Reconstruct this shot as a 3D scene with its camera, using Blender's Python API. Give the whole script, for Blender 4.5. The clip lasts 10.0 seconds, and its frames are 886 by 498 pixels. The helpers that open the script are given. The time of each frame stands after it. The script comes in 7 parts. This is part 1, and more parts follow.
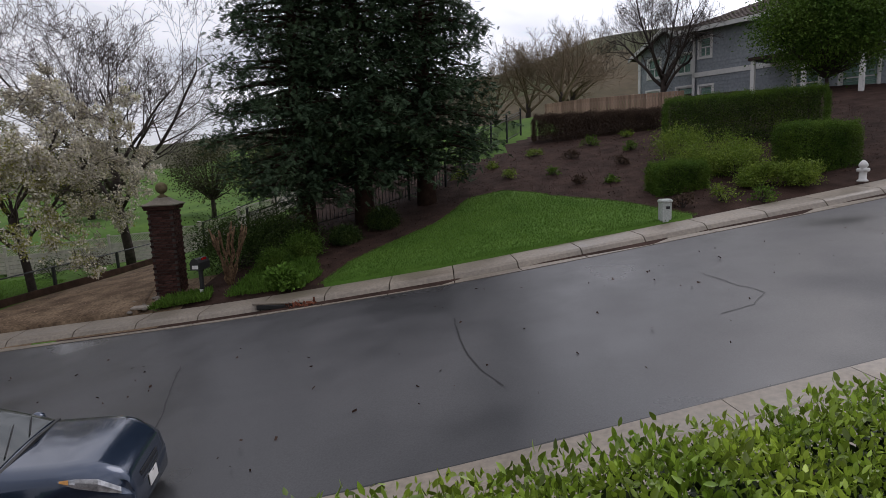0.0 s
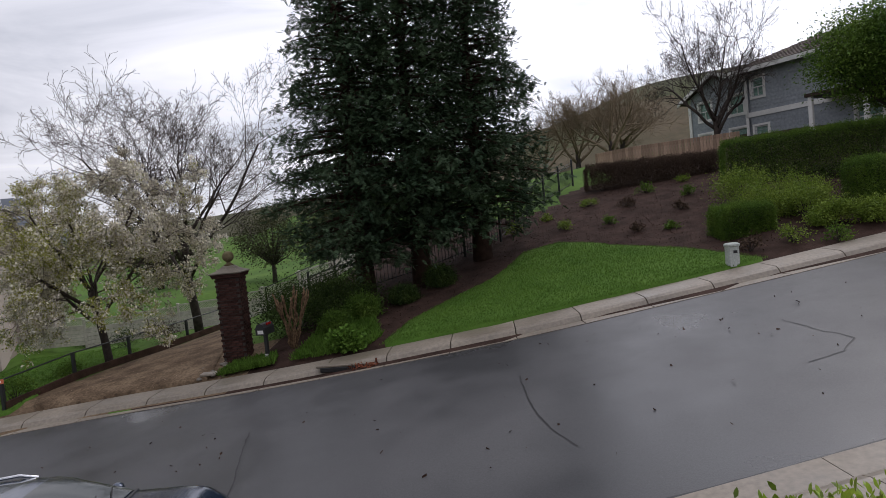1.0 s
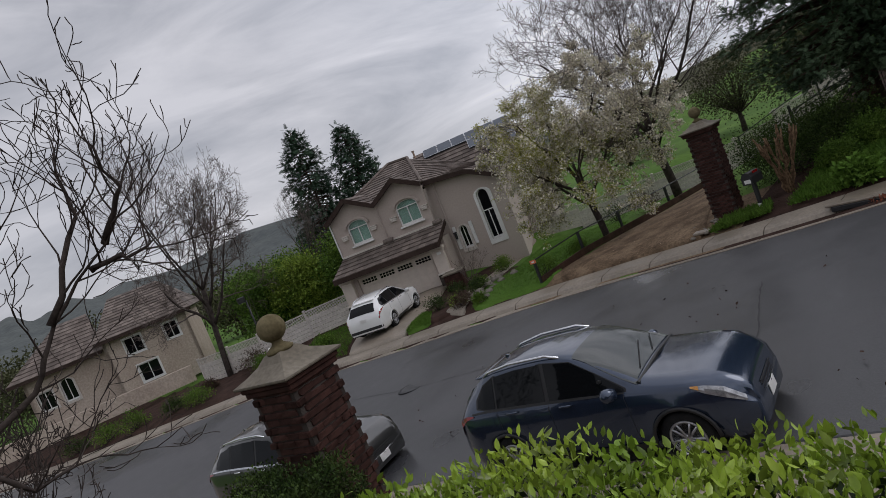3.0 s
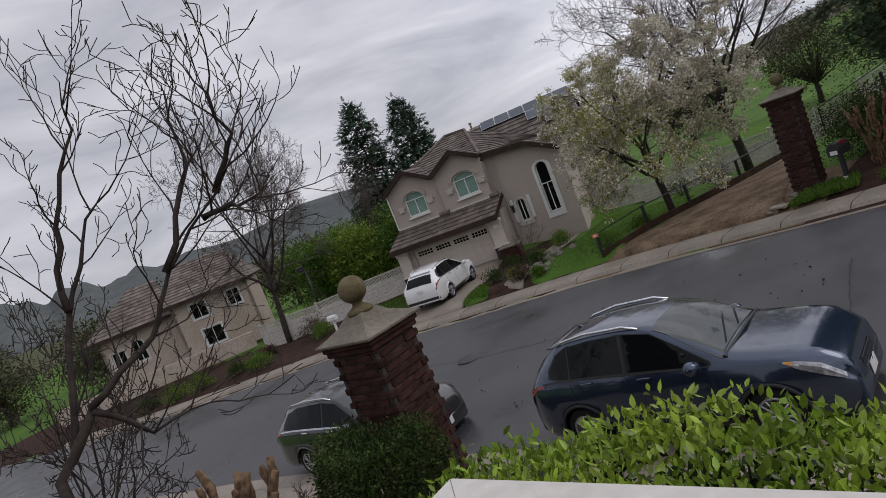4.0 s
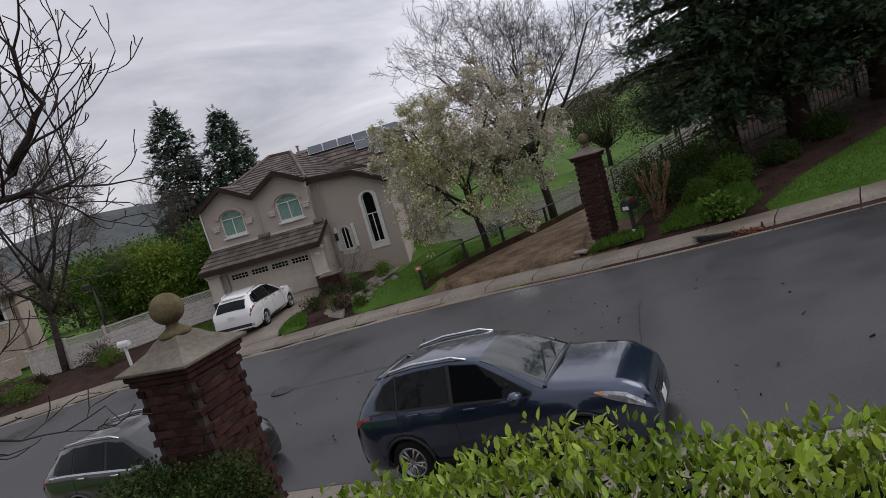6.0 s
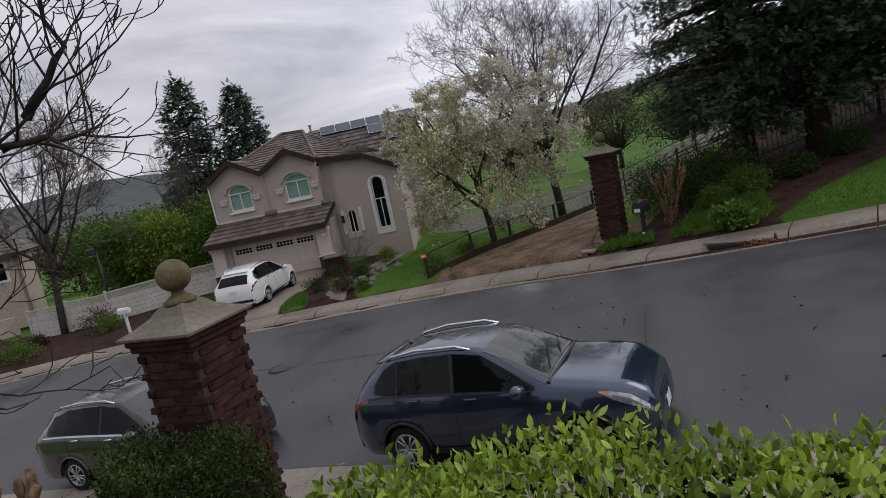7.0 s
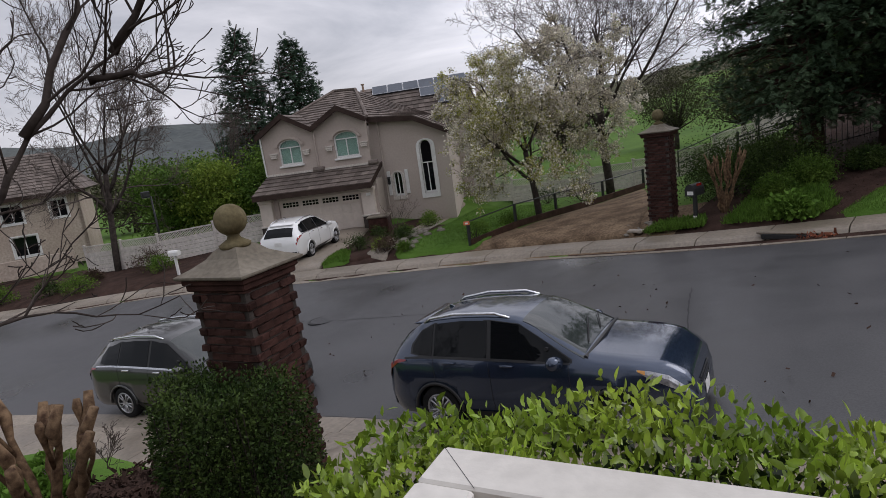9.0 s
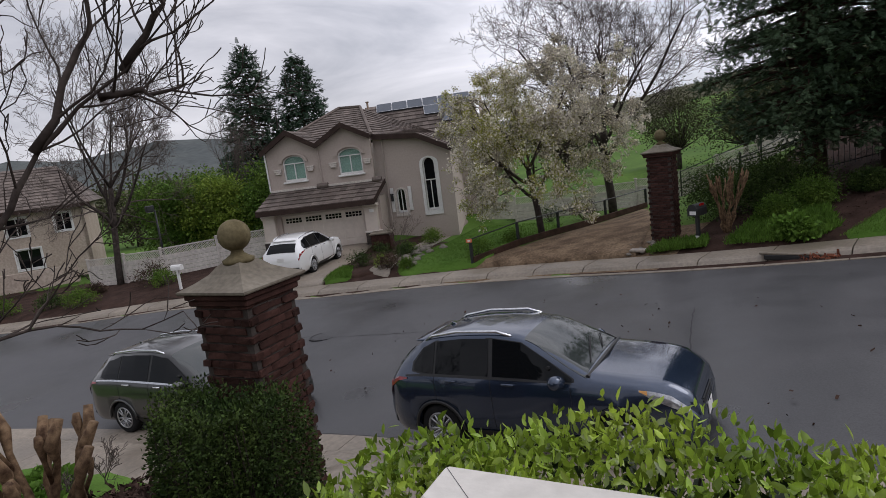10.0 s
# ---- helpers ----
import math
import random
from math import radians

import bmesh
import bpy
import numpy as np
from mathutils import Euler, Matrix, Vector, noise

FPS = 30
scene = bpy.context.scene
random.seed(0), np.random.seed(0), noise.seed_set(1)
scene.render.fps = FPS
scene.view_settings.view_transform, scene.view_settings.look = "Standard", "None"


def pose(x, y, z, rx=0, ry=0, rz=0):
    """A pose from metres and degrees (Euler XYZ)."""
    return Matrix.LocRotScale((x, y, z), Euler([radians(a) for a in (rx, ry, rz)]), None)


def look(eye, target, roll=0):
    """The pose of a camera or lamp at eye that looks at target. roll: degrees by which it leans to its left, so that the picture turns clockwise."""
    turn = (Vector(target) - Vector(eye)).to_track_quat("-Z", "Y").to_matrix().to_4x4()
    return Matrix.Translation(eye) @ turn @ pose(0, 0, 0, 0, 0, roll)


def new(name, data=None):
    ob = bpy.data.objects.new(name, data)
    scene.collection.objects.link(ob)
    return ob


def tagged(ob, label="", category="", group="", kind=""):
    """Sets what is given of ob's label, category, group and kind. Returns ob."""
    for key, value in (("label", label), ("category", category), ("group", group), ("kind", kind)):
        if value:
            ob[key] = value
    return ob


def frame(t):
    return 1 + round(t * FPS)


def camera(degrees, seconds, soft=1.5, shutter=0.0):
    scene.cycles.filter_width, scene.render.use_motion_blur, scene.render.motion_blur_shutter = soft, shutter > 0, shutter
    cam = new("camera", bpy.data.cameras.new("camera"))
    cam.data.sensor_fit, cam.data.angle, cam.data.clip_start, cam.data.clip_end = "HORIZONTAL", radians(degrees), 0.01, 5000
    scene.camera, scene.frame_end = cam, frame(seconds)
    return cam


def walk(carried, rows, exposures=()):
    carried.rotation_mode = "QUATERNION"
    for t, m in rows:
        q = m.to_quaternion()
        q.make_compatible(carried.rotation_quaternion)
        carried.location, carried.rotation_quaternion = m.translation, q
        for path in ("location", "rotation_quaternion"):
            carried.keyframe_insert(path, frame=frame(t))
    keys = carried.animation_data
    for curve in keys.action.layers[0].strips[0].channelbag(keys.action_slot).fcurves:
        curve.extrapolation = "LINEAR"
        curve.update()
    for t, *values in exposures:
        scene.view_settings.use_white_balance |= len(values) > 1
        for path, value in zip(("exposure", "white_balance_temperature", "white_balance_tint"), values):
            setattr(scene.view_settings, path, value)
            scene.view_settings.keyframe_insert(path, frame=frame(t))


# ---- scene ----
cam = camera(73.3, 10.0, soft=0.6)
PATH = [
    (0, (-2.459, 0.313, 4.592), (-2.558, 2.287, 4.286), -2.4),
    (0.5, (-2.528, 0.371, 4.611), (-2.718, 2.349, 4.379), -2.1),
    (1, (-2.59, 0.342, 4.633), (-2.857, 2.321, 4.523), -5.5),
    (1.5, (-2.597, 0.234, 4.626), (-3.155, 2.154, 4.609), -8.1),
    (2, (-2.632, 0.189, 4.591), (-3.588, 1.938, 4.429), -17.0),
    (2.5, (-2.733, 0.201, 4.56), (-4.014, 1.733, 4.447), -19.0),
    (3, (-2.85, 0.16, 4.543), (-4.423, 1.384, 4.374), -21.9),
    (3.2, (-2.903, 0.113, 4.542), (-4.548, 1.238, 4.375), -21.0),
    (4.3, (-3.284, -0.125, 4.541), (-4.979, 0.913, 4.319), -21.7),
    (4.5, (-3.363, -0.16, 4.536), (-5.042, 0.882, 4.23), -21.2),
    (5, (-3.463, -0.23, 4.536), (-5.018, 0.999, 4.273), -16.6),
    (5.5, (-3.467, -0.171, 4.551), (-4.798, 1.301, 4.307), -16.5),
    (5.7, (-3.475, -0.152, 4.544), (-4.77, 1.35, 4.288), -16.7),
    (6.8, (-3.643, -0.052, 4.502), (-4.897, 1.472, 4.179), -12.1),
    (7, (-3.672, -0.104, 4.488), (-4.956, 1.398, 4.18), -11.7),
    (7.5, (-3.704, -0.187, 4.477), (-5.079, 1.231, 4.163), -8.6),
    (8, (-3.743, -0.196, 4.47), (-5.185, 1.14, 4.101), -8.6),
    (8.5, (-3.738, -0.175, 4.462), (-5.132, 1.2, 4.055), -9.0),
    (9, (-3.723, -0.19, 4.465), (-5.108, 1.199, 4.075), -7.9),
    (9.5, (-3.722, -0.199, 4.467), (-5.113, 1.19, 4.1), -7.4),
    (10, (-3.715, -0.201, 4.473), (-5.107, 1.195, 4.14), -7.3),
]
PLAN = 1.18  # metres to one unit of the plan below
walk(cam, [(t, look(eye, target, roll)) for t, eye, target, roll in PATH], [(0, -0.26, 6500, 16), (1, -0.15, 6500, 16), (1.5, -0.36, 6500, 15), (2.5, -0.44, 6500, 14), (4.5, -0.32, 6500, 16), (5.5, -0.34, 6500, 16), (7, -0.27, 6500, 16), (10, -0.12, 6500, 16)])

# ---- world and light ----
world = bpy.data.worlds.new("sky")
scene.world = world
world.use_nodes = True
wn, wl = world.node_tree.nodes, world.node_tree.links
wn.clear()
w_out = wn.new("ShaderNodeOutputWorld")
w_bg = wn.new("ShaderNodeBackground")
w_add = wn.new("ShaderNodeAddShader")
w_bg2 = wn.new("ShaderNodeBackground")
w_sky = wn.new("ShaderNodeTexSky")
w_sky.sky_type = "NISHITA"
w_sky.sun_disc = False
w_sky.sun_elevation = radians(42)
w_sky.sun_rotation = radians(-35)
wl.new(w_sky.outputs[0], w_bg2.inputs[0])
w_bg2.inputs[1].default_value = 0.006
w_tc = wn.new("ShaderNodeTexCoord")
w_map = wn.new("ShaderNodeMapping")
w_map.inputs["Scale"].default_value = (1.2, 1.2, 5.0)
w_map.inputs["Rotation"].default_value = (0.12, -0.1, 0.5)
w_n = wn.new("ShaderNodeTexNoise")
w_n.inputs["Scale"].default_value = 1.9
w_n.inputs["Detail"].default_value = 7
w_n.inputs["Roughness"].default_value = 0.55
w_n.inputs["Distortion"].default_value = 0.6
w_ramp = wn.new("ShaderNodeValToRGB")
w_ramp.color_ramp.elements[0].position, w_ramp.color_ramp.elements[0].color = 0.34, (0.43, 0.46, 0.51, 1)
w_ramp.color_ramp.elements[1].position, w_ramp.color_ramp.elements[1].color = 0.66, (0.78, 0.80, 0.845, 1)
# thinner, brighter cloud towards the hidden sun and the zenith
w_dot = wn.new("ShaderNodeVectorMath")
w_dot.operation = "DOT_PRODUCT"
w_dot.inputs[1].default_value = (0.42, 0.60, 0.68)
w_mr = wn.new("ShaderNodeMapRange")
w_mr.inputs["From Min"].default_value, w_mr.inputs["From Max"].default_value = 0.1, 1.0
w_mr.inputs["To Min"].default_value, w_mr.inputs["To Max"].default_value = 1.0, 2.35
w_mul = wn.new("ShaderNodeVectorMath")
w_mul.operation = "SCALE"
wl.new(w_tc.outputs["Generated"], w_map.inputs[0])
wl.new(w_map.outputs[0], w_n.inputs["Vector"])
wl.new(w_n.outputs[0], w_ramp.inputs[0])
wl.new(w_tc.outputs["Generated"], w_dot.inputs[0])
wl.new(w_dot.outputs["Value"], w_mr.inputs[0])
wl.new(w_ramp.outputs[0], w_mul.inputs[0])
wl.new(w_mr.outputs[0], w_mul.inputs["Scale"])
wl.new(w_mul.outputs[0], w_bg.inputs[0])
w_bg.inputs[1].default_value = 1.0
wl.new(w_bg.outputs[0], w_add.inputs[0])
wl.new(w_bg2.outputs[0], w_add.inputs[1])
wl.new(w_add.outputs[0], w_out.inputs[0])
sun = new("sun", bpy.data.lights.new("sun", "SUN"))
sun.data.energy, sun.data.angle, sun.data.color = 0.6, radians(25), (1.0, 0.97, 0.93)
sun.matrix_world = look((0, 0, 30), (-12.6, -18.0, 9.6))


# ---- materials ----
def mat(name, a, b, scale=4.0, rough=0.8, bump=0.0, bscale=None, metal=0.0, rvar=0.0, fine=None, island=0.0, obj=0.0, spec=None, coat=0.0, trans=0.0, dist=0.01, fvar=0.18):
    m = bpy.data.materials.new(name)
    m.use_nodes = True
    n, l = m.node_tree.nodes, m.node_tree.links
    p = n["Principled BSDF"]
    p.inputs["Roughness"].default_value = rough
    p.inputs["Metallic"].default_value = metal
    p.inputs["Specular IOR Level"].default_value = spec if spec is not None else (0.5 if rough <= 0.5 else 0.12)
    p.inputs["Coat Weight"].default_value = coat
    p.inputs["Coat Roughness"].default_value = 0.06
    tc = n.new("ShaderNodeTexCoord")
    no = n.new("ShaderNodeTexNoise")
    no.inputs["Scale"].default_value = scale
    no.inputs["Detail"].default_value = 6
    l.new(tc.outputs["Object"], no.inputs["Vector"])
    ra = n.new("ShaderNodeValToRGB")
    ra.color_ramp.elements[0].position, ra.color_ramp.elements[1].position = 0.32, 0.68
    ra.color_ramp.elements[0].color, ra.color_ramp.elements[1].color = (*a, 1), (*b, 1)
    l.new(no.outputs[0], ra.inputs[0])
    col = ra.outputs[0]
    nf = n.new("ShaderNodeTexNoise")
    nf.inputs["Scale"].default_value = fine or scale * 9
    nf.inputs["Detail"].default_value = 4
    l.new(tc.outputs["Object"], nf.inputs["Vector"])
    mr = n.new("ShaderNodeMapRange")
    mr.inputs["From Min"].default_value, mr.inputs["From Max"].default_value = 0.3, 0.7
    mr.inputs["To Min"].default_value, mr.inputs["To Max"].default_value = 1 - fvar, 1 + fvar
    l.new(nf.outputs[0], mr.inputs[0])
    sc = n.new("ShaderNodeVectorMath")
    sc.operation = "SCALE"
    l.new(col, sc.inputs[0])
    l.new(mr.outputs[0], sc.inputs["Scale"])
    col = sc.outputs[0]
    if island or obj:
        src = n.new("ShaderNodeNewGeometry").outputs["Random Per Island"] if island else n.new("ShaderNodeObjectInfo").outputs["Random"]
        k = island or obj
        m2 = n.new("ShaderNodeMapRange")
        m2.inputs["To Min"].default_value, m2.inputs["To Max"].default_value = 1 - k, 1 + k
        l.new(src, m2.inputs[0])
        s2 = n.new("ShaderNodeVectorMath")
        s2.operation = "SCALE"
        l.new(col, s2.inputs[0])
        l.new(m2.outputs[0], s2.inputs["Scale"])
        col = s2.outputs[0]
    l.new(col, p.inputs["Base Color"])
    if rvar:
        m3 = n.new("ShaderNodeMapRange")
        m3.inputs["From Min"].default_value, m3.inputs["From Max"].default_value = 0.3, 0.7
        m3.inputs["To Min"].default_value, m3.inputs["To Max"].default_value = max(0.02, rough - rvar), min(1, rough + rvar)
        l.new(no.outputs[0], m3.inputs[0])
        l.new(m3.outputs[0], p.inputs["Roughness"])
    if bump:
        nb = n.new("ShaderNodeTexNoise")
        nb.inputs["Scale"].default_value = bscale or scale * 12
        nb.inputs["Detail"].default_value = 5
        l.new(tc.outputs["Object"], nb.inputs["Vector"])
        bu = n.new("ShaderNodeBump")
        bu.inputs["Strength"].default_value = bump
        bu.inputs["Distance"].default_value = dist
        l.new(nb.outputs[0], bu.inputs["Height"])
        l.new(bu.outputs[0], p.inputs["Normal"])
    if trans:
        p.inputs["Subsurface Weight"].default_value = 0.0
        tr = n.new("ShaderNodeBsdfTranslucent")
        l.new(col, tr.inputs[0])
        mx = n.new("ShaderNodeMixShader")
        mx.inputs[0].default_value = trans
        l.new(p.outputs[0], mx.inputs[1])
        l.new(tr.outputs[0], mx.inputs[2])
        l.new(mx.outputs[0], n["Material Output"].inputs[0])
    return m


def glass_mat(name, tint, rough=0.02, alpha=0.5, spec=0.2):
    m = bpy.data.materials.new(name)
    m.use_nodes = True
    n, l = m.node_tree.nodes, m.node_tree.links
    p = n["Principled BSDF"]
    p.inputs["Base Color"].default_value = (*tint, 1)
    p.inputs["Roughness"].default_value = rough
    p.inputs["Specular IOR Level"].default_value = spec
    tb = n.new("ShaderNodeBsdfTransparent")
    tb.inputs[0].default_value = (*[min(1, 0.35 + c) for c in tint], 1)
    mx = n.new("ShaderNodeMixShader")
    mx.inputs[0].default_value = alpha
    l.new(tb.outputs[0], mx.inputs[1])
    l.new(p.outputs[0], mx.inputs[2])
    l.new(mx.outputs[0], n["Material Output"].inputs[0])
    return m


M_GRASS = mat("lawn_soil", (0.065, 0.14, 0.02), (0.10, 0.19, 0.033), 0.8, 0.9, 0.5, 60, fine=30)
M_BLADE = mat("grass_blade", (0.078, 0.16, 0.022), (0.122, 0.22, 0.036), 0.9, 0.6, island=0.35, trans=0.25)
M_HILL = mat("hill_grass", (0.072, 0.085, 0.034), (0.068, 0.062, 0.038), 0.02, 0.95, 0.4, 1.0, fine=0.4)
M_FIELD = mat("field_grass", (0.052, 0.108, 0.017), (0.085, 0.155, 0.026), 0.15, 0.95, 0.4, 8, fine=3)
M_BROWN = mat("brown_slope", (0.078, 0.07, 0.04), (0.115, 0.09, 0.058), 0.06, 0.95, 0.5, 1.2, fine=0.7)
# blue-grey is distance haze painted into the farthest hills
M_HAZEHILL = mat("hazy_far_hill", (0.075, 0.085, 0.085), (0.10, 0.11, 0.105), 0.01, 1.0, fine=0.08)
M_MULCH = mat("bark_mulch", (0.028, 0.016, 0.012), (0.062, 0.036, 0.028), 2.2, 0.95, 0.9, 35, fine=28, dist=0.03)
M_CHIP = mat("bark_chip", (0.030, 0.018, 0.014), (0.068, 0.042, 0.033), 2.2, 0.95, island=0.3)
M_DIRT = mat("packed_dirt", (0.085, 0.056, 0.035), (0.21, 0.148, 0.095), 1.5, 0.9, 0.7, 30, fine=14, fvar=0.4)
M_ASPH = mat("wet_asphalt", (0.032, 0.033, 0.036), (0.078, 0.077, 0.080), 0.33, 0.44, 0.35, 110, rvar=0.26, fine=45, spec=0.45, dist=0.004)
M_PATCH = mat("asphalt_patch", (0.022, 0.023, 0.026), (0.036, 0.036, 0.039), 1.2, 0.45, 0.35, 120, rvar=0.12, fine=60, dist=0.004)
# tar black of the cracks; also paints the darkness in the drain's hollow
M_CRACK_HOLLOW = mat("crack_and_hollow_black", (0.010, 0.010, 0.011), (0.018, 0.018, 0.02), 3, 0.5)
M_CONC = mat("wet_concrete", (0.175, 0.145, 0.112), (0.275, 0.233, 0.185), 0.7, 0.5, 0.3, 60, rvar=0.2, fine=14, obj=0.07, dist=0.004)
M_CAPC = mat("cast_concrete", (0.125, 0.107, 0.082), (0.20, 0.176, 0.14), 2.2, 0.7, 0.2, 60, fine=22, dist=0.004)
M_BRICK = mat("rustic_brick", (0.024, 0.0112, 0.0092), (0.058, 0.027, 0.0215), 6.0, 0.8, 0.6, 55, fine=40, obj=0.4, dist=0.008)
M_MORTAR = mat("dark_mortar", (0.045, 0.037, 0.033), (0.075, 0.063, 0.056), 9, 0.95, 0.5, 80)
M_STUCCO = mat("taupe_stucco", (0.43, 0.36, 0.32), (0.475, 0.405, 0.36), 0.35, 0.9, 0.25, 70, fine=12, dist=0.004, fvar=0.05)
M_STUCCO2 = mat("cream_stucco", (0.42, 0.34, 0.28), (0.50, 0.42, 0.35), 0.6, 0.9, 0.4, 60, fine=9)
M_TRIM = mat("pale_trim", (0.54, 0.49, 0.44), (0.60, 0.55, 0.50), 1.5, 0.7, 0.1)
M_WHITE = mat("white_paint", (0.66, 0.65, 0.63), (0.76, 0.75, 0.73), 2.0, 0.5, 0.12, 30, fine=14, fvar=0.06)
M_RAIL = mat("weathered_white_paint", (0.50, 0.475, 0.43), (0.62, 0.595, 0.55), 1.6, 0.55, 0.15, 40, fine=22, fvar=0.08)
M_FASCIA = mat("brown_fascia", (0.035, 0.022, 0.018), (0.055, 0.036, 0.03), 2, 0.6)
M_TILE = mat("roof_tile", (0.10, 0.08, 0.07), (0.18, 0.148, 0.13), 0.8, 0.75, 0.4, 30, fine=12, island=0.3)
M_GDOOR = mat("garage_door_paint", (0.58, 0.505, 0.445), (0.63, 0.555, 0.49), 0.6, 0.6, 0.1, fvar=0.05)
M_GREY = mat("grey_siding", (0.27, 0.295, 0.32), (0.33, 0.355, 0.385), 0.8, 0.8, 0.2, 40)
M_VINYL = mat("weathered_fence", (0.50, 0.455, 0.415), (0.60, 0.555, 0.51), 0.9, 0.75, 0.2, 20)
M_IRON = mat("black_iron", (0.012, 0.014, 0.014), (0.02, 0.022, 0.022), 5, 0.5)
M_TIMBER = mat("dark_timber", (0.038, 0.022, 0.016), (0.075, 0.042, 0.03), 3, 0.85, 0.4, 30)
M_PALE_WOOD = mat("fence_wood", (0.30, 0.20, 0.145), (0.44, 0.32, 0.24), 2, 0.85, 0.3, 30, obj=0.25)
M_BARK = mat("tree_bark", (0.034, 0.027, 0.024), (0.075, 0.06, 0.053), 6, 0.9, 0.6, 40, dist=0.01)
M_BARK2 = mat("redwood_bark", (0.04, 0.024, 0.018), (0.075, 0.045, 0.034), 5, 0.95, 0.8, 25, dist=0.02)
M_MYRTLE = mat("pruned_bark", (0.055, 0.03, 0.018), (0.23, 0.15, 0.088), 13, 0.75, 0.5, 30, dist=0.008)
M_TWIG = mat("twig_bark", (0.085, 0.068, 0.06), (0.15, 0.122, 0.11), 8, 0.9)
M_THICKET = mat("thicket_twig", (0.17, 0.125, 0.085), (0.28, 0.215, 0.15), 3, 0.9)
M_TWIG_RED = mat("budding_twig", (0.066, 0.054, 0.05), (0.11, 0.092, 0.085), 8, 0.9)
M_NEEDLE = mat("redwood_needles", (0.032, 0.060, 0.034), (0.072, 0.108, 0.056), 0.8, 0.65, island=0.55, trans=0.15)
M_PINE = mat("dark_conifer_needles", (0.028, 0.055, 0.034), (0.055, 0.09, 0.055), 1.0, 0.7, island=0.4, trans=0.1)
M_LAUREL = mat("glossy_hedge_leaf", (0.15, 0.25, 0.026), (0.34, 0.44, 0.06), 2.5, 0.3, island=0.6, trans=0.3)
# hedge leaf darkened within: shade in the gaps put into its colour
M_LAUREL_SHADED = mat("hedge_shaded_leaf", (0.012, 0.026, 0.005), (0.03, 0.055, 0.010), 2.5, 0.5, island=0.4)
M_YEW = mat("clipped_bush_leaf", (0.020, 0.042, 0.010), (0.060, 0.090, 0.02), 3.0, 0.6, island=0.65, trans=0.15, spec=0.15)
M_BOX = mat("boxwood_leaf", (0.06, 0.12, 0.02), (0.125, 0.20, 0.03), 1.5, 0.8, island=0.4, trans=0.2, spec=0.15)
M_OLIVE = mat("broadleaf_green", (0.05, 0.11, 0.018), (0.12, 0.19, 0.032), 0.8, 0.55, island=0.5, trans=0.25)
M_YELLOW = mat("yellow_green_leaf", (0.12, 0.19, 0.028), (0.21, 0.275, 0.045), 1.4, 0.55, island=0.35, trans=0.25)
M_BLOSSOM = mat("pale_blossom", (0.55, 0.50, 0.41), (0.84, 0.79, 0.69), 0.9, 0.8, island=0.4, trans=0.25)
M_BUDLEAF = mat("new_leaf", (0.26, 0.28, 0.05), (0.42, 0.42, 0.10), 1.2, 0.7, island=0.35, trans=0.3)
M_DULL = mat("olive_brown_leaf", (0.05, 0.055, 0.025), (0.085, 0.088, 0.042), 0.6, 0.7, island=0.35, trans=0.15)
M_BROWNLEAF = mat("brown_hedge_leaf", (0.06, 0.04, 0.028), (0.10, 0.068, 0.048), 2, 0.8, island=0.4, spec=0.1)
M_BLUE = mat("blue_car_paint", (0.022, 0.038, 0.072), (0.025, 0.042, 0.078), 1.0, 0.22, metal=0.55, coat=1.0, fvar=0.02)
M_GREYCAR = mat("grey_car_paint", (0.038, 0.038, 0.038), (0.044, 0.044, 0.044), 1.0, 0.3, metal=0.6, coat=1.0, fvar=0.02)
M_WHITECAR = mat("white_car_paint", (0.78, 0.78, 0.77), (0.80, 0.80, 0.79), 1.0, 0.35, coat=1.0, fvar=0.01)
# on house panes this near-opaque black puts the rooms' darkness into the glass
M_DARKGLASS = glass_mat("tinted_and_unlit_glass", (0.006, 0.007, 0.008), 0.03, 0.97)
M_WINGLASS = glass_mat("window_glass", (0.55, 0.62, 0.60), 0.03, 0.12, 0.5)
M_CHROME = mat("bright_metal", (0.62, 0.63, 0.65), (0.7, 0.71, 0.73), 3, 0.18, metal=1.0)
M_ALLOY = mat("alloy_wheel", (0.42, 0.43, 0.44), (0.5, 0.5, 0.52), 3, 0.3, metal=0.9)
M_RUBBER = mat("tyre_rubber", (0.012, 0.012, 0.013), (0.022, 0.022, 0.022), 8, 0.8, 0.2, 60)
M_BLACK = mat("black_plastic", (0.012, 0.012, 0.013), (0.018, 0.018, 0.019), 6, 0.5)
M_RED = mat("red_lens", (0.22, 0.005, 0.008), (0.28, 0.008, 0.010), 6, 0.15, coat=1.0)
M_AMBER = mat("amber_lens", (0.62, 0.26, 0.04), (0.7, 0.32, 0.06), 6, 0.2, coat=1.0)
M_LAMP = mat("clear_lens", (0.22, 0.225, 0.235), (0.55, 0.56, 0.58), 14, 0.1, metal=0.5, coat=1.0)
M_SOLAR = mat("solar_cell", (0.04, 0.052, 0.075), (0.06, 0.076, 0.10), 1.0, 0.35, coat=0.1)
M_STONE = mat("garden_stone", (0.13, 0.115, 0.095), (0.26, 0.235, 0.20), 3, 0.85, 0.5, 25)
M_UTIL = mat("pale_green_grey", (0.42, 0.45, 0.42), (0.52, 0.55, 0.52), 3, 0.6)
M_CURTAIN = mat("green_blind", (0.20, 0.32, 0.265), (0.28, 0.40, 0.34), 2, 0.8)
M_MOSS = mat("mossy_concrete", (0.095, 0.075, 0.038), (0.18, 0.15, 0.085), 5, 0.85, 0.4, 50, fine=25)


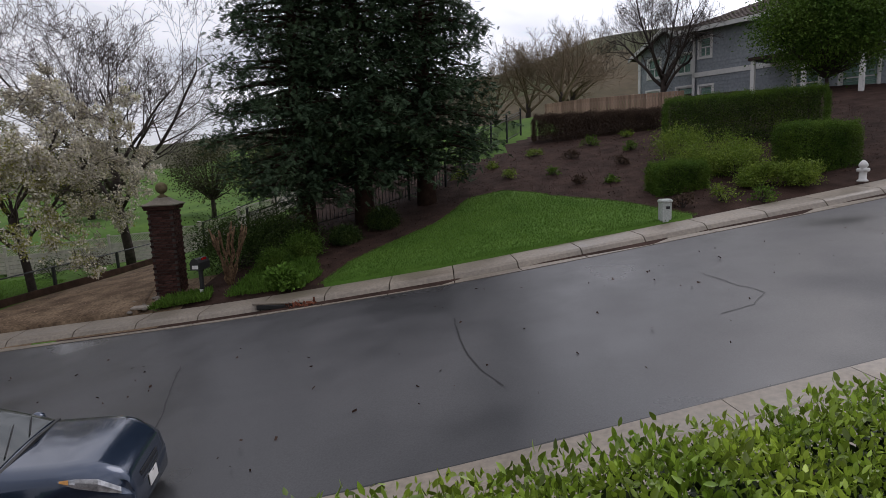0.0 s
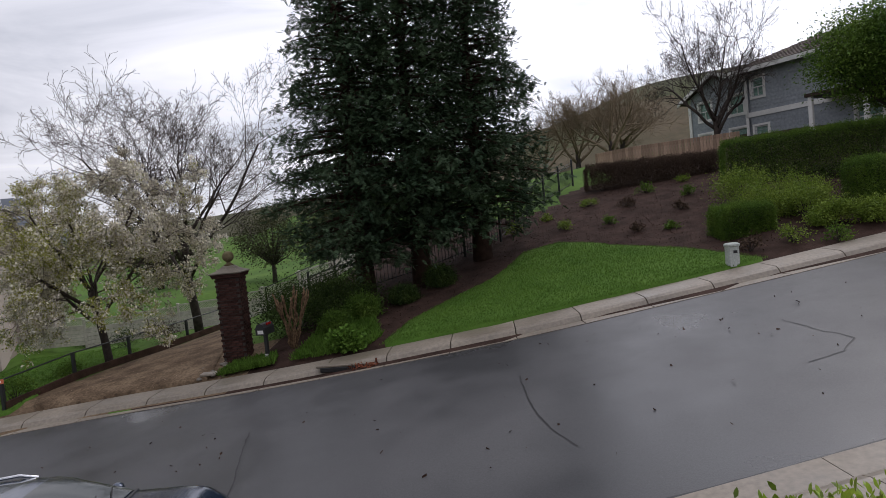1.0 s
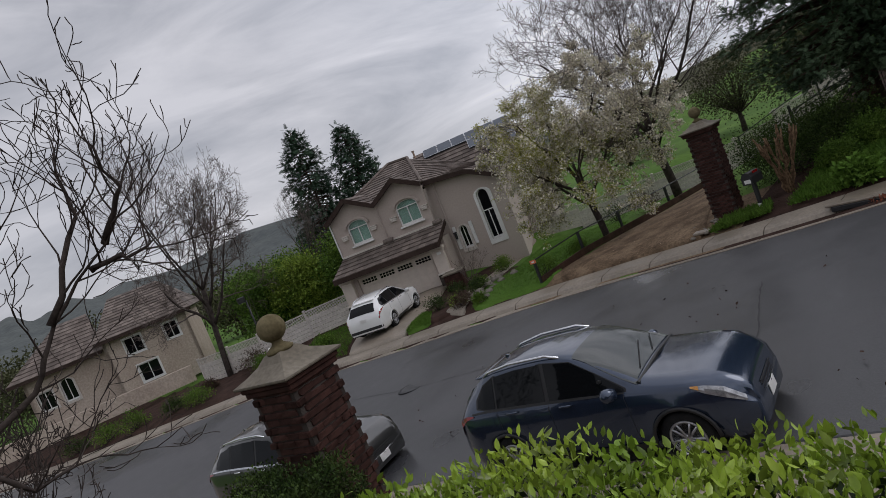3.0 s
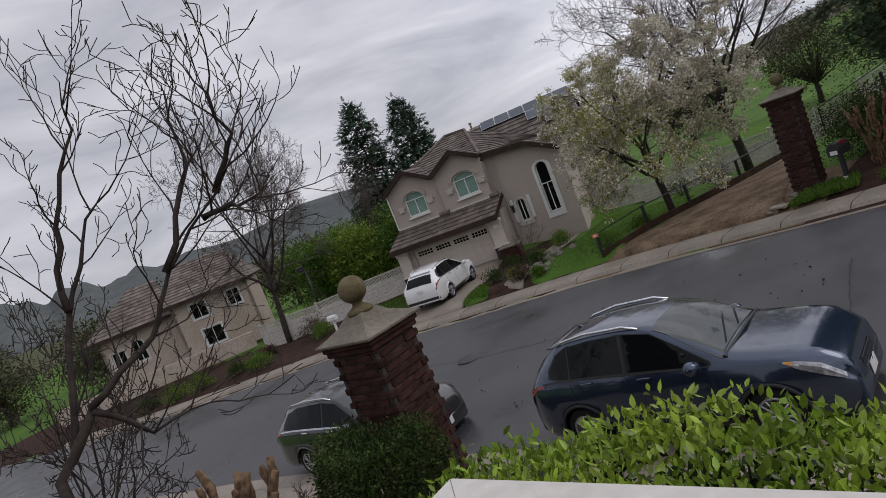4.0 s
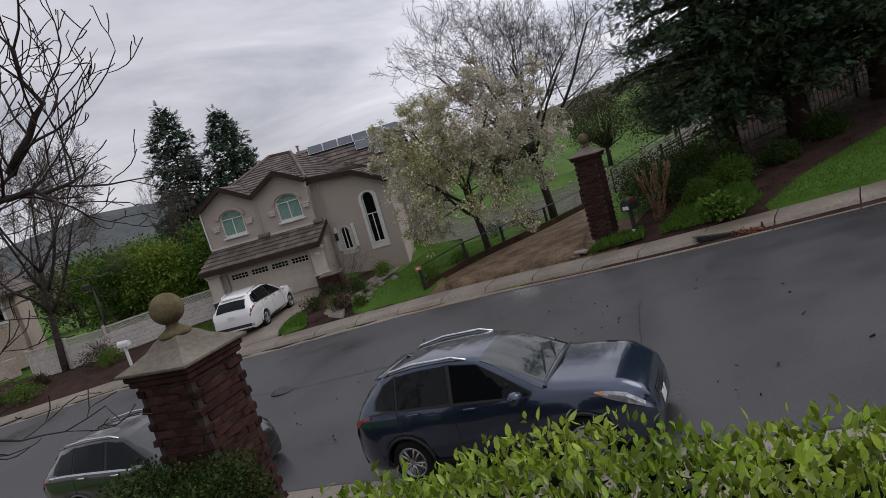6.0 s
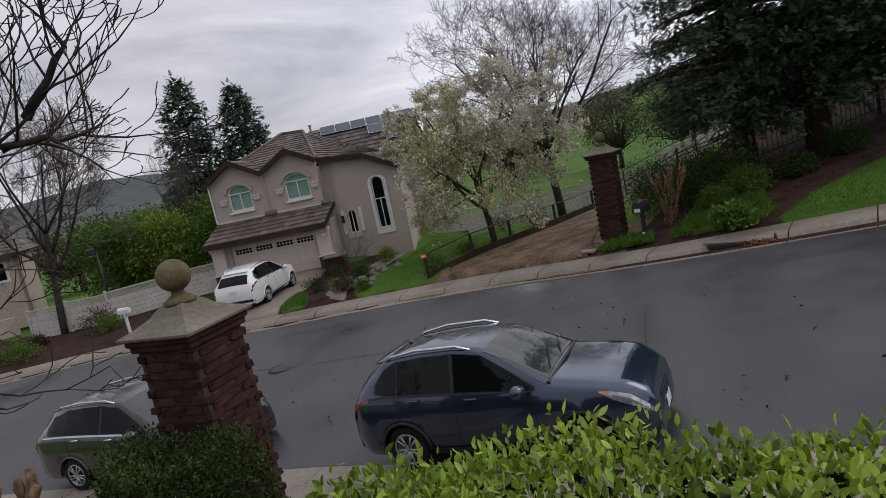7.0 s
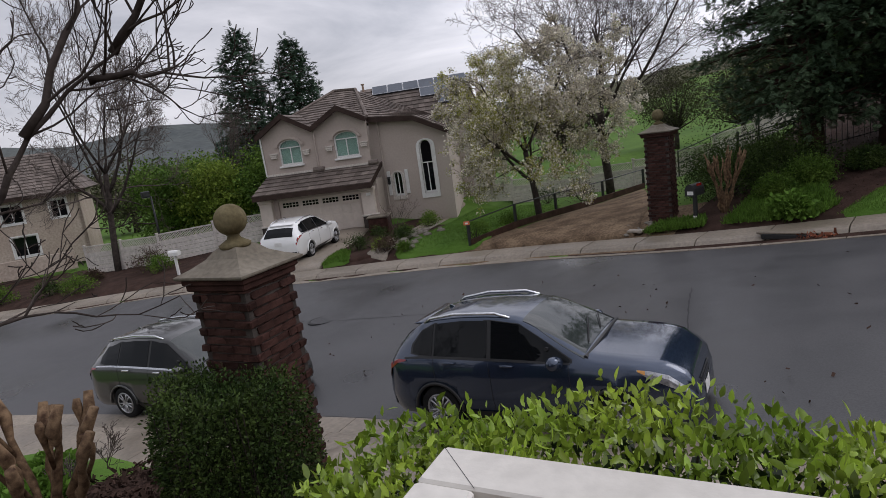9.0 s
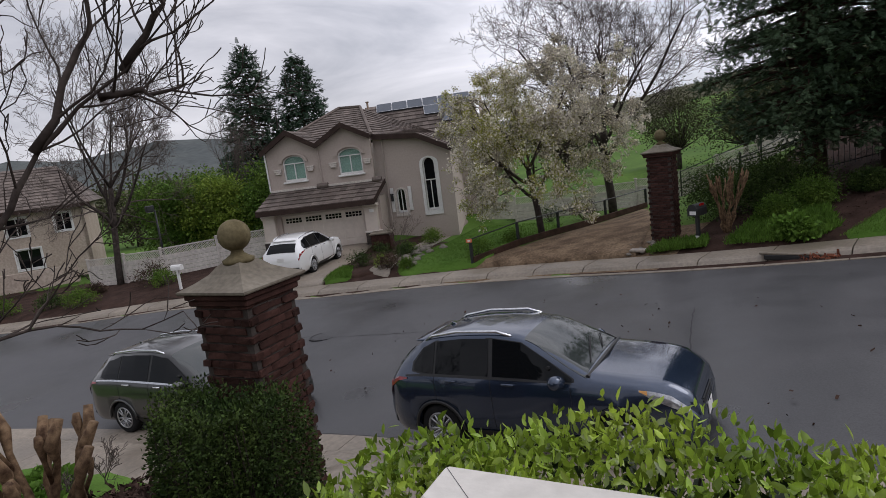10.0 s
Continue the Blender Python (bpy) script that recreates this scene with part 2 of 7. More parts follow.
# ---- mesh helpers ----
def as_mesh(name, verts, faces, smooth=False):
    me = bpy.data.meshes.new(name)
    me.from_pydata([tuple(v) for v in verts], [], [tuple(f) for f in faces])
    if smooth:
        me.polygons.foreach_set("use_smooth", [True] * len(me.polygons))
    return me


class Shape:
    """Collects simple solids into one mesh."""

    def __init__(self):
        self.v, self.f = [], []

    def add(self, verts, faces):
        k = len(self.v)
        self.v += [tuple(v) for v in verts]
        self.f += [tuple(i + k for i in f) for f in faces]
        return self

    def box(self, c, s, m=None, bevel=0.0):
        x, y, z = (a / 2 for a in s)
        if bevel:
            b = min(bevel, x * 0.9, y * 0.9, z * 0.9)
            pts, fs = [], []
            for zz, ix in ((-z, b), (-z + b, 0), (z - b, 0), (z, b)):
                ax, ay = x - ix, y - ix
                pts += [(-ax + b, -ay, zz), (ax - b, -ay, zz), (ax, -ay + b, zz), (ax, ay - b, zz), (ax - b, ay, zz), (-ax + b, ay, zz), (-ax, ay - b, zz), (-ax, -ay + b, zz)]
            for r in range(3):
                for i in range(8):
                    fs.append((r * 8 + i, r * 8 + (i + 1) % 8, r * 8 + 8 + (i + 1) % 8, r * 8 + 8 + i))
            fs += [tuple(range(7, -1, -1)), tuple(range(24, 32))]
        else:
            pts = [(-x, -y, -z), (x, -y, -z), (x, y, -z), (-x, y, -z), (-x, -y, z), (x, -y, z), (x, y, z), (-x, y, z)]
            fs = [(3, 2, 1, 0), (4, 5, 6, 7), (0, 1, 5, 4), (1, 2, 6, 5), (2, 3, 7, 6), (3, 0, 4, 7)]
        m = m or Matrix()
        return self.add([m @ Vector((p[0] + c[0], p[1] + c[1], p[2] + c[2])) for p in pts], fs)

    def tube(self, pts, radii, n=6, cap=True):
        rings, k = [], len(self.v)
        side = Vector((0.31, 0.95, 0.1))
        for i, p in enumerate(pts):
            d = Vector(pts[min(i + 1, len(pts) - 1)]) - Vector(pts[max(i - 1, 0)])
            d.normalize()
            a = d.cross(side)
            if a.length < 0.05:
                a = d.cross(Vector((1, 0, 0)))
            a.normalize()
            b = d.cross(a)
            for j in range(n):
                w = 2 * math.pi * j / n
                self.v.append(tuple(Vector(p) + (a * math.cos(w) + b * math.sin(w)) * radii[i]))
        for i in range(len(pts) - 1):
            for j in range(n):
                q, r = k + i * n + j, k + i * n + (j + 1) % n
                self.f.append((q, r, r + n, q + n))
        if cap:
            self.f.append(tuple(k + j for j in range(n - 1, -1, -1)))
            self.f.append(tuple(k + (len(pts) - 1) * n + j for j in range(n)))
        return self

    def lathe(self, c, prof, n=24):
        k = len(self.v)
        for r, z in prof:
            for j in range(n):
                w = 2 * math.pi * j / n
                self.v.append((c[0] + r * math.cos(w), c[1] + r * math.sin(w), c[2] + z))
        for i in range(len(prof) - 1):
            for j in range(n):
                q, r = k + i * n + j, k + i * n + (j + 1) % n
                self.f.append((q, r, r + n, q + n))
        self.f.append(tuple(k + j for j in range(n - 1, -1, -1)))
        self.f.append(tuple(k + (len(prof) - 1) * n + j for j in range(n)))
        return self

    def prism(self, poly, d0, d1, to):
        """A flat outline (a, b) drawn out from depth d0 to d1; to(a, b, d) gives the place."""
        n = len(poly)
        return self.add([to(a, b, d0) for a, b in poly] + [to(a, b, d1) for a, b in poly],
                        [tuple(range(n)), tuple(range(2 * n - 1, n - 1, -1))] + [(i, i + n, (i + 1) % n + n, (i + 1) % n) for i in range(n)])


def thing(name, label, category, group="", kind="", m=None):
    ob = new(name)
    ob.empty_display_size = 0.2
    if m is not None:
        ob.matrix_basis = m
    return tagged(ob, label, category, group, kind)


def part(name, shape, material, parent=None, label="", smooth=False, m=None):
    me = shape if isinstance(shape, bpy.types.Mesh) else as_mesh(name, shape.v, shape.f, smooth)
    if not me.materials:
        me.materials.append(material)
    ob = new(name, me)
    if parent is not None:
        ob.parent = parent
    if m is not None:
        ob.matrix_basis = m
    if label:
        ob["label"] = label
    return ob


def solid(name, shape, material, label, category, group="", kind="", smooth=False, m=None):
    return tagged(part(name, shape, material, None, "", smooth, m), label, category, group, kind)


def scatter(verts, faces, pos, rot, size):
    """Mesh arrays of a small form repeated at places with turns and sizes."""
    v = np.asarray(verts, float)
    n, k = len(pos), len(v)
    allv = np.einsum("nij,kj->nki", rot, v) * np.asarray(size)[:, None, None] + np.asarray(pos)[:, None, :]
    off = np.arange(n) * k
    return allv.reshape(-1, 3), [np.asarray(f)[None, :] + off[:, None] for f in faces]


def mesh_np(name, v, face_groups):
    me = bpy.data.meshes.new(name)
    loops = np.concatenate([g.reshape(-1) for g in face_groups])
    sizes = np.concatenate([np.full(len(g), g.shape[1]) for g in face_groups])
    me.vertices.add(len(v))
    me.vertices.foreach_set("co", np.asarray(v, np.float32).reshape(-1))
    me.loops.add(len(loops))
    me.loops.foreach_set("vertex_index", loops.astype(np.int32))
    me.polygons.add(len(sizes))
    me.polygons.foreach_set("loop_start", np.concatenate([[0], np.cumsum(sizes)[:-1]]).astype(np.int32))
    me.update(calc_edges=True)
    return me


def turns(rng, n, direction=None, spread=1.0):
    """Random rotation matrices; with a direction, the form's +x leans along it."""
    x = rng.normal(size=(n, 3)) * spread
    if direction is not None:
        x = x + direction
    x /= np.linalg.norm(x, axis=1)[:, None] + 1e-9
    h = rng.normal(size=(n, 3))
    y = np.cross(h, x)
    y /= np.linalg.norm(y, axis=1)[:, None] + 1e-9
    return np.stack([x, y, np.cross(x, y)], axis=2)


LEAF_V = [(0, 0, 0), (0.35, 0.22, 0.05), (0.72, 0.17, 0.03), (1, 0, -0.05), (0.72, -0.17, 0.03), (0.35, -0.22, 0.05), (0.5, 0, -0.02)]
LEAF_F = [[0, 6, 1], [1, 6, 2], [2, 6, 3], [3, 6, 4], [4, 6, 5], [5, 6, 0]]
SMALL_V = [(0, 0, 0), (0.5, 0.28, 0.06), (1, 0, 0), (0.5, -0.28, 0.06)]
SMALL_F = [[0, 1, 2, 3]]


def leaves(name, pos, rot, size, material, big=False):
    v, g = scatter(LEAF_V if big else SMALL_V, LEAF_F if big else SMALL_F, pos, rot, size)
    me = mesh_np(name, v, g)
    me.materials.append(material)
    return me


# ---- the lie of the land ----
NEAR_EDGE = [(-90, -34), (-60, -18), (-40, -8), (-30, -3.4), (-18.2, 1.75), (-16.3, 2.5), (-10.4, 4.38), (-4.8, 5.36), (-2.0, 5.84), (0.87, 6.44), (40, 14.5), (90, 25)]
FAR_EDGE = [(-90, -26), (-60, -10), (-40, 0.0), (-31.7, 5.0), (-27.2, 8.1), (-20.5, 10.6), (-17.4, 11.8), (-14.8, 12.55), (-12, 12.95), (-7, 12.98), (-1.9, 13.2), (3, 13.95), (7, 14.6), (40, 21), (90, 31)]
_x = np.linspace(-400, 400, 8001)
_s = np.interp(_x, [-60, -30, -22, -14, -8, -3, 40, 90, 120], [0.02, 0.04, 0.045, 0.08, 0.115, 0.131, 0.134, 0.08, 0.0])
_h = np.concatenate([[0], np.cumsum((_s[1:] + _s[:-1]) / 2 * (_x[1] - _x[0]))])
_h -= np.interp(-8.4, _x, _h)


def smooth_curve(pts):
    """A smoothed reading of a bent line y(x)."""
    xs = np.linspace(-90, 90, 1801)
    ys = np.interp(xs, [p[0] for p in pts], [p[1] for p in pts])
    k = np.hanning(41)
    k /= k.sum()
    ys = np.convolve(np.pad(ys, 20, mode="edge"), k, "valid")
    return lambda x: np.interp(x, xs, ys)


near_edge, far_edge = smooth_curve(NEAR_EDGE), smooth_curve(FAR_EDGE)


def h_road(x, y):
    return 0.02 + np.interp(x, _x, _h) + 0.042 * (y - 4.5)


def step01(a, b, x):
    t = np.clip((x - a) / (b - a), 0, 1)
    return t * t * (3 - 2 * t)


def h_far(x, y):
    d = y - far_edge(x)
    base = h_road(x, far_edge(x))
    right = np.interp(d, [0, 1.3, 6, 12, 20, 30, 60, 90], [0.15, 0.2, 0.95, 2.3, 3.6, 4.6, 6.0, 8.0])
    plot = np.interp(d, [0, 1.3, 2.6, 5, 10, 30, 60], [0.15, 0.2, 0.40, 0.58, 0.85, 0.9, 1.0])
    yard = np.interp(d, [0, 1.3, 2.2, 4.5, 8, 14, 18, 30, 60], [0.15, 0.2, 0.38, 0.42, 0.33, 0.28, -0.05, 0.2, 0.8])
    v = step01(-26.5, -23.5, x)
    left = plot * (1 - v) + yard * v
    w = step01(-16, -6, x)
    return base + left * (1 - w) + right * w


def h_near(x, y):
    d = near_edge(x) - y
    base = h_road(x, near_edge(x))
    rise = np.interp(d, [0, 0.5, 1.7, 3.0, 4.5], [0.0, 0.14, 0.17, 0.75, 1.2])
    flat = np.interp(d, [0, 0.5, 1.7, 6.0], [0.0, 0.14, 0.17, 0.5])
    w = step01(-7.6, -5.5, x)
    return base + flat * (1 - w) + rise * w


def h_ground(x, y):
    x, y = np.asarray(x, float), np.asarray(y, float)
    cx, cy = np.clip(x, -88, 60), np.clip(y, -40, 95)
    r = np.hypot(x + 2.5, y)
    z = np.where(cy > far_edge(cx), h_far(cx, cy), np.where(cy < near_edge(cx), h_near(cx, cy), h_road(cx, cy)))
    z = np.minimum(z, 14)
    az = np.degrees(np.arctan2(-(x + 2.5), y))
    ridge = np.interp(az, [-180, -100, -60, -30, -11.5, -3, 0, 10, 20, 26, 40, 75, 180], [10, 12, 34, 40, 33.0, 25.5, 24.5, 19, 13.5, 11.0, 5, 2, 8])
    bump = 1.2 * np.sin(x * 0.05 + 1) * np.cos(y * 0.043) + 0.6 * np.sin(x * 0.13) * np.sin(y * 0.11)
    hill = ridge * step01(75, 185, r) * (1 - 0.5 * step01(230, 420, r)) + bump * step01(60, 120, r)
    far = np.interp(az, [-180, -60, 20, 40, 60, 68, 75, 85, 92, 110, 180], [60, 60, 40, 45, 82, 100, 78, 92, 112, 90, 60]) * step01(700, 1700, r) * (1 + 0.12 * np.sin(az * 1.3) + 0.06 * np.sin(az * 3.1 + 1))
    w = step01(55, 110, r)
    return z * (1 - w) + np.minimum(z, 4.0) * w * (1 - step01(100, 200, r)) + hill + far


def gz(x, y):
    return float(h_ground(x, y))


def spaced(lo, hi, step, out, grow=1.22):
    core = list(np.arange(lo, hi + step / 2, step))
    left, right, s = [], [], step
    while s < out:
        s *= grow
        left.append((left[-1] if left else lo) - s)
        right.append((right[-1] if right else hi) + s)
        if right[-1] > out:
            break
    return np.array(left[::-1] + core + right)


gx, gy = spaced(-40, 20, 0.6, 2600), spaced(-6, 44, 0.6, 2600)
GX, GY = np.meshgrid(gx, gy, indexing="ij")
on_road = (GY < far_edge(GX) + 1.2) & (GY > near_edge(GX) - 1.6) & (np.abs(GX) < 85)
beside = (GY < far_edge(GX) + 1.9) & (GY > near_edge(GX) - 2.3) & (np.abs(GX) < 85)
GZ = h_ground(GX, GY) - np.where(on_road, 0.14, np.where(beside, 0.07, 0.0))
ny = len(gy)
idx = (np.arange(len(gx) - 1)[:, None] * ny + np.arange(ny - 1)[None, :]).reshape(-1)
quads = np.stack([idx, idx + ny, idx + ny + 1, idx + 1], axis=1)
me = mesh_np("ground", np.stack([GX, GY, GZ], axis=2).reshape(-1, 3), [quads])
for m in (M_FIELD, M_MULCH, M_BROWN, M_HILL, M_HAZEHILL, M_GRASS, M_DIRT):
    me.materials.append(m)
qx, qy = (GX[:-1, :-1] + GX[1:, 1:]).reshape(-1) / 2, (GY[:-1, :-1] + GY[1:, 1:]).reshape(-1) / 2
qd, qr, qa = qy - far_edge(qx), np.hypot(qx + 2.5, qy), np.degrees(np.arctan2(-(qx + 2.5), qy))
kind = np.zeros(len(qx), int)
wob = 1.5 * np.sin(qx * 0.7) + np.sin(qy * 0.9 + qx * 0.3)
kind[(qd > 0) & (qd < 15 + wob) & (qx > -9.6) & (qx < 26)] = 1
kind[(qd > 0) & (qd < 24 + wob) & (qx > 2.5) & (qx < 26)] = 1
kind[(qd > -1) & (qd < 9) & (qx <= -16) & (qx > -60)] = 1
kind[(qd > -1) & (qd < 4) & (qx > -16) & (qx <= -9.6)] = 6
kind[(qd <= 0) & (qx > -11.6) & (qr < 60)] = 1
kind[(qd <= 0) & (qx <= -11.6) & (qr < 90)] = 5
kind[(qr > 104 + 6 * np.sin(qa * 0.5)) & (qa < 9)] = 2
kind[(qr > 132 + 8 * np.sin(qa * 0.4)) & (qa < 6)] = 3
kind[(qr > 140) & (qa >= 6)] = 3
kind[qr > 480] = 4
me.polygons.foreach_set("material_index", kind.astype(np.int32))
me.polygons.foreach_set("use_smooth", [True] * len(me.polygons))
ground = tagged(new("ground", me), "grassy and mulched ground rising to bare hills", "ground", kind="structure")


def normal_of(edge, x):
    s = (edge(x + 0.05) - edge(x - 0.05)) / 0.1
    q = math.hypot(1, s)
    return -s / q, 1 / q


# road: a strip between both kerbs, slightly crowned
rx = np.arange(-85, 85.1, 0.75)
rows_v, w_n_ = [], 13
for x in rx:
    nx, nyy = normal_of(near_edge, x)
    y0, y1 = near_edge(x), far_edge(x)
    for j in range(w_n_):
        f = j / (w_n_ - 1)
        y = y0 + (y1 - y0) * f
        rows_v.append((x, y, float(h_road(x, y)) + 0.02 * math.sin(math.pi * f)))
rq = (np.arange(len(rx) - 1)[:, None] * w_n_ + np.arange(w_n_ - 1)[None, :]).reshape(-1)
me = mesh_np("road", np.array(rows_v), [np.stack([rq, rq + w_n_, rq + w_n_ + 1, rq + 1], axis=1)])
me.materials.append(M_ASPH)
me.polygons.foreach_set("use_smooth", [True] * len(me.polygons))
tagged(new("road", me), "dark wet asphalt street on a slope", "road", kind="structure")


def kerb_piece(edge, side, x0, x1, prof, joint=0.012):
    """One cast piece of gutter, kerb and walk between x0 and x1; side +1 lies beyond the edge, -1 before it."""
    sh, n = Shape(), len(prof)
    xs = np.linspace(x0 + joint, x1 - joint, 3)
    for x in xs:
        nx, nyy = normal_of(edge, x)
        e = edge(x)
        for d, z in prof:
            px, py = x + nx * d * side, e + nyy * d * side
            sh.v.append((px, py, float(h_road(x, e)) + z))
        for d, z in (prof[-1], prof[0]):
            px, py = x + nx * d * side, e + nyy * d * side
            sh.v.append((px, py, float(h_road(x, e)) - 0.3))
    m = n + 2
    for i in range(2):
        for j in range(m):
            a, b = i * m + j, i * m + (j + 1) % m
            sh.f.append((a, b, b + m, a + m) if side > 0 else (b, a, a + m, b + m))
    sh.f.append(tuple(range(m)))
    sh.f.append(tuple(range(3 * m - 1, 2 * m - 1, -1)))
    return sh


FAR_PROF = [(-0.02, 0.012), (0.36, 0.0), (0.46, 0.10), (0.54, 0.14), (0.62, 0.15), (1.28, 0.17)]
NEAR_PROF = [(-0.02, 0.012), (0.40, 0.0), (0.50, 0.06), (0.60, 0.09), (0.66, 0.082), (0.70, 0.10), (1.75, 0.13)]
pave_far = thing("pavement", "damp concrete kerb and narrow walk with joints", "pavement", kind="structure")
x = -46.0
while x < 26:
    part("kerb_slab", kerb_piece(far_edge, 1, x, x + 1.5, FAR_PROF), M_CONC, pave_far)
    x += 1.5
pave_near = thing("pavement", "damp concrete gutter and walk with joints", "pavement", kind="structure")
x = -40.0
while x < 12:
    part("walk_slab", kerb_piece(near_edge, -1, x, x + 1.5, NEAR_PROF, 0.005), M_CONC, pave_near)
    x += 1.5


def patch(name, poly, material, lift, label, category, kind="structure", rings=14, hfun=None, wob=0.06):
    """A sheet that lies on the ground within a rounded outline."""
    rng = np.random.default_rng(len(name) + int(abs(poly[0][0]) * 10))
    p = np.array(poly, float)
    per = np.concatenate([[0], np.cumsum(np.linalg.norm(np.diff(np.vstack([p, p[:1]]), axis=0), axis=1))])
    n = max(24, int(per[-1] / 0.3))
    t = np.linspace(0, per[-1], n, endpoint=False)
    q = np.vstack([p, p[:1]])
    b = np.stack([np.interp(t, per, q[:, 0]), np.interp(t, per, q[:, 1])], axis=1)
    b = (np.roll(b, 1, 0) + 2 * b + np.roll(b, -1, 0)) / 4 + rng.normal(size=b.shape) * wob * 0.4
    c = p.mean(0)
    f = np.linspace(0.02, 1, rings)
    f[-2] = 0.99
    f = f[:, None, None]
    xy = c + (b - c)[None] * f
    z = (hfun or h_ground)(xy[..., 0], xy[..., 1]) + lift
    z[-1] -= lift + 0.12
    v = np.concatenate([xy, z[..., None]], axis=2).reshape(-1, 3)
    i, j = np.meshgrid(np.arange(rings - 1), np.arange(n), indexing="ij")
    a, k = i * n + j, i * n + (j + 1) % n
    me = mesh_np(name, v, [np.stack([a, a + n, k + n, k], axis=2).reshape(-1, 4), np.arange(n)[None, :]])
    me.materials.append(material)
    me.polygons.foreach_set("use_smooth", [True] * len(me.polygons))
    return tagged(new(name, me), label, category, kind=kind)


def inside(px, py, poly):
    c = np.zeros(len(px), bool)
    n = len(poly)
    for i in range(n):
        (x1, y1), (x2, y2) = poly[i], poly[(i + 1) % n]
        cond = ((y1 > py) != (y2 > py)) & (px < (x2 - x1) * (py - y1) / (y2 - y1 + 1e-12) + x1)
        c ^= cond
    return c


def blades(name, poly, n, seed, size, label, material=None, hfun=None, lift=0.02):
    rng = np.random.default_rng(seed)
    p = np.array(poly)
    xy = rng.uniform(p.min(0), p.max(0), size=(n * 2, 2))
    xy = xy[inside(xy[:, 0], xy[:, 1], poly)][:n]
    pos = np.column_stack([xy, (hfun or h_ground)(xy[:, 0], xy[:, 1]) + lift])
    d = np.tile([0, 0, 1.2], (len(pos), 1))
    v, g = scatter([(0, 0.1, 0), (0.6, 0.06, 0), (1, 0, 0.1), (0, -0.1, 0)], [[0, 1, 2, 3]], pos, turns(rng, len(pos), d, 0.55), rng.uniform(0.6, 1.3, len(pos)) * size)
    me = mesh_np(name, v, g)
    me.materials.append(material or M_BLADE)
    return tagged(new(name, me), label, "grass", kind="stuff")


LAWN = [(-5.9, 14.35), (-5.4, 15.9), (-4.5, 17.0), (-3.2, 18.4), (-2.2, 20.6), (-1.0, 20.9), (0.0, 20.2), (2.3, 17.6), (3.6, 15.35), (-0.1, 14.75), (-2.8, 14.4)]
patch("lawn", LAWN, M_GRASS, 0.05, "mown green lawn on the far bank", "lawn")
blades("grass", LAWN, 60000, 3, 0.045, "short blades of the mown lawn", lift=0.05)
YARD = [(-18.6, 12.9), (-20.6, 15.9), (-21.8, 19.2), (-24.0, 23.6), (-20.2, 23.2), (-17.3, 21.6), (-16.4, 18.5), (-16.2, 16.7), (-15.6, 13.9)]
patch("lawn", YARD, M_GRASS, 0.05, "green front lawn below the blossoming tree", "lawn")
blades("grass", YARD, 30000, 4, 0.05, "short blades of the front lawn", lift=0.05)
patch("dirt_path", [(-14.6, 13.9), (-15.5, 14.2), (-15.35, 18.7), (-14.6, 23.7), (-11.6, 18.0), (-10.75, 15.4), (-10.4, 14.35), (-12.3, 14.25)], M_DIRT, 0.04, "bare damp dirt path with wood chips", "path")
patch("driveway", [(-23.9, 10.4), (-21.3, 11.6), (-25.55, 17.65), (-29.1, 15.0)], M_CONC, 0.045, "damp concrete driveway before the garage", "driveway", wob=0)
patch("garden_path", [(-18.8, 12.7), (-19.9, 14.0), (-21.6, 17.2), (-25.2, 24.3), (-26.6, 24.6), (-23.0, 17.7), (-21.0, 14.2), (-20.2, 12.9)], M_CONC, 0.06, "curved concrete garden path", "path", wob=0)
patch("dirt_bed", [(-19.5, 13.0), (-21.3, 12.0), (-25.0, 17.6), (-24.8, 20.5), (-22.6, 18.0), (-20.7, 14.4)], M_MULCH, 0.035, "mulched planting bed", "bed")
STRIP = [(-21.4, 11.75), (-22.6, 13.6), (-21.9, 13.6), (-20.4, 12.3)]
patch("lawn", STRIP, M_GRASS, 0.07, "narrow strip of green grass", "lawn")
blades("grass", STRIP, 3000, 5, 0.09, "grass blades beside the driveway", lift=0.06)
SIDE = [(-24.3, 10.6), (-29.4, 14.6), (-32.0, 13.0), (-27.5, 9.6)]
blades("grass", SIDE, 9000, 6, 0.09, "grass blades beside the drive", lift=0.02)
for k, (poly, n) in enumerate((([(-8.3, 14.5), (-8.2, 16.8), (-6.6, 16.8), (-6.0, 15.2), (-6.3, 14.4)], 5000), ([(-10.2, 14.35), (-10.0, 15.0), (-8.9, 15.2), (-8.7, 14.5)], 2500))):
    blades("ground_cover", poly, n, 11 + k, 0.15, "bright tufted grass by the kerb", M_BLADE)


def chips(name, poly, n, seed, size, label, material, hfun=None):
    rng = np.random.default_rng(seed)
    p = np.array(poly)
    xy = rng.uniform(p.min(0), p.max(0), size=(n * 2, 2))
    xy = xy[inside(xy[:, 0], xy[:, 1], poly)][:n]
    pos = np.column_stack([xy, (hfun or h_ground)(xy[:, 0], xy[:, 1]) + 0.02])
    v, g = scatter([(0, 0.25, 0), (1, 0.2, 0.05), (1, -0.2, 0.12), (0, -0.25, 0.1)], [[0, 1, 2, 3]], pos, turns(rng, len(pos), None), rng.uniform(0.5, 1.4, len(pos)) * size)
    me = mesh_np(name, v, g)
    me.materials.append(material)
    return tagged(new(name, me), label, "chips", kind="stuff")


chips("wood_chips", [(-14.6, 14.0), (-15.3, 18.7), (-14.4, 23.7), (-10.75, 15.4), (-10.5, 14.35)], 1500, 8, 0.035, "scattered pale wood chips on dirt", M_PALE_WOOD)
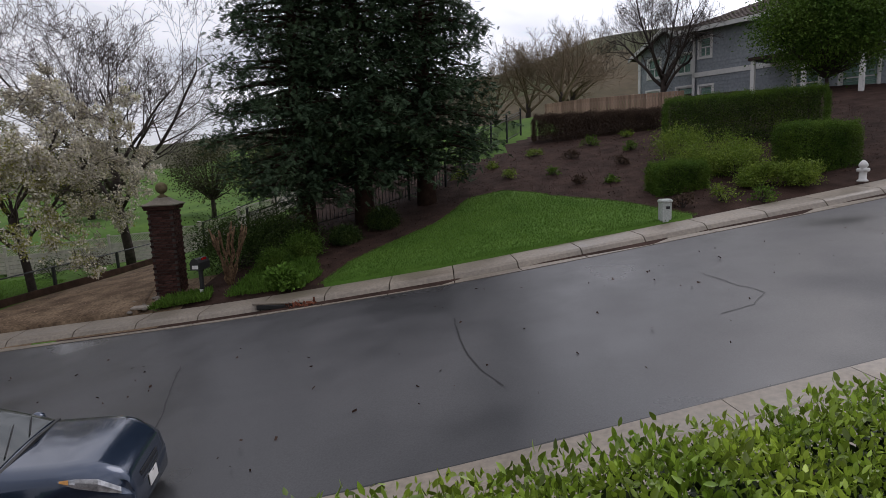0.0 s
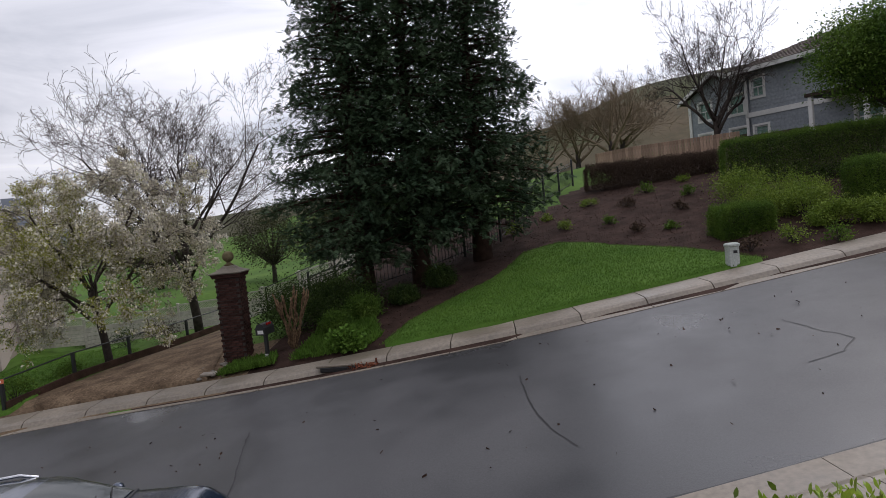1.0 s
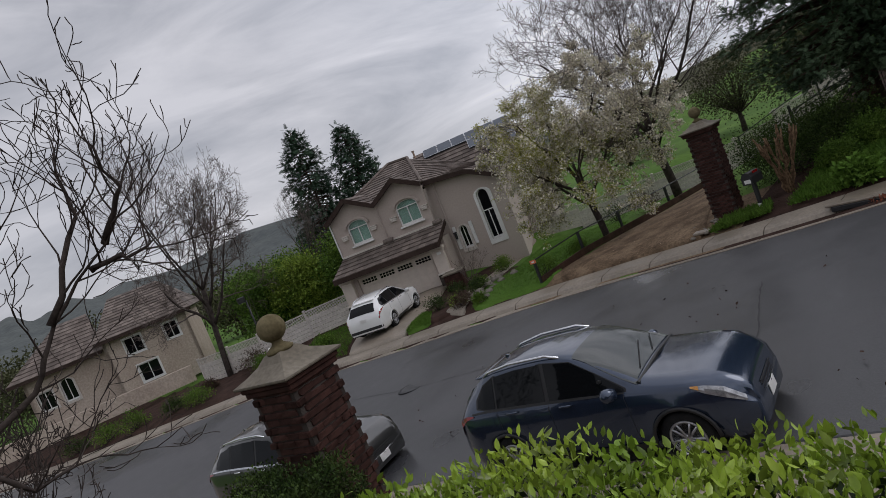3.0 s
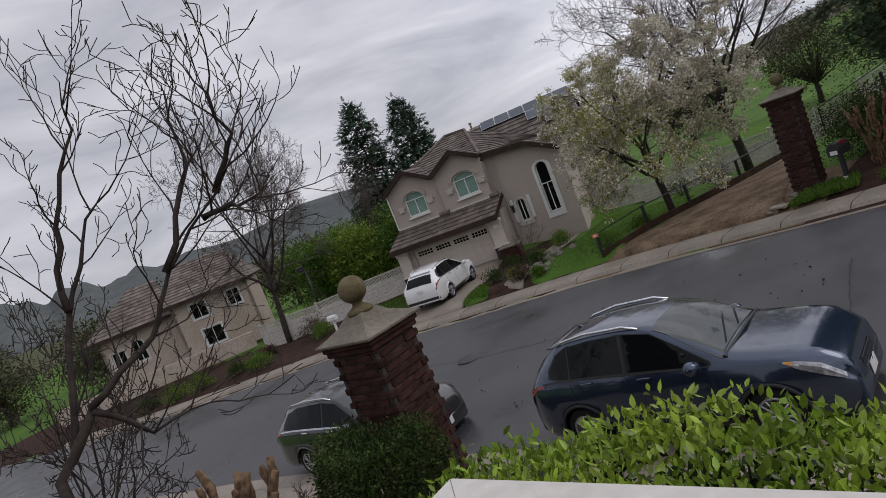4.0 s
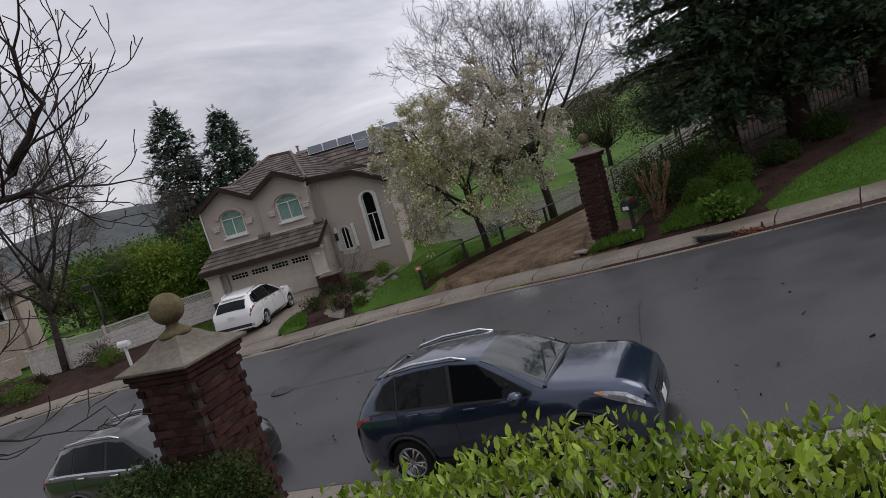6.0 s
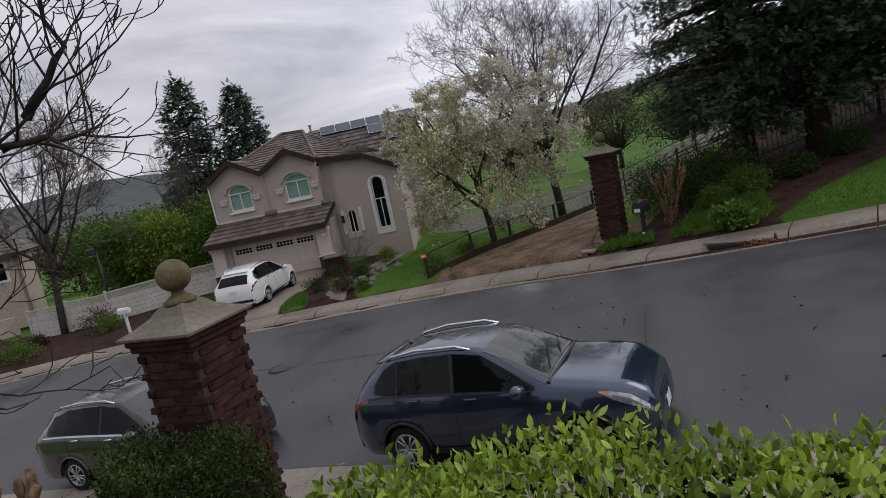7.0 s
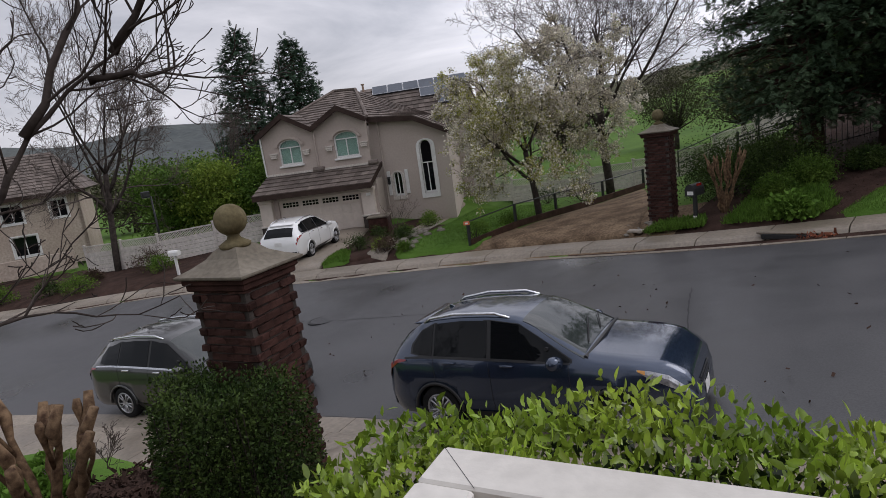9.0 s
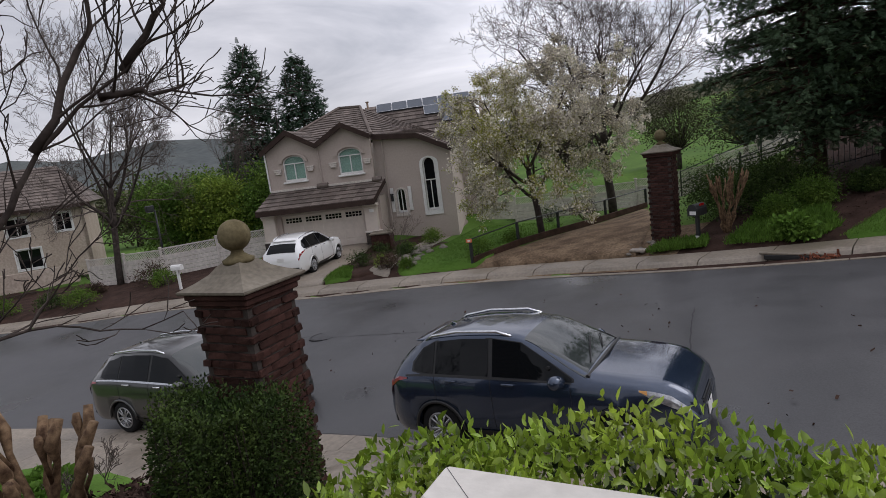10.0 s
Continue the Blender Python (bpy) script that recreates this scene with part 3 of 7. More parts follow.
chips("bark_chips", [(-9, 14.4), (14, 18), (14, 30), (-6, 26), (-9, 18)], 14000, 9, 0.035, "dark bark mulch chips on the bank", M_CHIP)


# ---- plants ----
def grow(rng, sh, tips, p, d, length, r, level, spec):
    """One limb and, from it, the smaller ones."""
    n = spec["seg"][level]
    pts, rad = [Vector(p)], [r]
    q, dd = Vector(p), Vector(d).normalized()
    kids = []
    for i in range(n):
        dd = (dd + Vector(rng.normal(size=3)) * spec["bend"][level] + Vector((0, 0, spec["lift"][level]))).normalized()
        q = q + dd * (length / n)
        pts.append(q.copy())
        rad.append(max(spec.get("tip", 0.0048), r * (1 - (i + 1) / n * spec["taper"][level])))
        kids.append((q.copy(), dd.copy(), rad[-1], (i + 1) / n))
    sh[min(level, len(sh) - 1)].tube(pts, rad, spec["sides"][level], cap=level < 2)
    if level >= spec["levels"] - 1:
        for k in kids:
            tips.append((k[0], k[1]))
        return
    count = spec["kids"][level]
    for k in range(count):
        f = spec["start"][level] + (1 - spec["start"][level]) * (k + rng.uniform(0, 1)) / count
        q, dd, rr, _ = kids[min(n - 1, int(f * n))]
        ax = dd.orthogonal().normalized()
        ax.rotate(Matrix.Rotation(k * 2.4 + rng.uniform(-0.5, 0.5), 3, dd))
        a = radians(spec["angle"][level] * rng.uniform(0.7, 1.25))
        kd = dd * math.cos(a) + ax * math.sin(a)
        grow(rng, sh, tips, q, kd, length * spec["ratio"][level] * rng.uniform(0.7, 1.2) * (1.15 - 0.45 * f), rr * spec["thin"][level], level + 1, spec)


BARE = dict(levels=5, seg=[5, 6, 6, 5, 3], bend=[0.05, 0.10, 0.13, 0.16, 0.2], lift=[0.05, 0.07, 0.06, 0.05, 0.03], taper=[0.35, 0.65, 0.75, 0.8, 0.8],
            sides=[9, 7, 5, 3, 3], kids=[6, 7, 7, 6], start=[0.55, 0.25, 0.2, 0.15], angle=[30, 34, 36, 40], ratio=[1.35, 0.55, 0.5, 0.5], thin=[0.62, 0.5, 0.5, 0.55])


def bare_tree(base, trunk, r, seed, label, twig=M_TWIG, spec=None, group="", lean=(0, 0, 1), name="bare_tree", size=None):
    """A leafless tree; size: its height and the radius of its crown."""
    rng = np.random.default_rng(seed)
    s = dict(BARE)
    s.update(spec or {})
    sh, tips = [Shape(), Shape(), Shape()], []
    grow(rng, sh, tips, (0, 0, -0.15), lean, trunk, r, 0, s)
    if size:
        v = np.array(sh[2].v or sh[1].v)
        kz = size[0] / np.percentile(v[:, 2], 99.7)
        kr = size[1] / np.percentile(np.hypot(v[:, 0], v[:, 1]), 97)
        for part_ in sh:
            part_.v = [(x * kr, y * kr, z * kz) for x, y, z in part_.v]
        tips = [(Vector((p.x * kr, p.y * kr, p.z * kz)), d) for p, d in tips]
    t = thing(name, label, "tree", group, m=pose(base[0], base[1], base[2]))
    part("trunk", sh[0], M_BARK, t, smooth=True)
    part("limb_frame", sh[1], twig if name == "leafless_shrub" else M_BARK, t, smooth=True)
    part("twig_crown", sh[2], twig, t, "fine bare twigs", smooth=True)
    return t, tips


def leaf_cloud(rng, centres, per, radius, squash=0.8):
    c = np.repeat(np.asarray(centres, float), per, axis=0)
    o = rng.normal(size=c.shape) * radius * np.array([1, 1, squash])
    return c + o, o


def shrub(base, size, seed, material, label, name="shrub", n=1600, leaf=0.07, group="", clumps=16, category="shrub", flat=0.75):
    """A rounded plant: short stems and clumps of leaves with gaps between them."""
    rng = np.random.default_rng(seed)
    w, d, h = size
    u = rng.normal(size=(clumps, 3))
    u /= np.linalg.norm(u, axis=1)[:, None]
    u[:, 2] = np.abs(u[:, 2])
    c = u * np.array([w / 2, d / 2, h * flat]) * rng.uniform(0.55, 0.85, (clumps, 1)) + np.array([0, 0, h * 0.18])
    pos, o = leaf_cloud(rng, c, n // clumps, min(w, d, h * 1.3) * 0.16)
    pos[:, 2] = np.clip(pos[:, 2], 0.02, None)
    out = pos - np.array([0, 0, h * 0.2])
    out /= np.linalg.norm(out, axis=1)[:, None] + 1e-6
    me = leaves("foliage", pos, turns(rng, len(pos), out * 0.9), rng.uniform(0.6, 1.3, len(pos)) * leaf, material)
    sh = Shape()
    for k in range(min(9, clumps)):
        sh.tube([(0, 0, -0.05), tuple(c[k] * 0.55), tuple(c[k])], [0.02, 0.014, 0.005], 4)
    t = thing(name, label, category, group, m=pose(base[0], base[1], base[2]))
    part("stem_mass", sh, M_BARK, t)
    part("foliage", me, material, t)
    return t


def hedge(name, outline, top, seed, material, inner, label, leaf, n, base, category="hedge", big=False, round_=0.15, uneven=0.06):
    """A clipped hedge: leaves over the skin of a block, inner leaves, often darkened as painted shade, and stems
    within. outline: corners (x, y); top, base: heights.
    """
    rng = np.random.default_rng(seed)
    p = np.array(outline, float)
    c = p.mean(0)
    area = 0.5 * abs(np.dot(p[:, 0], np.roll(p[:, 1], 1)) - np.dot(p[:, 1], np.roll(p[:, 0], 1)))
    per = np.linalg.norm(np.roll(p, -1, 0) - p, axis=1)
    hgt = top - base
    n_top = int(n * area / (area + per.sum() * hgt))
    xy = rng.uniform(p.min(0), p.max(0), size=(n_top * 4, 2))
    xy = xy[inside(xy[:, 0], xy[:, 1], outline)][:n_top]
    bumps = uneven * (np.sin(xy[:, 0] * 7 + seed) + np.sin(xy[:, 1] * 9 + xy[:, 0] * 3)) * 0.6
    ptop = np.column_stack([xy, top + bumps + rng.normal(size=len(xy)) * uneven])
    ntop = np.tile([0, 0, 1.0], (len(ptop), 1))
    m = n - n_top
    e = rng.choice(len(p), size=m, p=per / per.sum())
    f = rng.uniform(0, 1, m)[:, None]
    a, b = p[e], np.roll(p, -1, 0)[e]
    s = a + (b - a) * f
    out = np.column_stack([(b - a)[:, 1], -(b - a)[:, 0]])
    out /= np.linalg.norm(out, axis=1)[:, None]
    flip = np.sign(np.sum(out * (s - c), axis=1))[:, None]
    out = out * flip
    zz = rng.uniform(0, 1, m)
    inset = -round_ * np.clip((zz - 0.85) / 0.15, 0, 1) ** 2 + rng.normal(size=m) * uneven * 0.8
    ps = np.column_stack([s + out * inset[:, None], base + zz * hgt])
    pos = np.vstack([ptop, ps])
    nor = np.vstack([ntop, np.column_stack([out, np.full(m, 0.35)])])
    sizes = rng.uniform(0.6, 1.25, len(pos)) * leaf
    me = leaves("foliage", pos, turns(rng, len(pos), nor * 1.1, 0.75), sizes, material, big)
    t = thing(name, label, category)
    part("foliage", me, material, t)
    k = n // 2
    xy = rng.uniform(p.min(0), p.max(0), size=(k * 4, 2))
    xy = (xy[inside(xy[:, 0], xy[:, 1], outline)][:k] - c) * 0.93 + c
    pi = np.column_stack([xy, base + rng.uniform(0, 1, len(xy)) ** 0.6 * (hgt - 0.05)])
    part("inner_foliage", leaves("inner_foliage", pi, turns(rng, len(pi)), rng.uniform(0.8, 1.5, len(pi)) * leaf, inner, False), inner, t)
    sh = Shape()
    for q in pi[: 60]:
        z0 = base - 0.2
        sh.tube([(q[0] * 0.8 + c[0] * 0.2, q[1] * 0.8 + c[1] * 0.2, z0), (q[0], q[1], (z0 + q[2]) / 2), (q[0] + rng.normal() * 0.05, q[1] + rng.normal() * 0.05, top - 0.08)], [0.012, 0.009, 0.004], 4)
    part("stem_mass", sh, M_BARK, t)
    return t


SPRAY_V, SPRAY_F = [], []
for i in range(6):
    x0 = 0.1 + 0.15 * i
    for sgn in (1, -1):
        k = len(SPRAY_V)
        ln = 0.36 - 0.03 * i
        SPRAY_V += [(x0, 0, 0), (x0 + ln * 0.55, sgn * ln * 0.75, -0.05), (x0 + ln * 0.75, sgn * ln * 0.66, -0.06), (x0 + 0.13, 0, 0)]
        SPRAY_F.append([k, k + 1, k + 2, k + 3])


def conifer(base, height, radius, seed, label, material, bark, first=0.12, boughs=120, per=34, spray=0.55, power=0.75, droop=0.25, trunk_r=0.3, group="", name="redwood_tree"):
    """A tall conifer: straight trunk, whorls of limbs and feathered sprays of needles."""
    rng = np.random.default_rng(seed)
    t = thing(name, label, "tree", group, m=pose(base[0], base[1], base[2]))
    sh = Shape()
    pts = [(rng.normal() * 0.02 * k, rng.normal() * 0.02 * k, height * k / 8 - 0.2 * (k == 0)) for k in range(9)]
    sh.tube(pts, [trunk_r * (1.25 if k == 0 else 1 - k / 8.3) for k in range(9)], 12)
    part("trunk", sh, bark, t, smooth=True)
    lim, P, D = Shape(), [], []
    for k in range(boughs):
        f = first + (1 - first) * (k + rng.uniform(0, 1)) / boughs
        a = k * 2.39996 + rng.uniform(-0.4, 0.4)
        prof = (1 - (f - first) / (1 - first)) ** power * min(1.0, 0.62 + (f - first) * 2.6)
        L = max(0.35, radius * prof * rng.uniform(0.72, 1.18))
        z = height * f
        up = rng.uniform(-0.15, 0.25)
        q = [Vector((math.cos(a) * L * s, math.sin(a) * L * s, z + L * (up * s - droop * s * s))) for s in (0, 0.35, 0.7, 1.0)]
        lim.tube(q, [0.03 + 0.02 * L, 0.025 + 0.01 * L, 0.018, 0.006], 4, cap=False)
        n = max(8, int(per * L / radius + 6))
        s = rng.uniform(0.22, 1.02, n) ** 0.8
        px = np.cos(a) * L * s
        py = np.sin(a) * L * s
        pz = z + L * (up * s - droop * s * s)
        wid = 0.30 * L * (1.1 - s) + 0.12
        o = rng.normal(size=(n, 3)) * np.column_stack([wid * 0.6, wid * 0.6, np.full(n, 0.16)])
        P.append(np.column_stack([px, py, pz]) + o)
        tang = np.column_stack([-np.sin(a) * np.ones(n), np.cos(a) * np.ones(n), np.zeros(n)]) * rng.choice([-1, 1], n)[:, None]
        D.append(np.array([math.cos(a), math.sin(a), -0.15]) * 0.9 + tang * rng.uniform(0, 1.1, n)[:, None] + o * 0.4)
    P, D = np.vstack(P), np.vstack(D)
    x = D * 0.7 + rng.normal(size=D.shape) * 0.5
    x /= np.linalg.norm(x, axis=1)[:, None]
    h = np.tile([0, 0, 1.0], (len(x), 1)) + rng.normal(size=x.shape) * 0.35
    y = np.cross(h, x)
    y /= np.linalg.norm(y, axis=1)[:, None]
    R = np.stack([x, y, np.cross(x, y)], axis=2)
    v, g = scatter(SPRAY_V, SPRAY_F, P, R, rng.uniform(0.6, 1.25, len(P)) * spray)
    me = mesh_np("foliage", v, g)
    me.materials.append(material)
    part("limb_frame", lim, bark, t)
    part("foliage", me, material, t)
    return t


def crown_tree(base, trunk, r, seed, label, material, radius, centre_h, n, leaf, name="broadleaf_tree", clumps=70, squash=0.8, group=""):
    """A leafy tree: trunk, limbs reaching into a crown of uneven clumps."""
    rng = np.random.default_rng(seed)
    t = thing(name, label, "tree", group, m=pose(base[0], base[1], base[2]))
    u = rng.normal(size=(clumps, 3))
    u /= np.linalg.norm(u, axis=1)[:, None]
    c = u * radius * rng.uniform(0.35, 0.95, (clumps, 1)) * np.array([1, 1, squash]) + np.array([0, 0, centre_h])
    sh, lim = Shape(), Shape()
    sh.tube([(0, 0, -0.2), (0.05, 0.02, trunk * 0.5), (0, 0.05, trunk)], [r * 1.2, r, r * 0.8], 9)
    for q in c[: clumps // 2]:
        mid = (np.array([0, 0, trunk]) * 0.5 + q * 0.5) + rng.normal(size=3) * 0.15
        lim.tube([(0, 0.05, trunk - 0.1), tuple(mid), tuple(q)], [r * 0.45, r * 0.22, 0.012], 5, cap=False)
    pos, o = leaf_cloud(rng, c, n // clumps, radius * 0.17)
    me = leaves("foliage", pos, turns(rng, len(pos), o / (radius * 0.17) * 0.5 + np.array([0, 0, -0.2])), rng.uniform(0.6, 1.3, len(pos)) * leaf, material)
    part("trunk", sh, M_BARK, t, smooth=True)
    part("limb_frame", lim, M_BARK, t)
    part("foliage", me, material, t)
    return t


def g3(x, y, dz=0.0):
    return (x, y, gz(x, y) + dz)


# three redwoods on the far bank
for k, (x, y, h, rr) in enumerate(((-7.45, 19.4, 12.6, 3.1), (-5.6, 19.9, 13.2, 2.9), (-3.6, 21.0, 12.2, 2.9))):
    conifer(g3(x, y), h, rr, 20 + k, "dense dark green redwood behind the mulch bed", M_NEEDLE, M_BARK2, first=0.10, boughs=240, per=105, spray=0.26, power=0.62, droop=0.16, trunk_r=0.30, group="redwoods on the bank")
for k, (x, y, h, rr) in enumerate(((-46.6, 24.3, 14.6, 3.7), (-44.4, 27.4, 13.4, 3.6))):
    conifer(g3(x, y), h, rr, 40 + k, "tall dark conifer behind the house", M_PINE, M_BARK2, first=0.05, boughs=170, per=60, spray=0.5, power=0.5, trunk_r=0.25, group="conifers behind the house", name="conifer_tree")


# ---- the taupe house with the garage ----
HOUSE = pose(-29.75, 14.56, -0.42, 0, 0, math.degrees(math.atan2(0.6, 0.8)))
house = thing("house", "two-storey taupe stucco house with brown tiled roof and garage", "house", m=HOUSE)


def arch(w, h, rise, n=8):
    """An opening's outline with a rounded head, from (0, 0)."""
    pts = [(0, 0), (w, 0), (w, h - rise)]
    for i in range(1, n):
        a = math.pi * i / n
        pts.append((w / 2 + w / 2 * math.cos(a), h - rise + rise * math.sin(a)))
    return pts + [(0, h - rise)]


def wall_with(name, u0, u1, top, v, holes, material, parent, thick=0.22, base=-0.4):
    """A wall in the plane v with openings (u, z, outline) cut through. top: list of (u, z) along the upper edge."""
    bm = bmesh.new()
    edges = []

    def loop(pts):
        vs = [bm.verts.new((a, v, b)) for a, b in pts]
        return [bm.edges.new((vs[i], vs[(i + 1) % len(vs)])) for i in range(len(vs))]
    edges += loop([(u0, base), (u1, base)] + [p for p in reversed(top)])
    for u, z, outline in holes:
        edges += loop([(u + a, z + b) for a, b in outline])
    bmesh.ops.triangle_fill(bm, use_beauty=True, edges=edges)
    faces = bm.faces[:]
    bmesh.ops.recalc_face_normals(bm, faces=faces)
    r = bmesh.ops.extrude_face_region(bm, geom=faces)
    for e in r["geom"]:
        if isinstance(e, bmesh.types.BMVert):
            e.co.y += thick
    bmesh.ops.recalc_face_normals(bm, faces=bm.faces[:])
    me = bpy.data.meshes.new(name)
    bm.to_mesh(me)
    bm.free()
    return part(name, me, material, parent)


def framed_window(parent, u, z, outline, v, fmat=M_WHITE, surround=None, sw=0.1, mullions=1, label="white framed window", transom=None, depth=0.1, blind=True, glass=None):
    """Frame, glass, bars and blind of one window set in the plane v."""
    to = lambda a, b, d: (u + a, v + d, z + b)
    cx = sum(a for a, b in outline) / len(outline)
    cz = sum(b for a, b in outline) / len(outline)
    wd = max(a for a, b in outline)
    ht = max(b for a, b in outline)
    inner = [(cx + (a - cx) * (1 - 0.12 / wd * 1.1), cz + (b - cz) * (1 - 0.12 / ht * 1.1)) for a, b in outline]
    w = part("window", Shape().prism(inner, depth + 0.02, depth + 0.032, to), glass or M_WINGLASS, parent, label)
    w.visible_shadow = False
    n = len(outline)
    fr = Shape()
    fr.add([to(a, b, depth - 0.03) for a, b in outline] + [to(a, b, depth - 0.03) for a, b in inner] + [to(a, b, depth + 0.06) for a, b in outline] + [to(a, b, depth + 0.06) for a, b in inner],
           [(i, (i + 1) % n, n + (i + 1) % n, n + i) for i in range(n)] + [(n + i, n + (i + 1) % n, 3 * n + (i + 1) % n, 3 * n + i) for i in range(n)])
    part("window_frame", fr, fmat, w)
    bars = Shape()
    for k in range(mullions):
        f = (k + 1) / (mullions + 1)
        bars.box((u + wd * f, v + depth, z + (transom or ht * 0.96) / 2), (0.045, 0.05, (transom or ht * 0.96)))
    if transom:
        bars.box((u + wd / 2, v + depth, z + transom), (wd - 0.04, 0.05, 0.05))
    part("glazing_bar", bars, fmat, w)
    if blind:
        part("blind", Shape().prism(inner, depth + 0.09, depth + 0.10, to), M_CURTAIN, w, "green-grey blind behind the glass")
    if surround:
        outer = [(cx + (a - cx) * (1 + 2 * sw / wd), cz + (b - cz) * (1 + 2 * sw / ht)) for a, b in outline]
        s = Shape()
        s.add([to(a, b, -0.05) for a, b in outer] + [to(a, b, -0.05) for a, b in outline] + [to(a, b, 0.0) for a, b in outer] + [to(a, b, depth) for a, b in outline],
              [(i, (i + 1) % n, n + (i + 1) % n, n + i) for i in range(n)] + [(i, 2 * n + i, 2 * n + (i + 1) % n, (i + 1) % n) for i in range(n)] + [(n + i, n + (i + 1) % n, 3 * n + (i + 1) % n, 3 * n + i) for i in range(n)])
        part("surround", s, surround, w, "pale moulded surround")
    return w


GD = [(0, 0), (4.12, 0), (4.12, 1.92), (0, 1.92)]
wall_with("front_wall", -0.12, 5.8, [(-0.12, 2.3), (5.8, 2.3)], 0.0, [(0.78, -0.05, GD)], M_STUCCO, house)
W1, W2, W3 = arch(1.14, 1.24, 0.30), arch(1.20, 1.24, 0.30), arch(0.46, 1.20, 0.23)
TW = arch(0.62, 2.60, 0.31)
UP = [(0.16, 5.0), (1.46, 5.8), (2.7, 5.08), (3.0, 5.08), (4.26, 5.82), (5.4, 5.18), (5.5, 5.18)]
wall_with("upper_wall", 0.16, 5.5, UP, 0.9, [(0.96, 3.50, W1), (3.80, 3.52, W2)], M_STUCCO, house, base=2.2)
wall_with("entry_wall", 5.5, 9.25, [(5.5, 5.15), (7.7, 4.98), (9.25, 4.2)], 1.5, [(6.34, 1.28, W3), (7.82, 1.25, TW)], M_STUCCO, house)
for c_, s_ in (((0.27, 5.6, 2.4), (0.22, 9.0, 5.2)), ((9.14, 6.4, 1.9), (0.22, 9.4, 4.4)), ((5.69, 0.75, 1.0), (0.22, 1.3, 2.7)), ((0.0, 5.5, 0.8), (0.22, 10.9, 2.8))):
    part("side_wall", Shape().box(c_, s_), M_STUCCO, house)
part("rear_wall", Shape().box((5.5, 14.0, 2.4), (10.6, 0.22, 5.6)), M_STUCCO, house)
part("wing_wall", Shape().box((9.5, 6.9, 2.3), (2.6, 0.22, 5.5)).box((10.7, 9.4, 2.3), (0.22, 5, 5.5)), M_STUCCO, house)
framed_window(house, 0.96, 3.50, W1, 0.9, M_WHITE, None, mullions=1, transom=0.86, label="arched white window over the garage")
framed_window(house, 3.80, 3.52, W2, 0.9, M_WHITE, None, mullions=1, transom=0.90, label="arched white window over the garage")
# black panes: the dark interior is painted into the glass colour
framed_window(house, 6.34, 1.28, W3, 1.5, M_WHITE, M_TRIM, sw=0.12, mullions=1, label="narrow arched window with shutters", blind=False, glass=M_DARKGLASS)
framed_window(house, 7.82, 1.25, TW, 1.5, M_WHITE, M_WHITE, sw=0.15, mullions=1, transom=1.5, label="tall arched stair window", blind=False, glass=M_DARKGLASS)
for du in (-0.30, 0.60):
    sh = Shape().box((6.34 + du + 0.08, 1.46, 1.95), (0.17, 0.05, 1.2), bevel=0.01)
    for k in range(9):
        sh.box((6.34 + du + 0.08, 1.43, 1.45 + k * 0.125), (0.13, 0.02, 0.05))
    part("shutter", sh, M_WHITE, house, "white louvred shutter")
for u, z, w in ((0.96, 3.50, 1.14), (3.80, 3.52, 1.20)):
    part("sill", Shape().box((u + w / 2, 0.85, z - 0.05), (w + 0.14, 0.16, 0.09), bevel=0.02), M_WHITE, house)
    for s in (-1, 1):
        sh = Shape()
        for k, (q, hh) in enumerate(((0.40, 0.07), (0.34, 0.09), (0.28, 0.08))):
            sh.box((u + w / 2 + s * (w / 2 + 0.27), 0.86 - 0.02, z + 0.62 - k * 0.09), (q, 0.16, hh), bevel=0.015)
        part("moulding", sh, M_TRIM, house, "stepped pale moulding")
    hd = Shape()
    n = 12
    for k in range(n):
        a0, a1 = math.pi * k / n, math.pi * (k + 1) / n
        r0, r1, zz = w / 2 + 0.01, w / 2 + 0.17, z + 0.92
        q = [(u + w / 2 + r * math.cos(a), y, zz + r * 0.62 * math.sin(a)) for a in (a0, a1) for r in (r0, r1) for y in (0.80, 0.9)]
        hd.add(q, [(0, 2, 6, 4), (2, 3, 7, 6), (0, 4, 5, 1), (1, 5, 7, 3)])
    part("hood_mould", hd, M_STUCCO, house, "curved hood over the window")
gd = part("garage_door", Shape().box((2.84, 0.14, 0.91), (4.1, 0.04, 1.9)), M_GDOOR, house, "beige panelled garage door")
for r in range(4):
    for c in range(8):
        if r < 3:
            part("panel", Shape().box((1.06 + c * 0.51, 0.116, 0.22 + r * 0.48), (0.44, 0.02, 0.40), bevel=0.008), M_GDOOR, gd)
for c in range(4):
    for i in range(5):
        for j in range(2):
            part("pane", Shape().box((1.04 + c * 1.01 + i * 0.165, 0.117, 1.56 + j * 0.13), (0.13, 0.012, 0.10)), M_DARKGLASS, gd)
for u in (0.24, 5.34):
    part("pier", Shape().box((u, -0.13, 1.0), (0.62, 0.30, 1.9), bevel=0.015).box((u, -0.15, 1.98), (0.74, 0.42, 0.16), bevel=0.03).box((u, -0.15, 1.86), (0.68, 0.36, 0.08), bevel=0.02), M_GDOOR, house)
    pb = part("pier_base", Shape().box((u, -0.14, 0.33), (0.70, 0.40, 0.70)), M_MORTAR, house, "dark brick pier base")
    part("pier_ledge", Shape().box((u, -0.14, 0.72), (0.80, 0.50, 0.08), bevel=0.02), M_TRIM, house)
part("planter_wall", Shape().box((5.9, -0.9, 0.30), (0.9, 0.9, 0.75), bevel=0.03), M_BRICK, house, "dark brick planter by the garage")
part("planter_ledge", Shape().box((5.9, -0.9, 0.71), (1.02, 1.02, 0.08), bevel=0.02), M_CAPC, house)
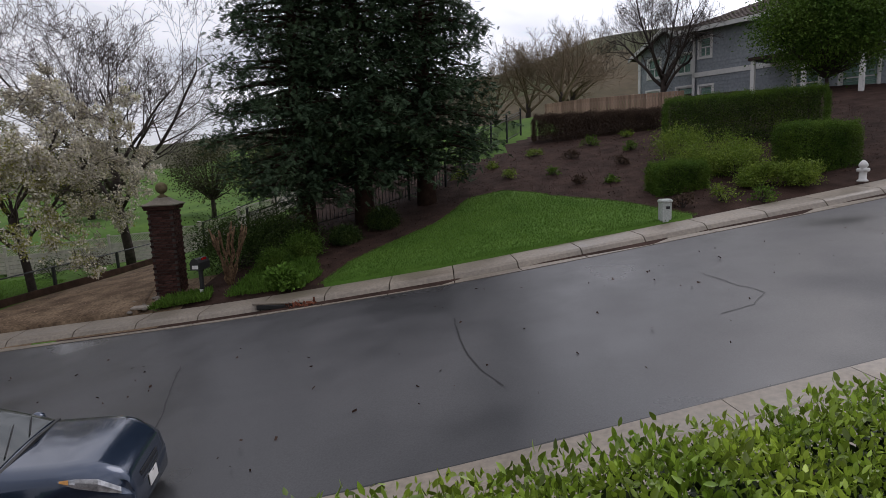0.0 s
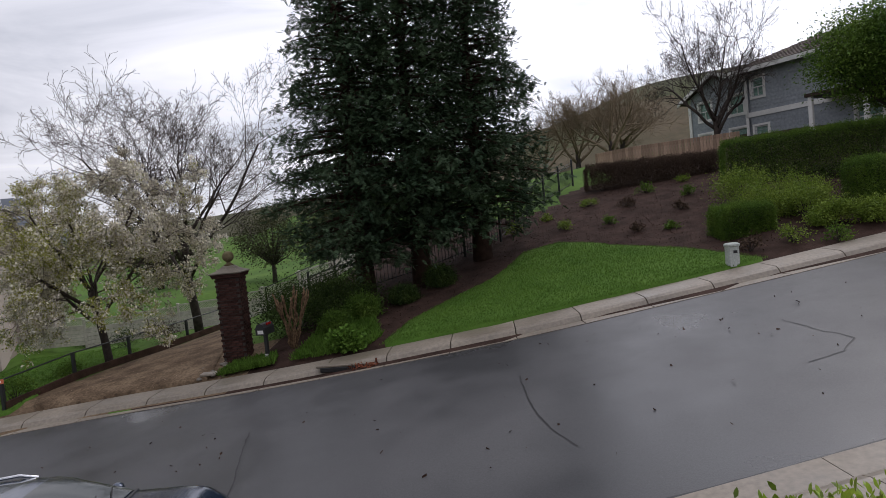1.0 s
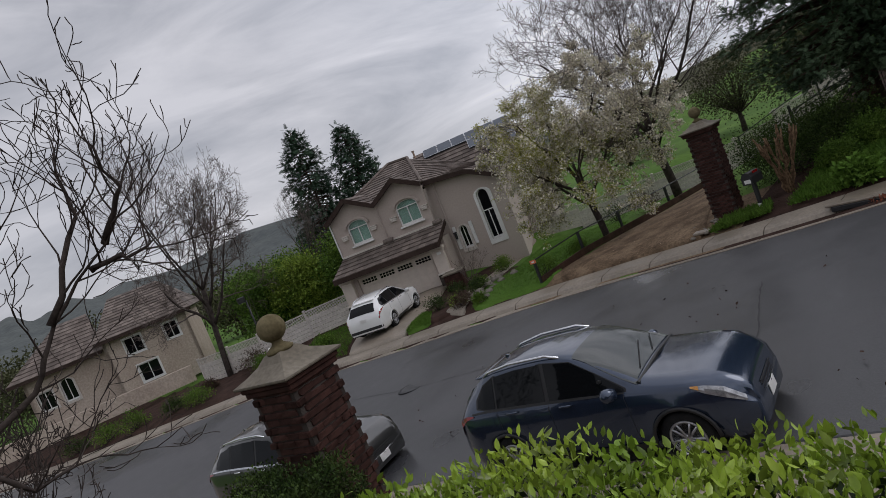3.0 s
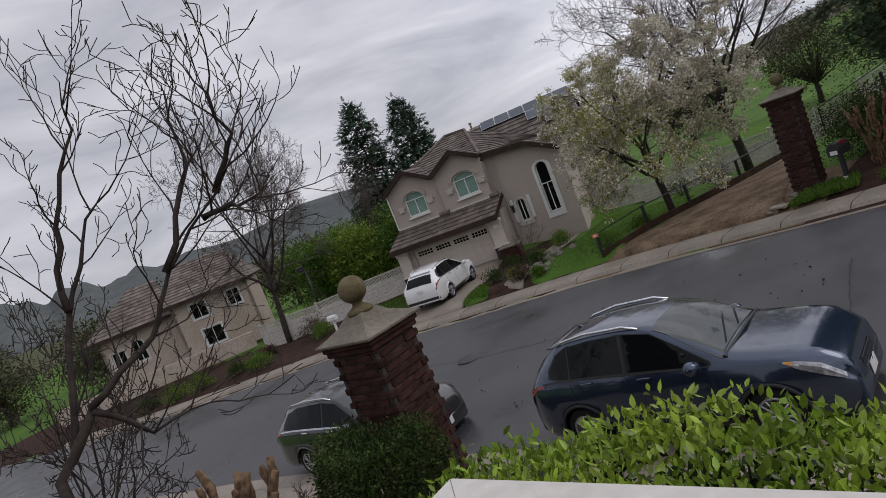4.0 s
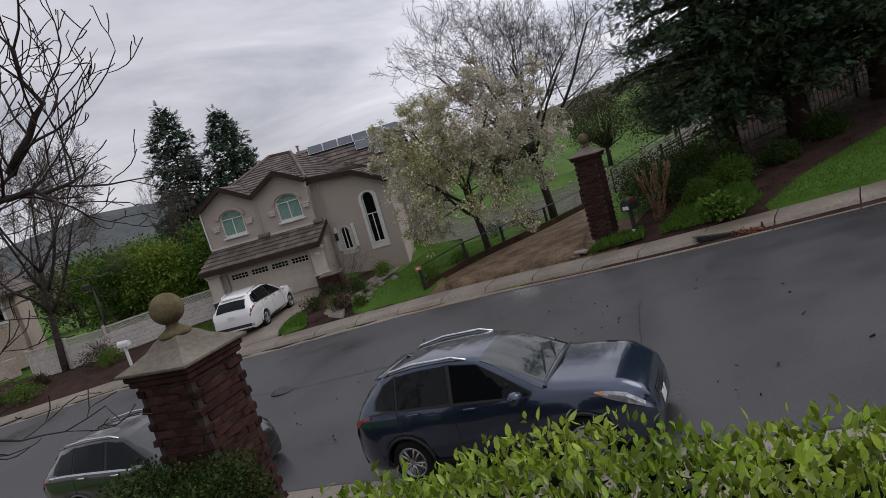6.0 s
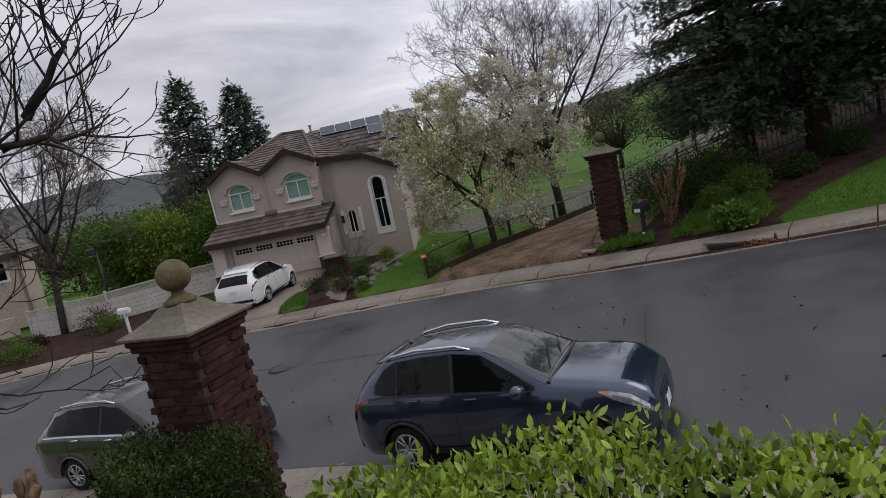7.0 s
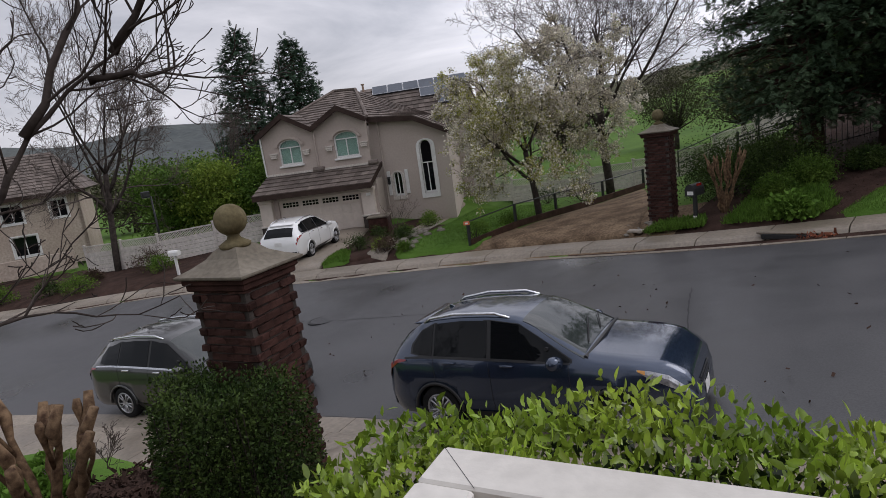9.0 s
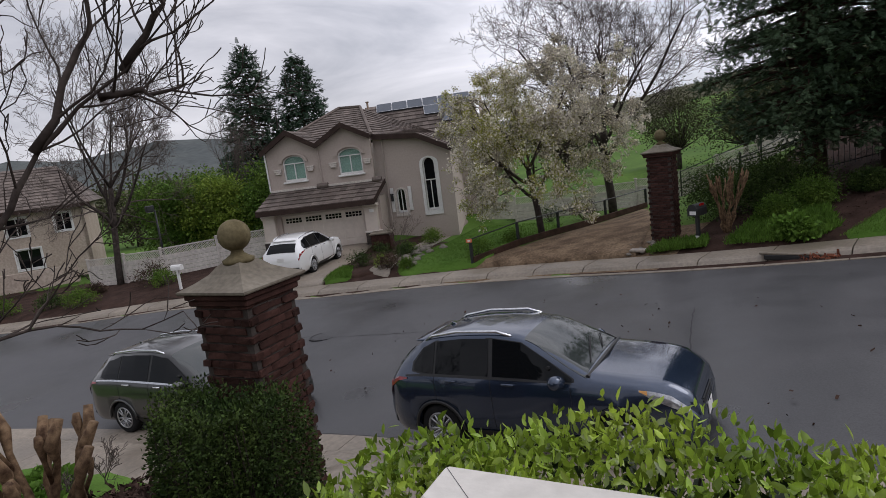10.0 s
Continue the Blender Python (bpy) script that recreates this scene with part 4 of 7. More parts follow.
part("downspout", Shape().tube([(2.86, 0.84, 5.0), (2.86, 0.84, 3.15)], [0.04, 0.04], 8), M_STUCCO, house)
part("downspout", Shape().tube([(0.12, 0.84, 5.0), (0.14, 0.84, 3.1)], [0.04, 0.04], 8), M_WHITE, house, "white downspout")
part("downspout", Shape().tube([(5.95, 1.42, 5.0), (5.95, 1.42, 0.2)], [0.04, 0.04], 8), M_STUCCO, house)
part("wall_lamp", Shape().box((6.12, 1.40, 2.05), (0.12, 0.16, 0.30), bevel=0.02).box((6.12, 1.40, 2.24), (0.16, 0.2, 0.06)), M_BLACK, house)
part("number_plaque", Shape().box((5.40, -0.30, 1.72), (0.22, 0.03, 0.14), bevel=0.01).box((5.40, -0.32, 1.72), (0.14, 0.01, 0.05)), M_WHITE, house)


def tiled(parent, a, b, c, d, name="roof", course=0.36, cols=True):
    """A roof plane from eave a-b to ridge d-c, laid in lapped courses of tiles; all tiles of a plane are one mesh."""
    a, b, c, d = (Vector(p) for p in (a, b, c, d))
    up = ((d + c) - (a + b)) / 2
    n = max(2, int(up.length / course))
    nor = (b - a).cross(d - a).normalized()
    if nor.z < 0:
        nor = -nor
    sh = Shape()
    for i in range(n):
        f0, f1 = i / n, min(1.0, (i + 1.25) / n)
        p0, p1, q0, q1 = a.lerp(d, f0), b.lerp(c, f0), a.lerp(d, f1), b.lerp(c, f1)
        m = max(1, int((p1 - p0).length / 0.33))
        for j in range(m):
            s0, s1 = j / m + 0.0006, (j + 1) / m - 0.0006
            e = 0.062 + 0.006 * ((i * 7 + j * 13) % 5) / 4
            lo0, lo1 = p0.lerp(p1, s0) + nor * e, p0.lerp(p1, s1) + nor * e
            hi0, hi1 = q0.lerp(q1, s0) + nor * 0.012, q0.lerp(q1, s1) + nor * 0.012
            u0, u1 = p0.lerp(p1, s0) - nor * 0.01, p0.lerp(p1, s1) - nor * 0.01
            sh.add([lo0, lo1, hi1, hi0, u0, u1], [(0, 1, 2, 3), (4, 5, 1, 0), (4, 0, 3), (5, 2, 1)])
    deck = part(name, Shape().add([a, b, c, d, a - nor * 0.12, b - nor * 0.12, c - nor * 0.12, d - nor * 0.12], [(0, 1, 2, 3), (7, 6, 5, 4), (0, 4, 5, 1), (1, 5, 6, 2), (2, 6, 7, 3), (3, 7, 4, 0)]), M_FASCIA, parent)
    tiles = part("roof_tiles", sh, M_TILE, deck, "brown concrete tiles in rows")
    tagged(tiles, kind="stuff")
    return deck


def fascia(parent, pts, h=0.2, t=0.05):
    sh = Shape()
    for p, q in zip(pts, pts[1:]):
        p, q = Vector(p), Vector(q)
        sh.add([p, q, q + Vector((0, 0, h)), p + Vector((0, 0, h)), p + Vector((0, t, 0)), q + Vector((0, t, 0)), q + Vector((0, t, h)), p + Vector((0, t, h))],
               [(0, 1, 2, 3), (7, 6, 5, 4), (3, 2, 6, 7), (4, 5, 1, 0), (0, 3, 7, 4), (1, 5, 6, 2)])
    part("fascia", sh, M_FASCIA, parent, "dark brown fascia board")


tiled(house, (-0.14, -0.75, 2.26), (5.70, -0.75, 2.26), (5.95, 0.98, 3.06), (0.12, 0.98, 3.06))
fascia(house, [(-0.14, -0.78, 2.04), (5.70, -0.78, 2.04)], 0.24)
fascia(house, [(5.70, -0.75, 2.06), (5.98, 0.98, 2.88)], 0.24)
part("roof_flashing", Shape().box((2.85, 0.86, 3.10), (5.4, 0.08, 0.10)), M_TRIM, house)
for u0, u1 in ((2.6, 3.15), (5.4, 5.85)):
    part("ridge_tile", Shape().tube([(u0, 0.78, 3.12), (u1, 0.78, 3.12)], [0.13, 0.13], 8), M_TILE, house)
for u0, up_, u1, zl, za, zr in ((0.0, 1.46, 2.86, 5.02, 5.94, 5.14), (2.86, 4.26, 5.60, 5.14, 5.96, 5.26)):
    tiled(house, (u0, 0.55, zl), (u0, 4.2, zl), (up_, 4.2, za), (up_, 0.55, za))
    tiled(house, (u1, 0.55, zr), (u1, 4.2, zr), (up_, 4.2, za), (up_, 0.55, za))
    fascia(house, [(u0, 0.52, zl - 0.2), (up_, 0.52, za - 0.2), (u1, 0.52, zr - 0.2)], 0.26)
# hipped main roof, the slope over the entry and the rear wing
tiled(house, (0.0, 1.3, 5.06), (5.55, 1.15, 5.24), (3.95, 6.2, 7.0), (2.72, 6.2, 7.08))
tiled(house, (0.0, 12, 5.06), (0.0, 1.3, 5.06), (2.72, 6.2, 7.08), (2.72, 8.5, 7.08))
tiled(house, (5.55, 1.15, 5.24), (7.75, 1.15, 5.04), (8.5, 3.9, 4.98), (3.95, 6.2, 7.0))
tiled(house, (7.75, 1.15, 5.04), (9.45, 1.15, 4.18), (9.4, 2.6, 4.5), (8.5, 3.9, 4.98))
fascia(house, [(5.55, 1.12, 5.02), (7.75, 1.12, 4.82), (9.45, 1.12, 3.96)], 0.24)
tiled(house, (3.9, 6.5, 5.1), (10.5, 6.5, 5.12), (10.0, 9.2, 7.26), (3.5, 9.2, 7.2))
tiled(house, (10.5, 12.0, 5.1), (3.5, 12.0, 5.1), (3.5, 9.2, 7.2), (10.0, 9.2, 7.26))
fascia(house, [(8.2, 6.45, 4.92), (10.5, 6.45, 4.92)], 0.22)
part("hip_tiles", Shape().tube([(5.55, 1.15, 5.32), (3.95, 6.2, 7.08), (2.72, 6.2, 7.16), (0.0, 1.3, 5.14)], [0.09] * 4, 6), M_TILE, house, "rounded tiles along the hips and ridge")
part("chimney_vent", Shape().tube([(4.3, 6.6, 6.9), (4.3, 6.6, 7.28)], [0.06, 0.06], 8).box((4.3, 6.6, 7.30), (0.17, 0.17, 0.06)), M_PALE_WOOD, house)
part("wing_gable", Shape().prism([(6.9, 4.9), (11.8, 4.9), (9.2, 7.1)], 10.55, 10.7, lambda a, b, d: (d, a, b)), M_STUCCO, house)


def roof_pt(f, g):
    """A place on the wing's roof slope: f along, g up from the eave."""
    a, b, c, d = Vector((3.9, 6.5, 5.1)), Vector((10.5, 6.5, 5.12)), Vector((10.0, 9.2, 7.26)), Vector((3.5, 9.2, 7.2))
    return a.lerp(b, f).lerp(d.lerp(c, f), g)


for i, (f, g) in enumerate([(0.12 + 0.146 * k, 0.74) for k in range(6)] + [(0.558, 0.49), (0.704, 0.49), (0.85, 0.49), (0.704, 0.24), (0.85, 0.24)]):
    p = [roof_pt(f, g), roof_pt(f + 0.14, g), roof_pt(f + 0.14, g + 0.235), roof_pt(f, g + 0.235)]
    nn = Vector((0.0, -0.61, 0.79))
    pn = part("solar_panel", Shape().add([q + nn * 0.16 for q in p] + [q + nn * 0.10 for q in p], [(0, 1, 2, 3), (7, 6, 5, 4), (0, 4, 5, 1), (1, 5, 6, 2), (2, 6, 7, 3), (3, 7, 4, 0)]), M_SOLAR, house, "grey-blue solar panel with pale frame")
    fr = Shape()
    for q0, q1 in zip(p, p[1:] + p[:1]):
        fr.tube([q0 + nn * 0.162, q1 + nn * 0.162], [0.009, 0.009], 4)
    part("panel_frame", fr, M_CHROME, pn)


# ---- vehicles ----
def suv(name, label, paint, m, length=4.54, wheelbase=2.70, front=0.90, width=1.84, height=1.67, spokes=10, style=0, group="parked cars"):
    car = thing(name, label, "car", group, m=m)
    x0, x1 = -(length - wheelbase - front), wheelbase + front
    hw = width / 2
    k = height / 1.67
    top_x = [x0, x0 + 0.04, x0 + 0.15, x0 + 0.32, x0 + 0.62, x0 + 0.9, 0.4, 0.9, 1.3, 1.55, 1.9, 2.3, wheelbase - 0.02, wheelbase + 0.36, x1 - 0.30, x1 - 0.13, x1 - 0.04, x1]
    top_z = [0.80, 1.03, 1.20, 1.38, 1.575, 1.64, 1.675, 1.672, 1.64, 1.56, 1.38, 1.155, 1.115, 1.075, 1.02, 0.93, 0.80, 0.60]
    even = lambda x, px, pz: sum(float(np.interp(x + o, px, pz)) for o in (-0.1, -0.05, 0.0, 0.05, 0.1)) / 5
    belt = lambda x: even(x, [x0, x0 + 0.1, 0.0, 1.2, 2.1, wheelbase + 0.3, x1 - 0.25, x1], [0.80, 1.10, 1.12, 1.07, 1.04, 1.0, 0.91, 0.57])
    xs = sorted(set([round(v, 3) for v in top_x] + [round(x0 + 0.25 + 0.15 * q, 3) for q in range(int((length - 0.4) / 0.15))] + [round(c + o, 3) for c in (0, wheelbase) for o in (-0.5, -0.40, -0.37, -0.30, -0.18, 0, 0.18, 0.30, 0.37, 0.40, 0.5)] + [0.6, 1.05, 1.35, 1.7, 2.0]))
    rows = []
    for x in xs:
        zt = (even(x, top_x, top_z) if x0 + 0.1 < x < x1 - 0.1 else float(np.interp(x, top_x, top_z))) * k
        bz = min(belt(x) * k, zt - 0.015)
        plan = even(x, [x0 - 0.1, x0, x0 + 0.08, x0 + 0.3, 0.2, 2.2, wheelbase + 0.35, x1 - 0.3, x1 - 0.08, x1, x1 + 0.1], [0.76, 0.82, 0.91, 0.975, 1.0, 1.0, 0.99, 0.93, 0.81, 0.70, 0.58]) * hw
        cabin = float(np.interp(x, [x0, x0 + 0.2, 2.1, 2.35], [0.2, 1, 1, 0]))
        roof_w = even(x, [x0, x0 + 0.3, 0.4, 1.4, 2.3, x1], [0.74, 0.63, 0.68, 0.68, 0.80, 0.70]) * hw
        roof_w = min(roof_w, plan * 0.96)
        low = 0.24 + (0.06 if x < x0 + 0.1 or x > x1 - 0.12 else 0)
        for c in (0, wheelbase):
            if abs(x - c) < 0.40:
                low = max(low, 0.35 + math.sqrt(0.40 ** 2 - (x - c) ** 2) * 0.97)
        sec = [(plan * 0.90, low), (plan * 0.975, max(low + 0.01, 0.36)), (plan, max(low + 0.02, 0.56)), (plan * 0.985, max(low + 0.03, 0.5 * (0.56 + bz))), (plan * 0.975, max(low + 0.04, bz - 0.06)), (plan * 0.94, bz)]
        zr = bz + (zt - bz) * (0.90 if cabin > 0.5 else 0.75)
        sec += [(roof_w + (plan * 0.94 - roof_w) * 0.45, bz + (zr - bz) * 0.55), (roof_w, zr), (roof_w * 0.82, zt - 0.02), (roof_w * 0.42, zt - 0.004), (0, zt)]
        rows.append([(x, y, z) for y, z in sec])
    nsec = len(rows[0])
    sh = Shape()
    for r in rows:
        sh.v += r + [(x, -y, z) for x, y, z in r[-2::-1]]
    w = 2 * nsec - 1
    for i in range(len(rows) - 1):
        for j in range(w - 1):
            a = i * w + j
            sh.f.append((a, a + 1, a + w + 1, a + w))
    sh.f.append(tuple(range(w - 1, -1, -1)))
    sh.f.append(tuple((len(rows) - 1) * w + j for j in range(w)))
    body = part("body", sh, paint, car, smooth=True)
    part("underbody", Shape().box(((x0 + x1) / 2, 0, 0.36), (length - 0.3, width * 0.80, 0.26)), M_BLACK, car)

    def at(x, j, side):
        i = int(np.searchsorted(xs, x))
        i = min(max(i, 1), len(xs) - 1)
        f = (x - xs[i - 1]) / (xs[i] - xs[i - 1])
        p = Vector(rows[i - 1][int(j)]).lerp(Vector(rows[i][int(j)]), f)
        if j != int(j):
            q = Vector(rows[i - 1][int(j) + 1]).lerp(Vector(rows[i][int(j) + 1]), f)
            p = p.lerp(q, j - int(j))
        return Vector((p.x, p.y * side, p.z))

    def skin(cells, side, lift, out=None):
        """A panel laid on the body's skin; cells: columns of (x, j_low, j_high)."""
        s = Shape()
        for (xa, la, ha), (xb, lb, hb) in zip(cells, cells[1:]):
            prev = None
            for q in range(5):
                f = q / 4
                pa, pb = at(xa, la + (ha - la) * f, side), at(xb, lb + (hb - lb) * f, side)
                o = (out or Vector((0, side, 0.35)).normalized()) * lift
                cur = (pa + o, pb + o)
                if prev:
                    s.add([prev[0], prev[1], cur[1], cur[0]], [(0, 1, 2, 3) if side < 0 else (3, 2, 1, 0)])
                prev = cur
        return s
    for side in (-1, 1):
        zw = [(x0 + 0.56, 5.35, 5.8), (x0 + 0.70, 5.2, 6.55), (-0.02, 5.12, 6.85)]
        rw = [(0.02, 5.12, 6.85), (0.45, 5.1, 6.9), (0.90, 5.1, 6.9)]
        fw = [(0.97, 5.1, 6.9), (1.40, 5.1, 6.85), (1.75, 5.12, 6.4), (2.12, 5.2, 5.5)]
        part("window_band", skin([(x0 + 0.52, 5.3, 5.9), (x0 + 0.70, 5.12, 6.65), (0.0, 5.06, 6.92), (0.93, 5.05, 6.95), (1.40, 5.05, 6.9), (1.76, 5.08, 6.45), (2.15, 5.15, 5.55)], side, 0.003), M_BLACK, car, "gloss black window band", smooth=True)
        for cells in (zw, rw, fw):
            part("side_window", skin(cells, side, 0.009), M_DARKGLASS, car, "dark tinted side window", smooth=True)
        part("window_trim", skin([(x, 5.0, 5.12) for x in (x0 + 0.42, -0.2, 0.4, 0.9, 1.4, 2.12)], side, 0.010), M_BLACK if style == 0 else M_CHROME, car)
        rail = [at(x, 7.35, side) + Vector((0, 0, z)) for x, z in ((x0 + 0.72, 0.0), (x0 + 0.84, 0.04), (0.35, 0.055), (1.02, 0.05), (1.24, 0.0))]
        part("roof_rail", Shape().tube(rail, [0.022] * 5, 6), M_CHROME, car, "bright roof rail", smooth=True)
        hd = part("headlight", skin([(x1 - 0.64, 4.35, 4.7), (x1 - 0.48, 3.7, 4.85), (x1 - 0.28, 3.3, 4.95), (x1 - 0.10, 3.4, 4.9)], side, 0.012, Vector((0.35, side * 0.8, 0.3)).normalized()), M_LAMP, car, "clear headlight with amber corner", smooth=True)
        part("indicator", skin([(x1 - 0.63, 4.4, 4.7), (x1 - 0.54, 4.0, 4.76)], side, 0.018, Vector((0.35, side * 0.8, 0.3)).normalized()), M_AMBER, hd)
        part("tail_light", skin([(x0 + 0.005, 3.9, 5.1), (x0 + 0.12, 3.8, 5.1), (x0 + 0.30, 4.1, 5.0), (x0 + 0.46, 4.5, 4.85)], side, 0.016, Vector((-0.4, side * 0.8, 0.1)).normalized()), M_RED, car, "red tail light", smooth=True)
        for x in (0.30, 1.22):
            p = at(x, 4.0, side)
            part("door_handle", Shape().tube([p + Vector((-0.10, 0.0, 0.02)), p + Vector((-0.08, side * 0.035, 0.025)), p + Vector((0.08, side * 0.035, 0.02)), p + Vector((0.10, 0, 0.015))], [0.014, 0.017, 0.017, 0.012], 6), paint if style == 0 else M_CHROME, car, smooth=True)
        p = at(1.98, 5.0, side)
        mi = part("wing_mirror", Shape().lathe((0, 0, 0), [(0.02, -0.10), (0.075, -0.075), (0.095, 0.0), (0.085, 0.05), (0.03, 0.085)], 12), paint, car, smooth=True)
        mi.matrix_basis = Matrix.Translation(p + Vector((-0.02, side * 0.14, 0.06))) @ pose(0, 0, 0, 80, 0, 20 * side) @ Matrix.Diagonal((1.0, 1.0, 1.35, 1))
        part("mirror_stalk", Shape().tube([p + Vector((0, -side * 0.02, 0)), p + Vector((-0.01, side * 0.08, 0.03))], [0.03, 0.025], 6), M_BLACK, mi, m=mi.matrix_basis.inverted())
        for x in (0.0, 0.93, 2.1):
            part("door_gap", Shape().tube([at(x, j, side) + Vector((0, side * 0.0015, 0)) for j in (1.2, 2, 3, 4, 4.9)], [0.004] * 5, 4), M_BLACK, car)
        part("sill_trim", skin([(x, 0.0, 1.0) for x in (0.42, 0.9, 1.4, wheelbase - 0.42)], side, 0.012), M_BLACK, car)
        for c in (0, wheelbase):
            arc = Shape()
            n = 16
            ring = []
            for i in range(n + 1):
                a = math.pi * i / n
                xx, zz = c + 0.41 * math.cos(a), 0.35 + 0.40 * math.sin(a)
                ring.append((xx, side * (hw * 0.992), zz))
            arc.tube(ring, [0.026] * (n + 1), 6)
            part("wheel_arch", arc, M_BLACK if style == 0 else paint, car, smooth=True)
            wh = new("wheel", None)
            wh.parent = car
            wh.empty_display_size = 0.1
            wh.matrix_basis = pose(c, side * (hw - 0.125), 0.35, -90 * side, 0, 0)
            part("tyre", Shape().lathe((0, 0, 0), [(0.235, -0.10), (0.30, -0.11), (0.335, -0.09), (0.35, -0.05), (0.35, 0.05), (0.335, 0.09), (0.30, 0.11), (0.235, 0.10)], 32), M_RUBBER, wh, smooth=True)
            rim = Shape().lathe((0, 0, 0), [(0.238, 0.10), (0.225, 0.115), (0.205, 0.105), (0.20, 0.05)], 32)
            for s_ in range(spokes):
                a = 2 * math.pi * s_ / spokes + (0.10 if s_ % 2 else -0.10) * (spokes == 10)
                rim.tube([(0.03 * math.cos(a), 0.03 * math.sin(a), -side * 0.0 + 0.098), (0.21 * math.cos(a), 0.21 * math.sin(a), 0.10)], [0.020, 0.015], 5)
            rim.lathe((0, 0, 0.07), [(0.06, 0.0), (0.055, 0.04), (0.03, 0.045)], 12)
            part("rim", rim, M_ALLOY, wh, "silver spoked alloy rim", smooth=True)
            part("brake_disc", Shape().lathe((0, 0, 0), [(0.22, 0.03), (0.22, 0.04)], 24), M_BLACK, wh)
    # windscreen and rear screen follow the roof skin
    ws = Shape()
    cols = [1.44, 1.55, 1.65, 1.8, 1.95, 2.1, 2.2, 2.3]
    edge_j = lambda x: 7.25 - 1.3 * max(0.0, (x - 1.4) / 0.9) ** 1.3
    o = Vector((0.45, 0, 0.9)) * 0.012
    for x in cols:
        ws.v += [tuple(at(x, j, 1) + o) for j in (edge_j(x), 7.3, 8, 9, 10)] + [tuple(at(x, j, -1) + o) for j in (9, 8, 7.3, edge_j(x))]
    ws.f = [(c * 9 + i + 9, c * 9 + i + 10, c * 9 + i + 1, c * 9 + i) for c in range(len(cols) - 1) for i in range(8)]
    wsp = part("windscreen", ws, M_DARKGLASS if style == 2 else M_SCREEN, car, "raked windscreen", smooth=True)
    part("wiper", Shape().tube([at(2.28, 8.5, -1) + Vector((0, 0, 0.03)), at(2.05, 9.2, 1) + Vector((0.02, 0, 0.03))], [0.010, 0.008], 4).tube([at(2.28, 9.6, 1) + Vector((0, 0, 0.03)), at(2.1, 8.1, 1) + Vector((0.02, 0, 0.03))], [0.010, 0.008], 4), M_BLACK, wsp)
    part("scuttle", Shape().tube([at(2.32, 6.2, 1) + Vector((0, 0, 0.012)), at(2.33, 10, 1) + Vector((0.05, 0, 0.012)), at(2.32, 6.2, -1) + Vector((0, 0, 0.012))], [0.03, 0.03, 0.03], 5), M_BLACK, car)
    rs = Shape()
    for xa, xb in ((x0 + 0.10, x0 + 0.22), (x0 + 0.22, x0 + 0.42)):
        sa = [at(xa, j, 1) for j in (7.2, 8, 9, 10)] + [at(xa, j, -1) for j in (9, 8, 7.2)]
        sb = [at(xb, j, 1) for j in (7.2, 8, 9, 10)] + [at(xb, j, -1) for j in (9, 8, 7.2)]
        for i in range(6):
            rs.add([q + Vector((-0.012, 0, 0.006)) for q in (sa[i], sa[i + 1], sb[i + 1], sb[i])], [(0, 1, 2, 3)])
    part("rear_screen", rs, M_DARKGLASS, car, "dark rear screen", smooth=True)
    part("spoiler", Shape().box((x0 + 0.58, 0, 1.545 * k), (0.20, hw * 1.1, 0.03), m=Matrix.Translation((0, 0, 0)), bevel=0.012), paint, car, smooth=True)
    gr = part("grille", Shape().box((x1 - 0.075, 0, 0.61), (0.13, hw * 0.80, 0.20), bevel=0.04), M_BLACK, car)
    for z in (0.54, 0.585, 0.63, 0.675):
        part("grille_bar", Shape().box((x1 - 0.003, 0, z), (0.012, hw * 0.70, 0.014)), M_CHROME if z == 0.54 else M_BLACK, gr)
    part("grille_wing", Shape().tube([(x1 - 0.16, -hw * 0.62, 0.70), (x1 - 0.02, -hw * 0.36, 0.56), (x1 + 0.005, 0, 0.53), (x1 - 0.02, hw * 0.36, 0.56), (x1 - 0.16, hw * 0.62, 0.70)], [0.016, 0.018, 0.018, 0.018, 0.016], 6), M_CHROME, gr, "bright metal grille surround", smooth=True)
    part("front_bumper", Shape().box((x1 - 0.12, 0, 0.36), (0.20, hw * 1.3, 0.16), bevel=0.05), M_BLACK, car)
    for side in (-1, 1):
        part("fog_lamp", Shape().lathe((0, 0, 0), [(0.045, 0.0), (0.05, 0.02), (0.03, 0.03)], 12), M_LAMP, car, m=pose(x1 - 0.17, side * hw * 0.70, 0.44, 0, 80, 15 * side))
    part("number_plate", Shape().box((x1 + 0.012, 0, 0.47), (0.012, 0.31, 0.15), bevel=0.004), M_WHITE, car)
    part("rear_plate", Shape().box((x0 - 0.012, 0, 0.84), (0.012, 0.31, 0.15), bevel=0.004), M_WHITE, car)
    part("rear_bumper", Shape().box((x0 + 0.10, 0, 0.42), (0.22, hw * 1.72, 0.22), bevel=0.06), M_BLACK, car)
    part("antenna_fin", Shape().prism([(0, 0), (0.16, 0), (0.02, 0.065)], -0.012, 0.012, lambda a, b, d: (x0 + 0.86 + a, d, 1.615 * k + b)), paint, car)
    for sx in (0.55, 1.35):
        for side in (-1, 1):
            part("car_seat", Shape().box((sx, side * 0.36, 0.85), (0.16, 0.48, 0.6), bevel=0.06).box((sx, side * 0.36, 1.22), (0.10, 0.24, 0.16), bevel=0.04), M_BLACK, car)
    part("dashboard", Shape().box((1.98, 0, 0.98), (0.36, hw * 1.45, 0.14), bevel=0.05), M_BLACK, car)
    return car


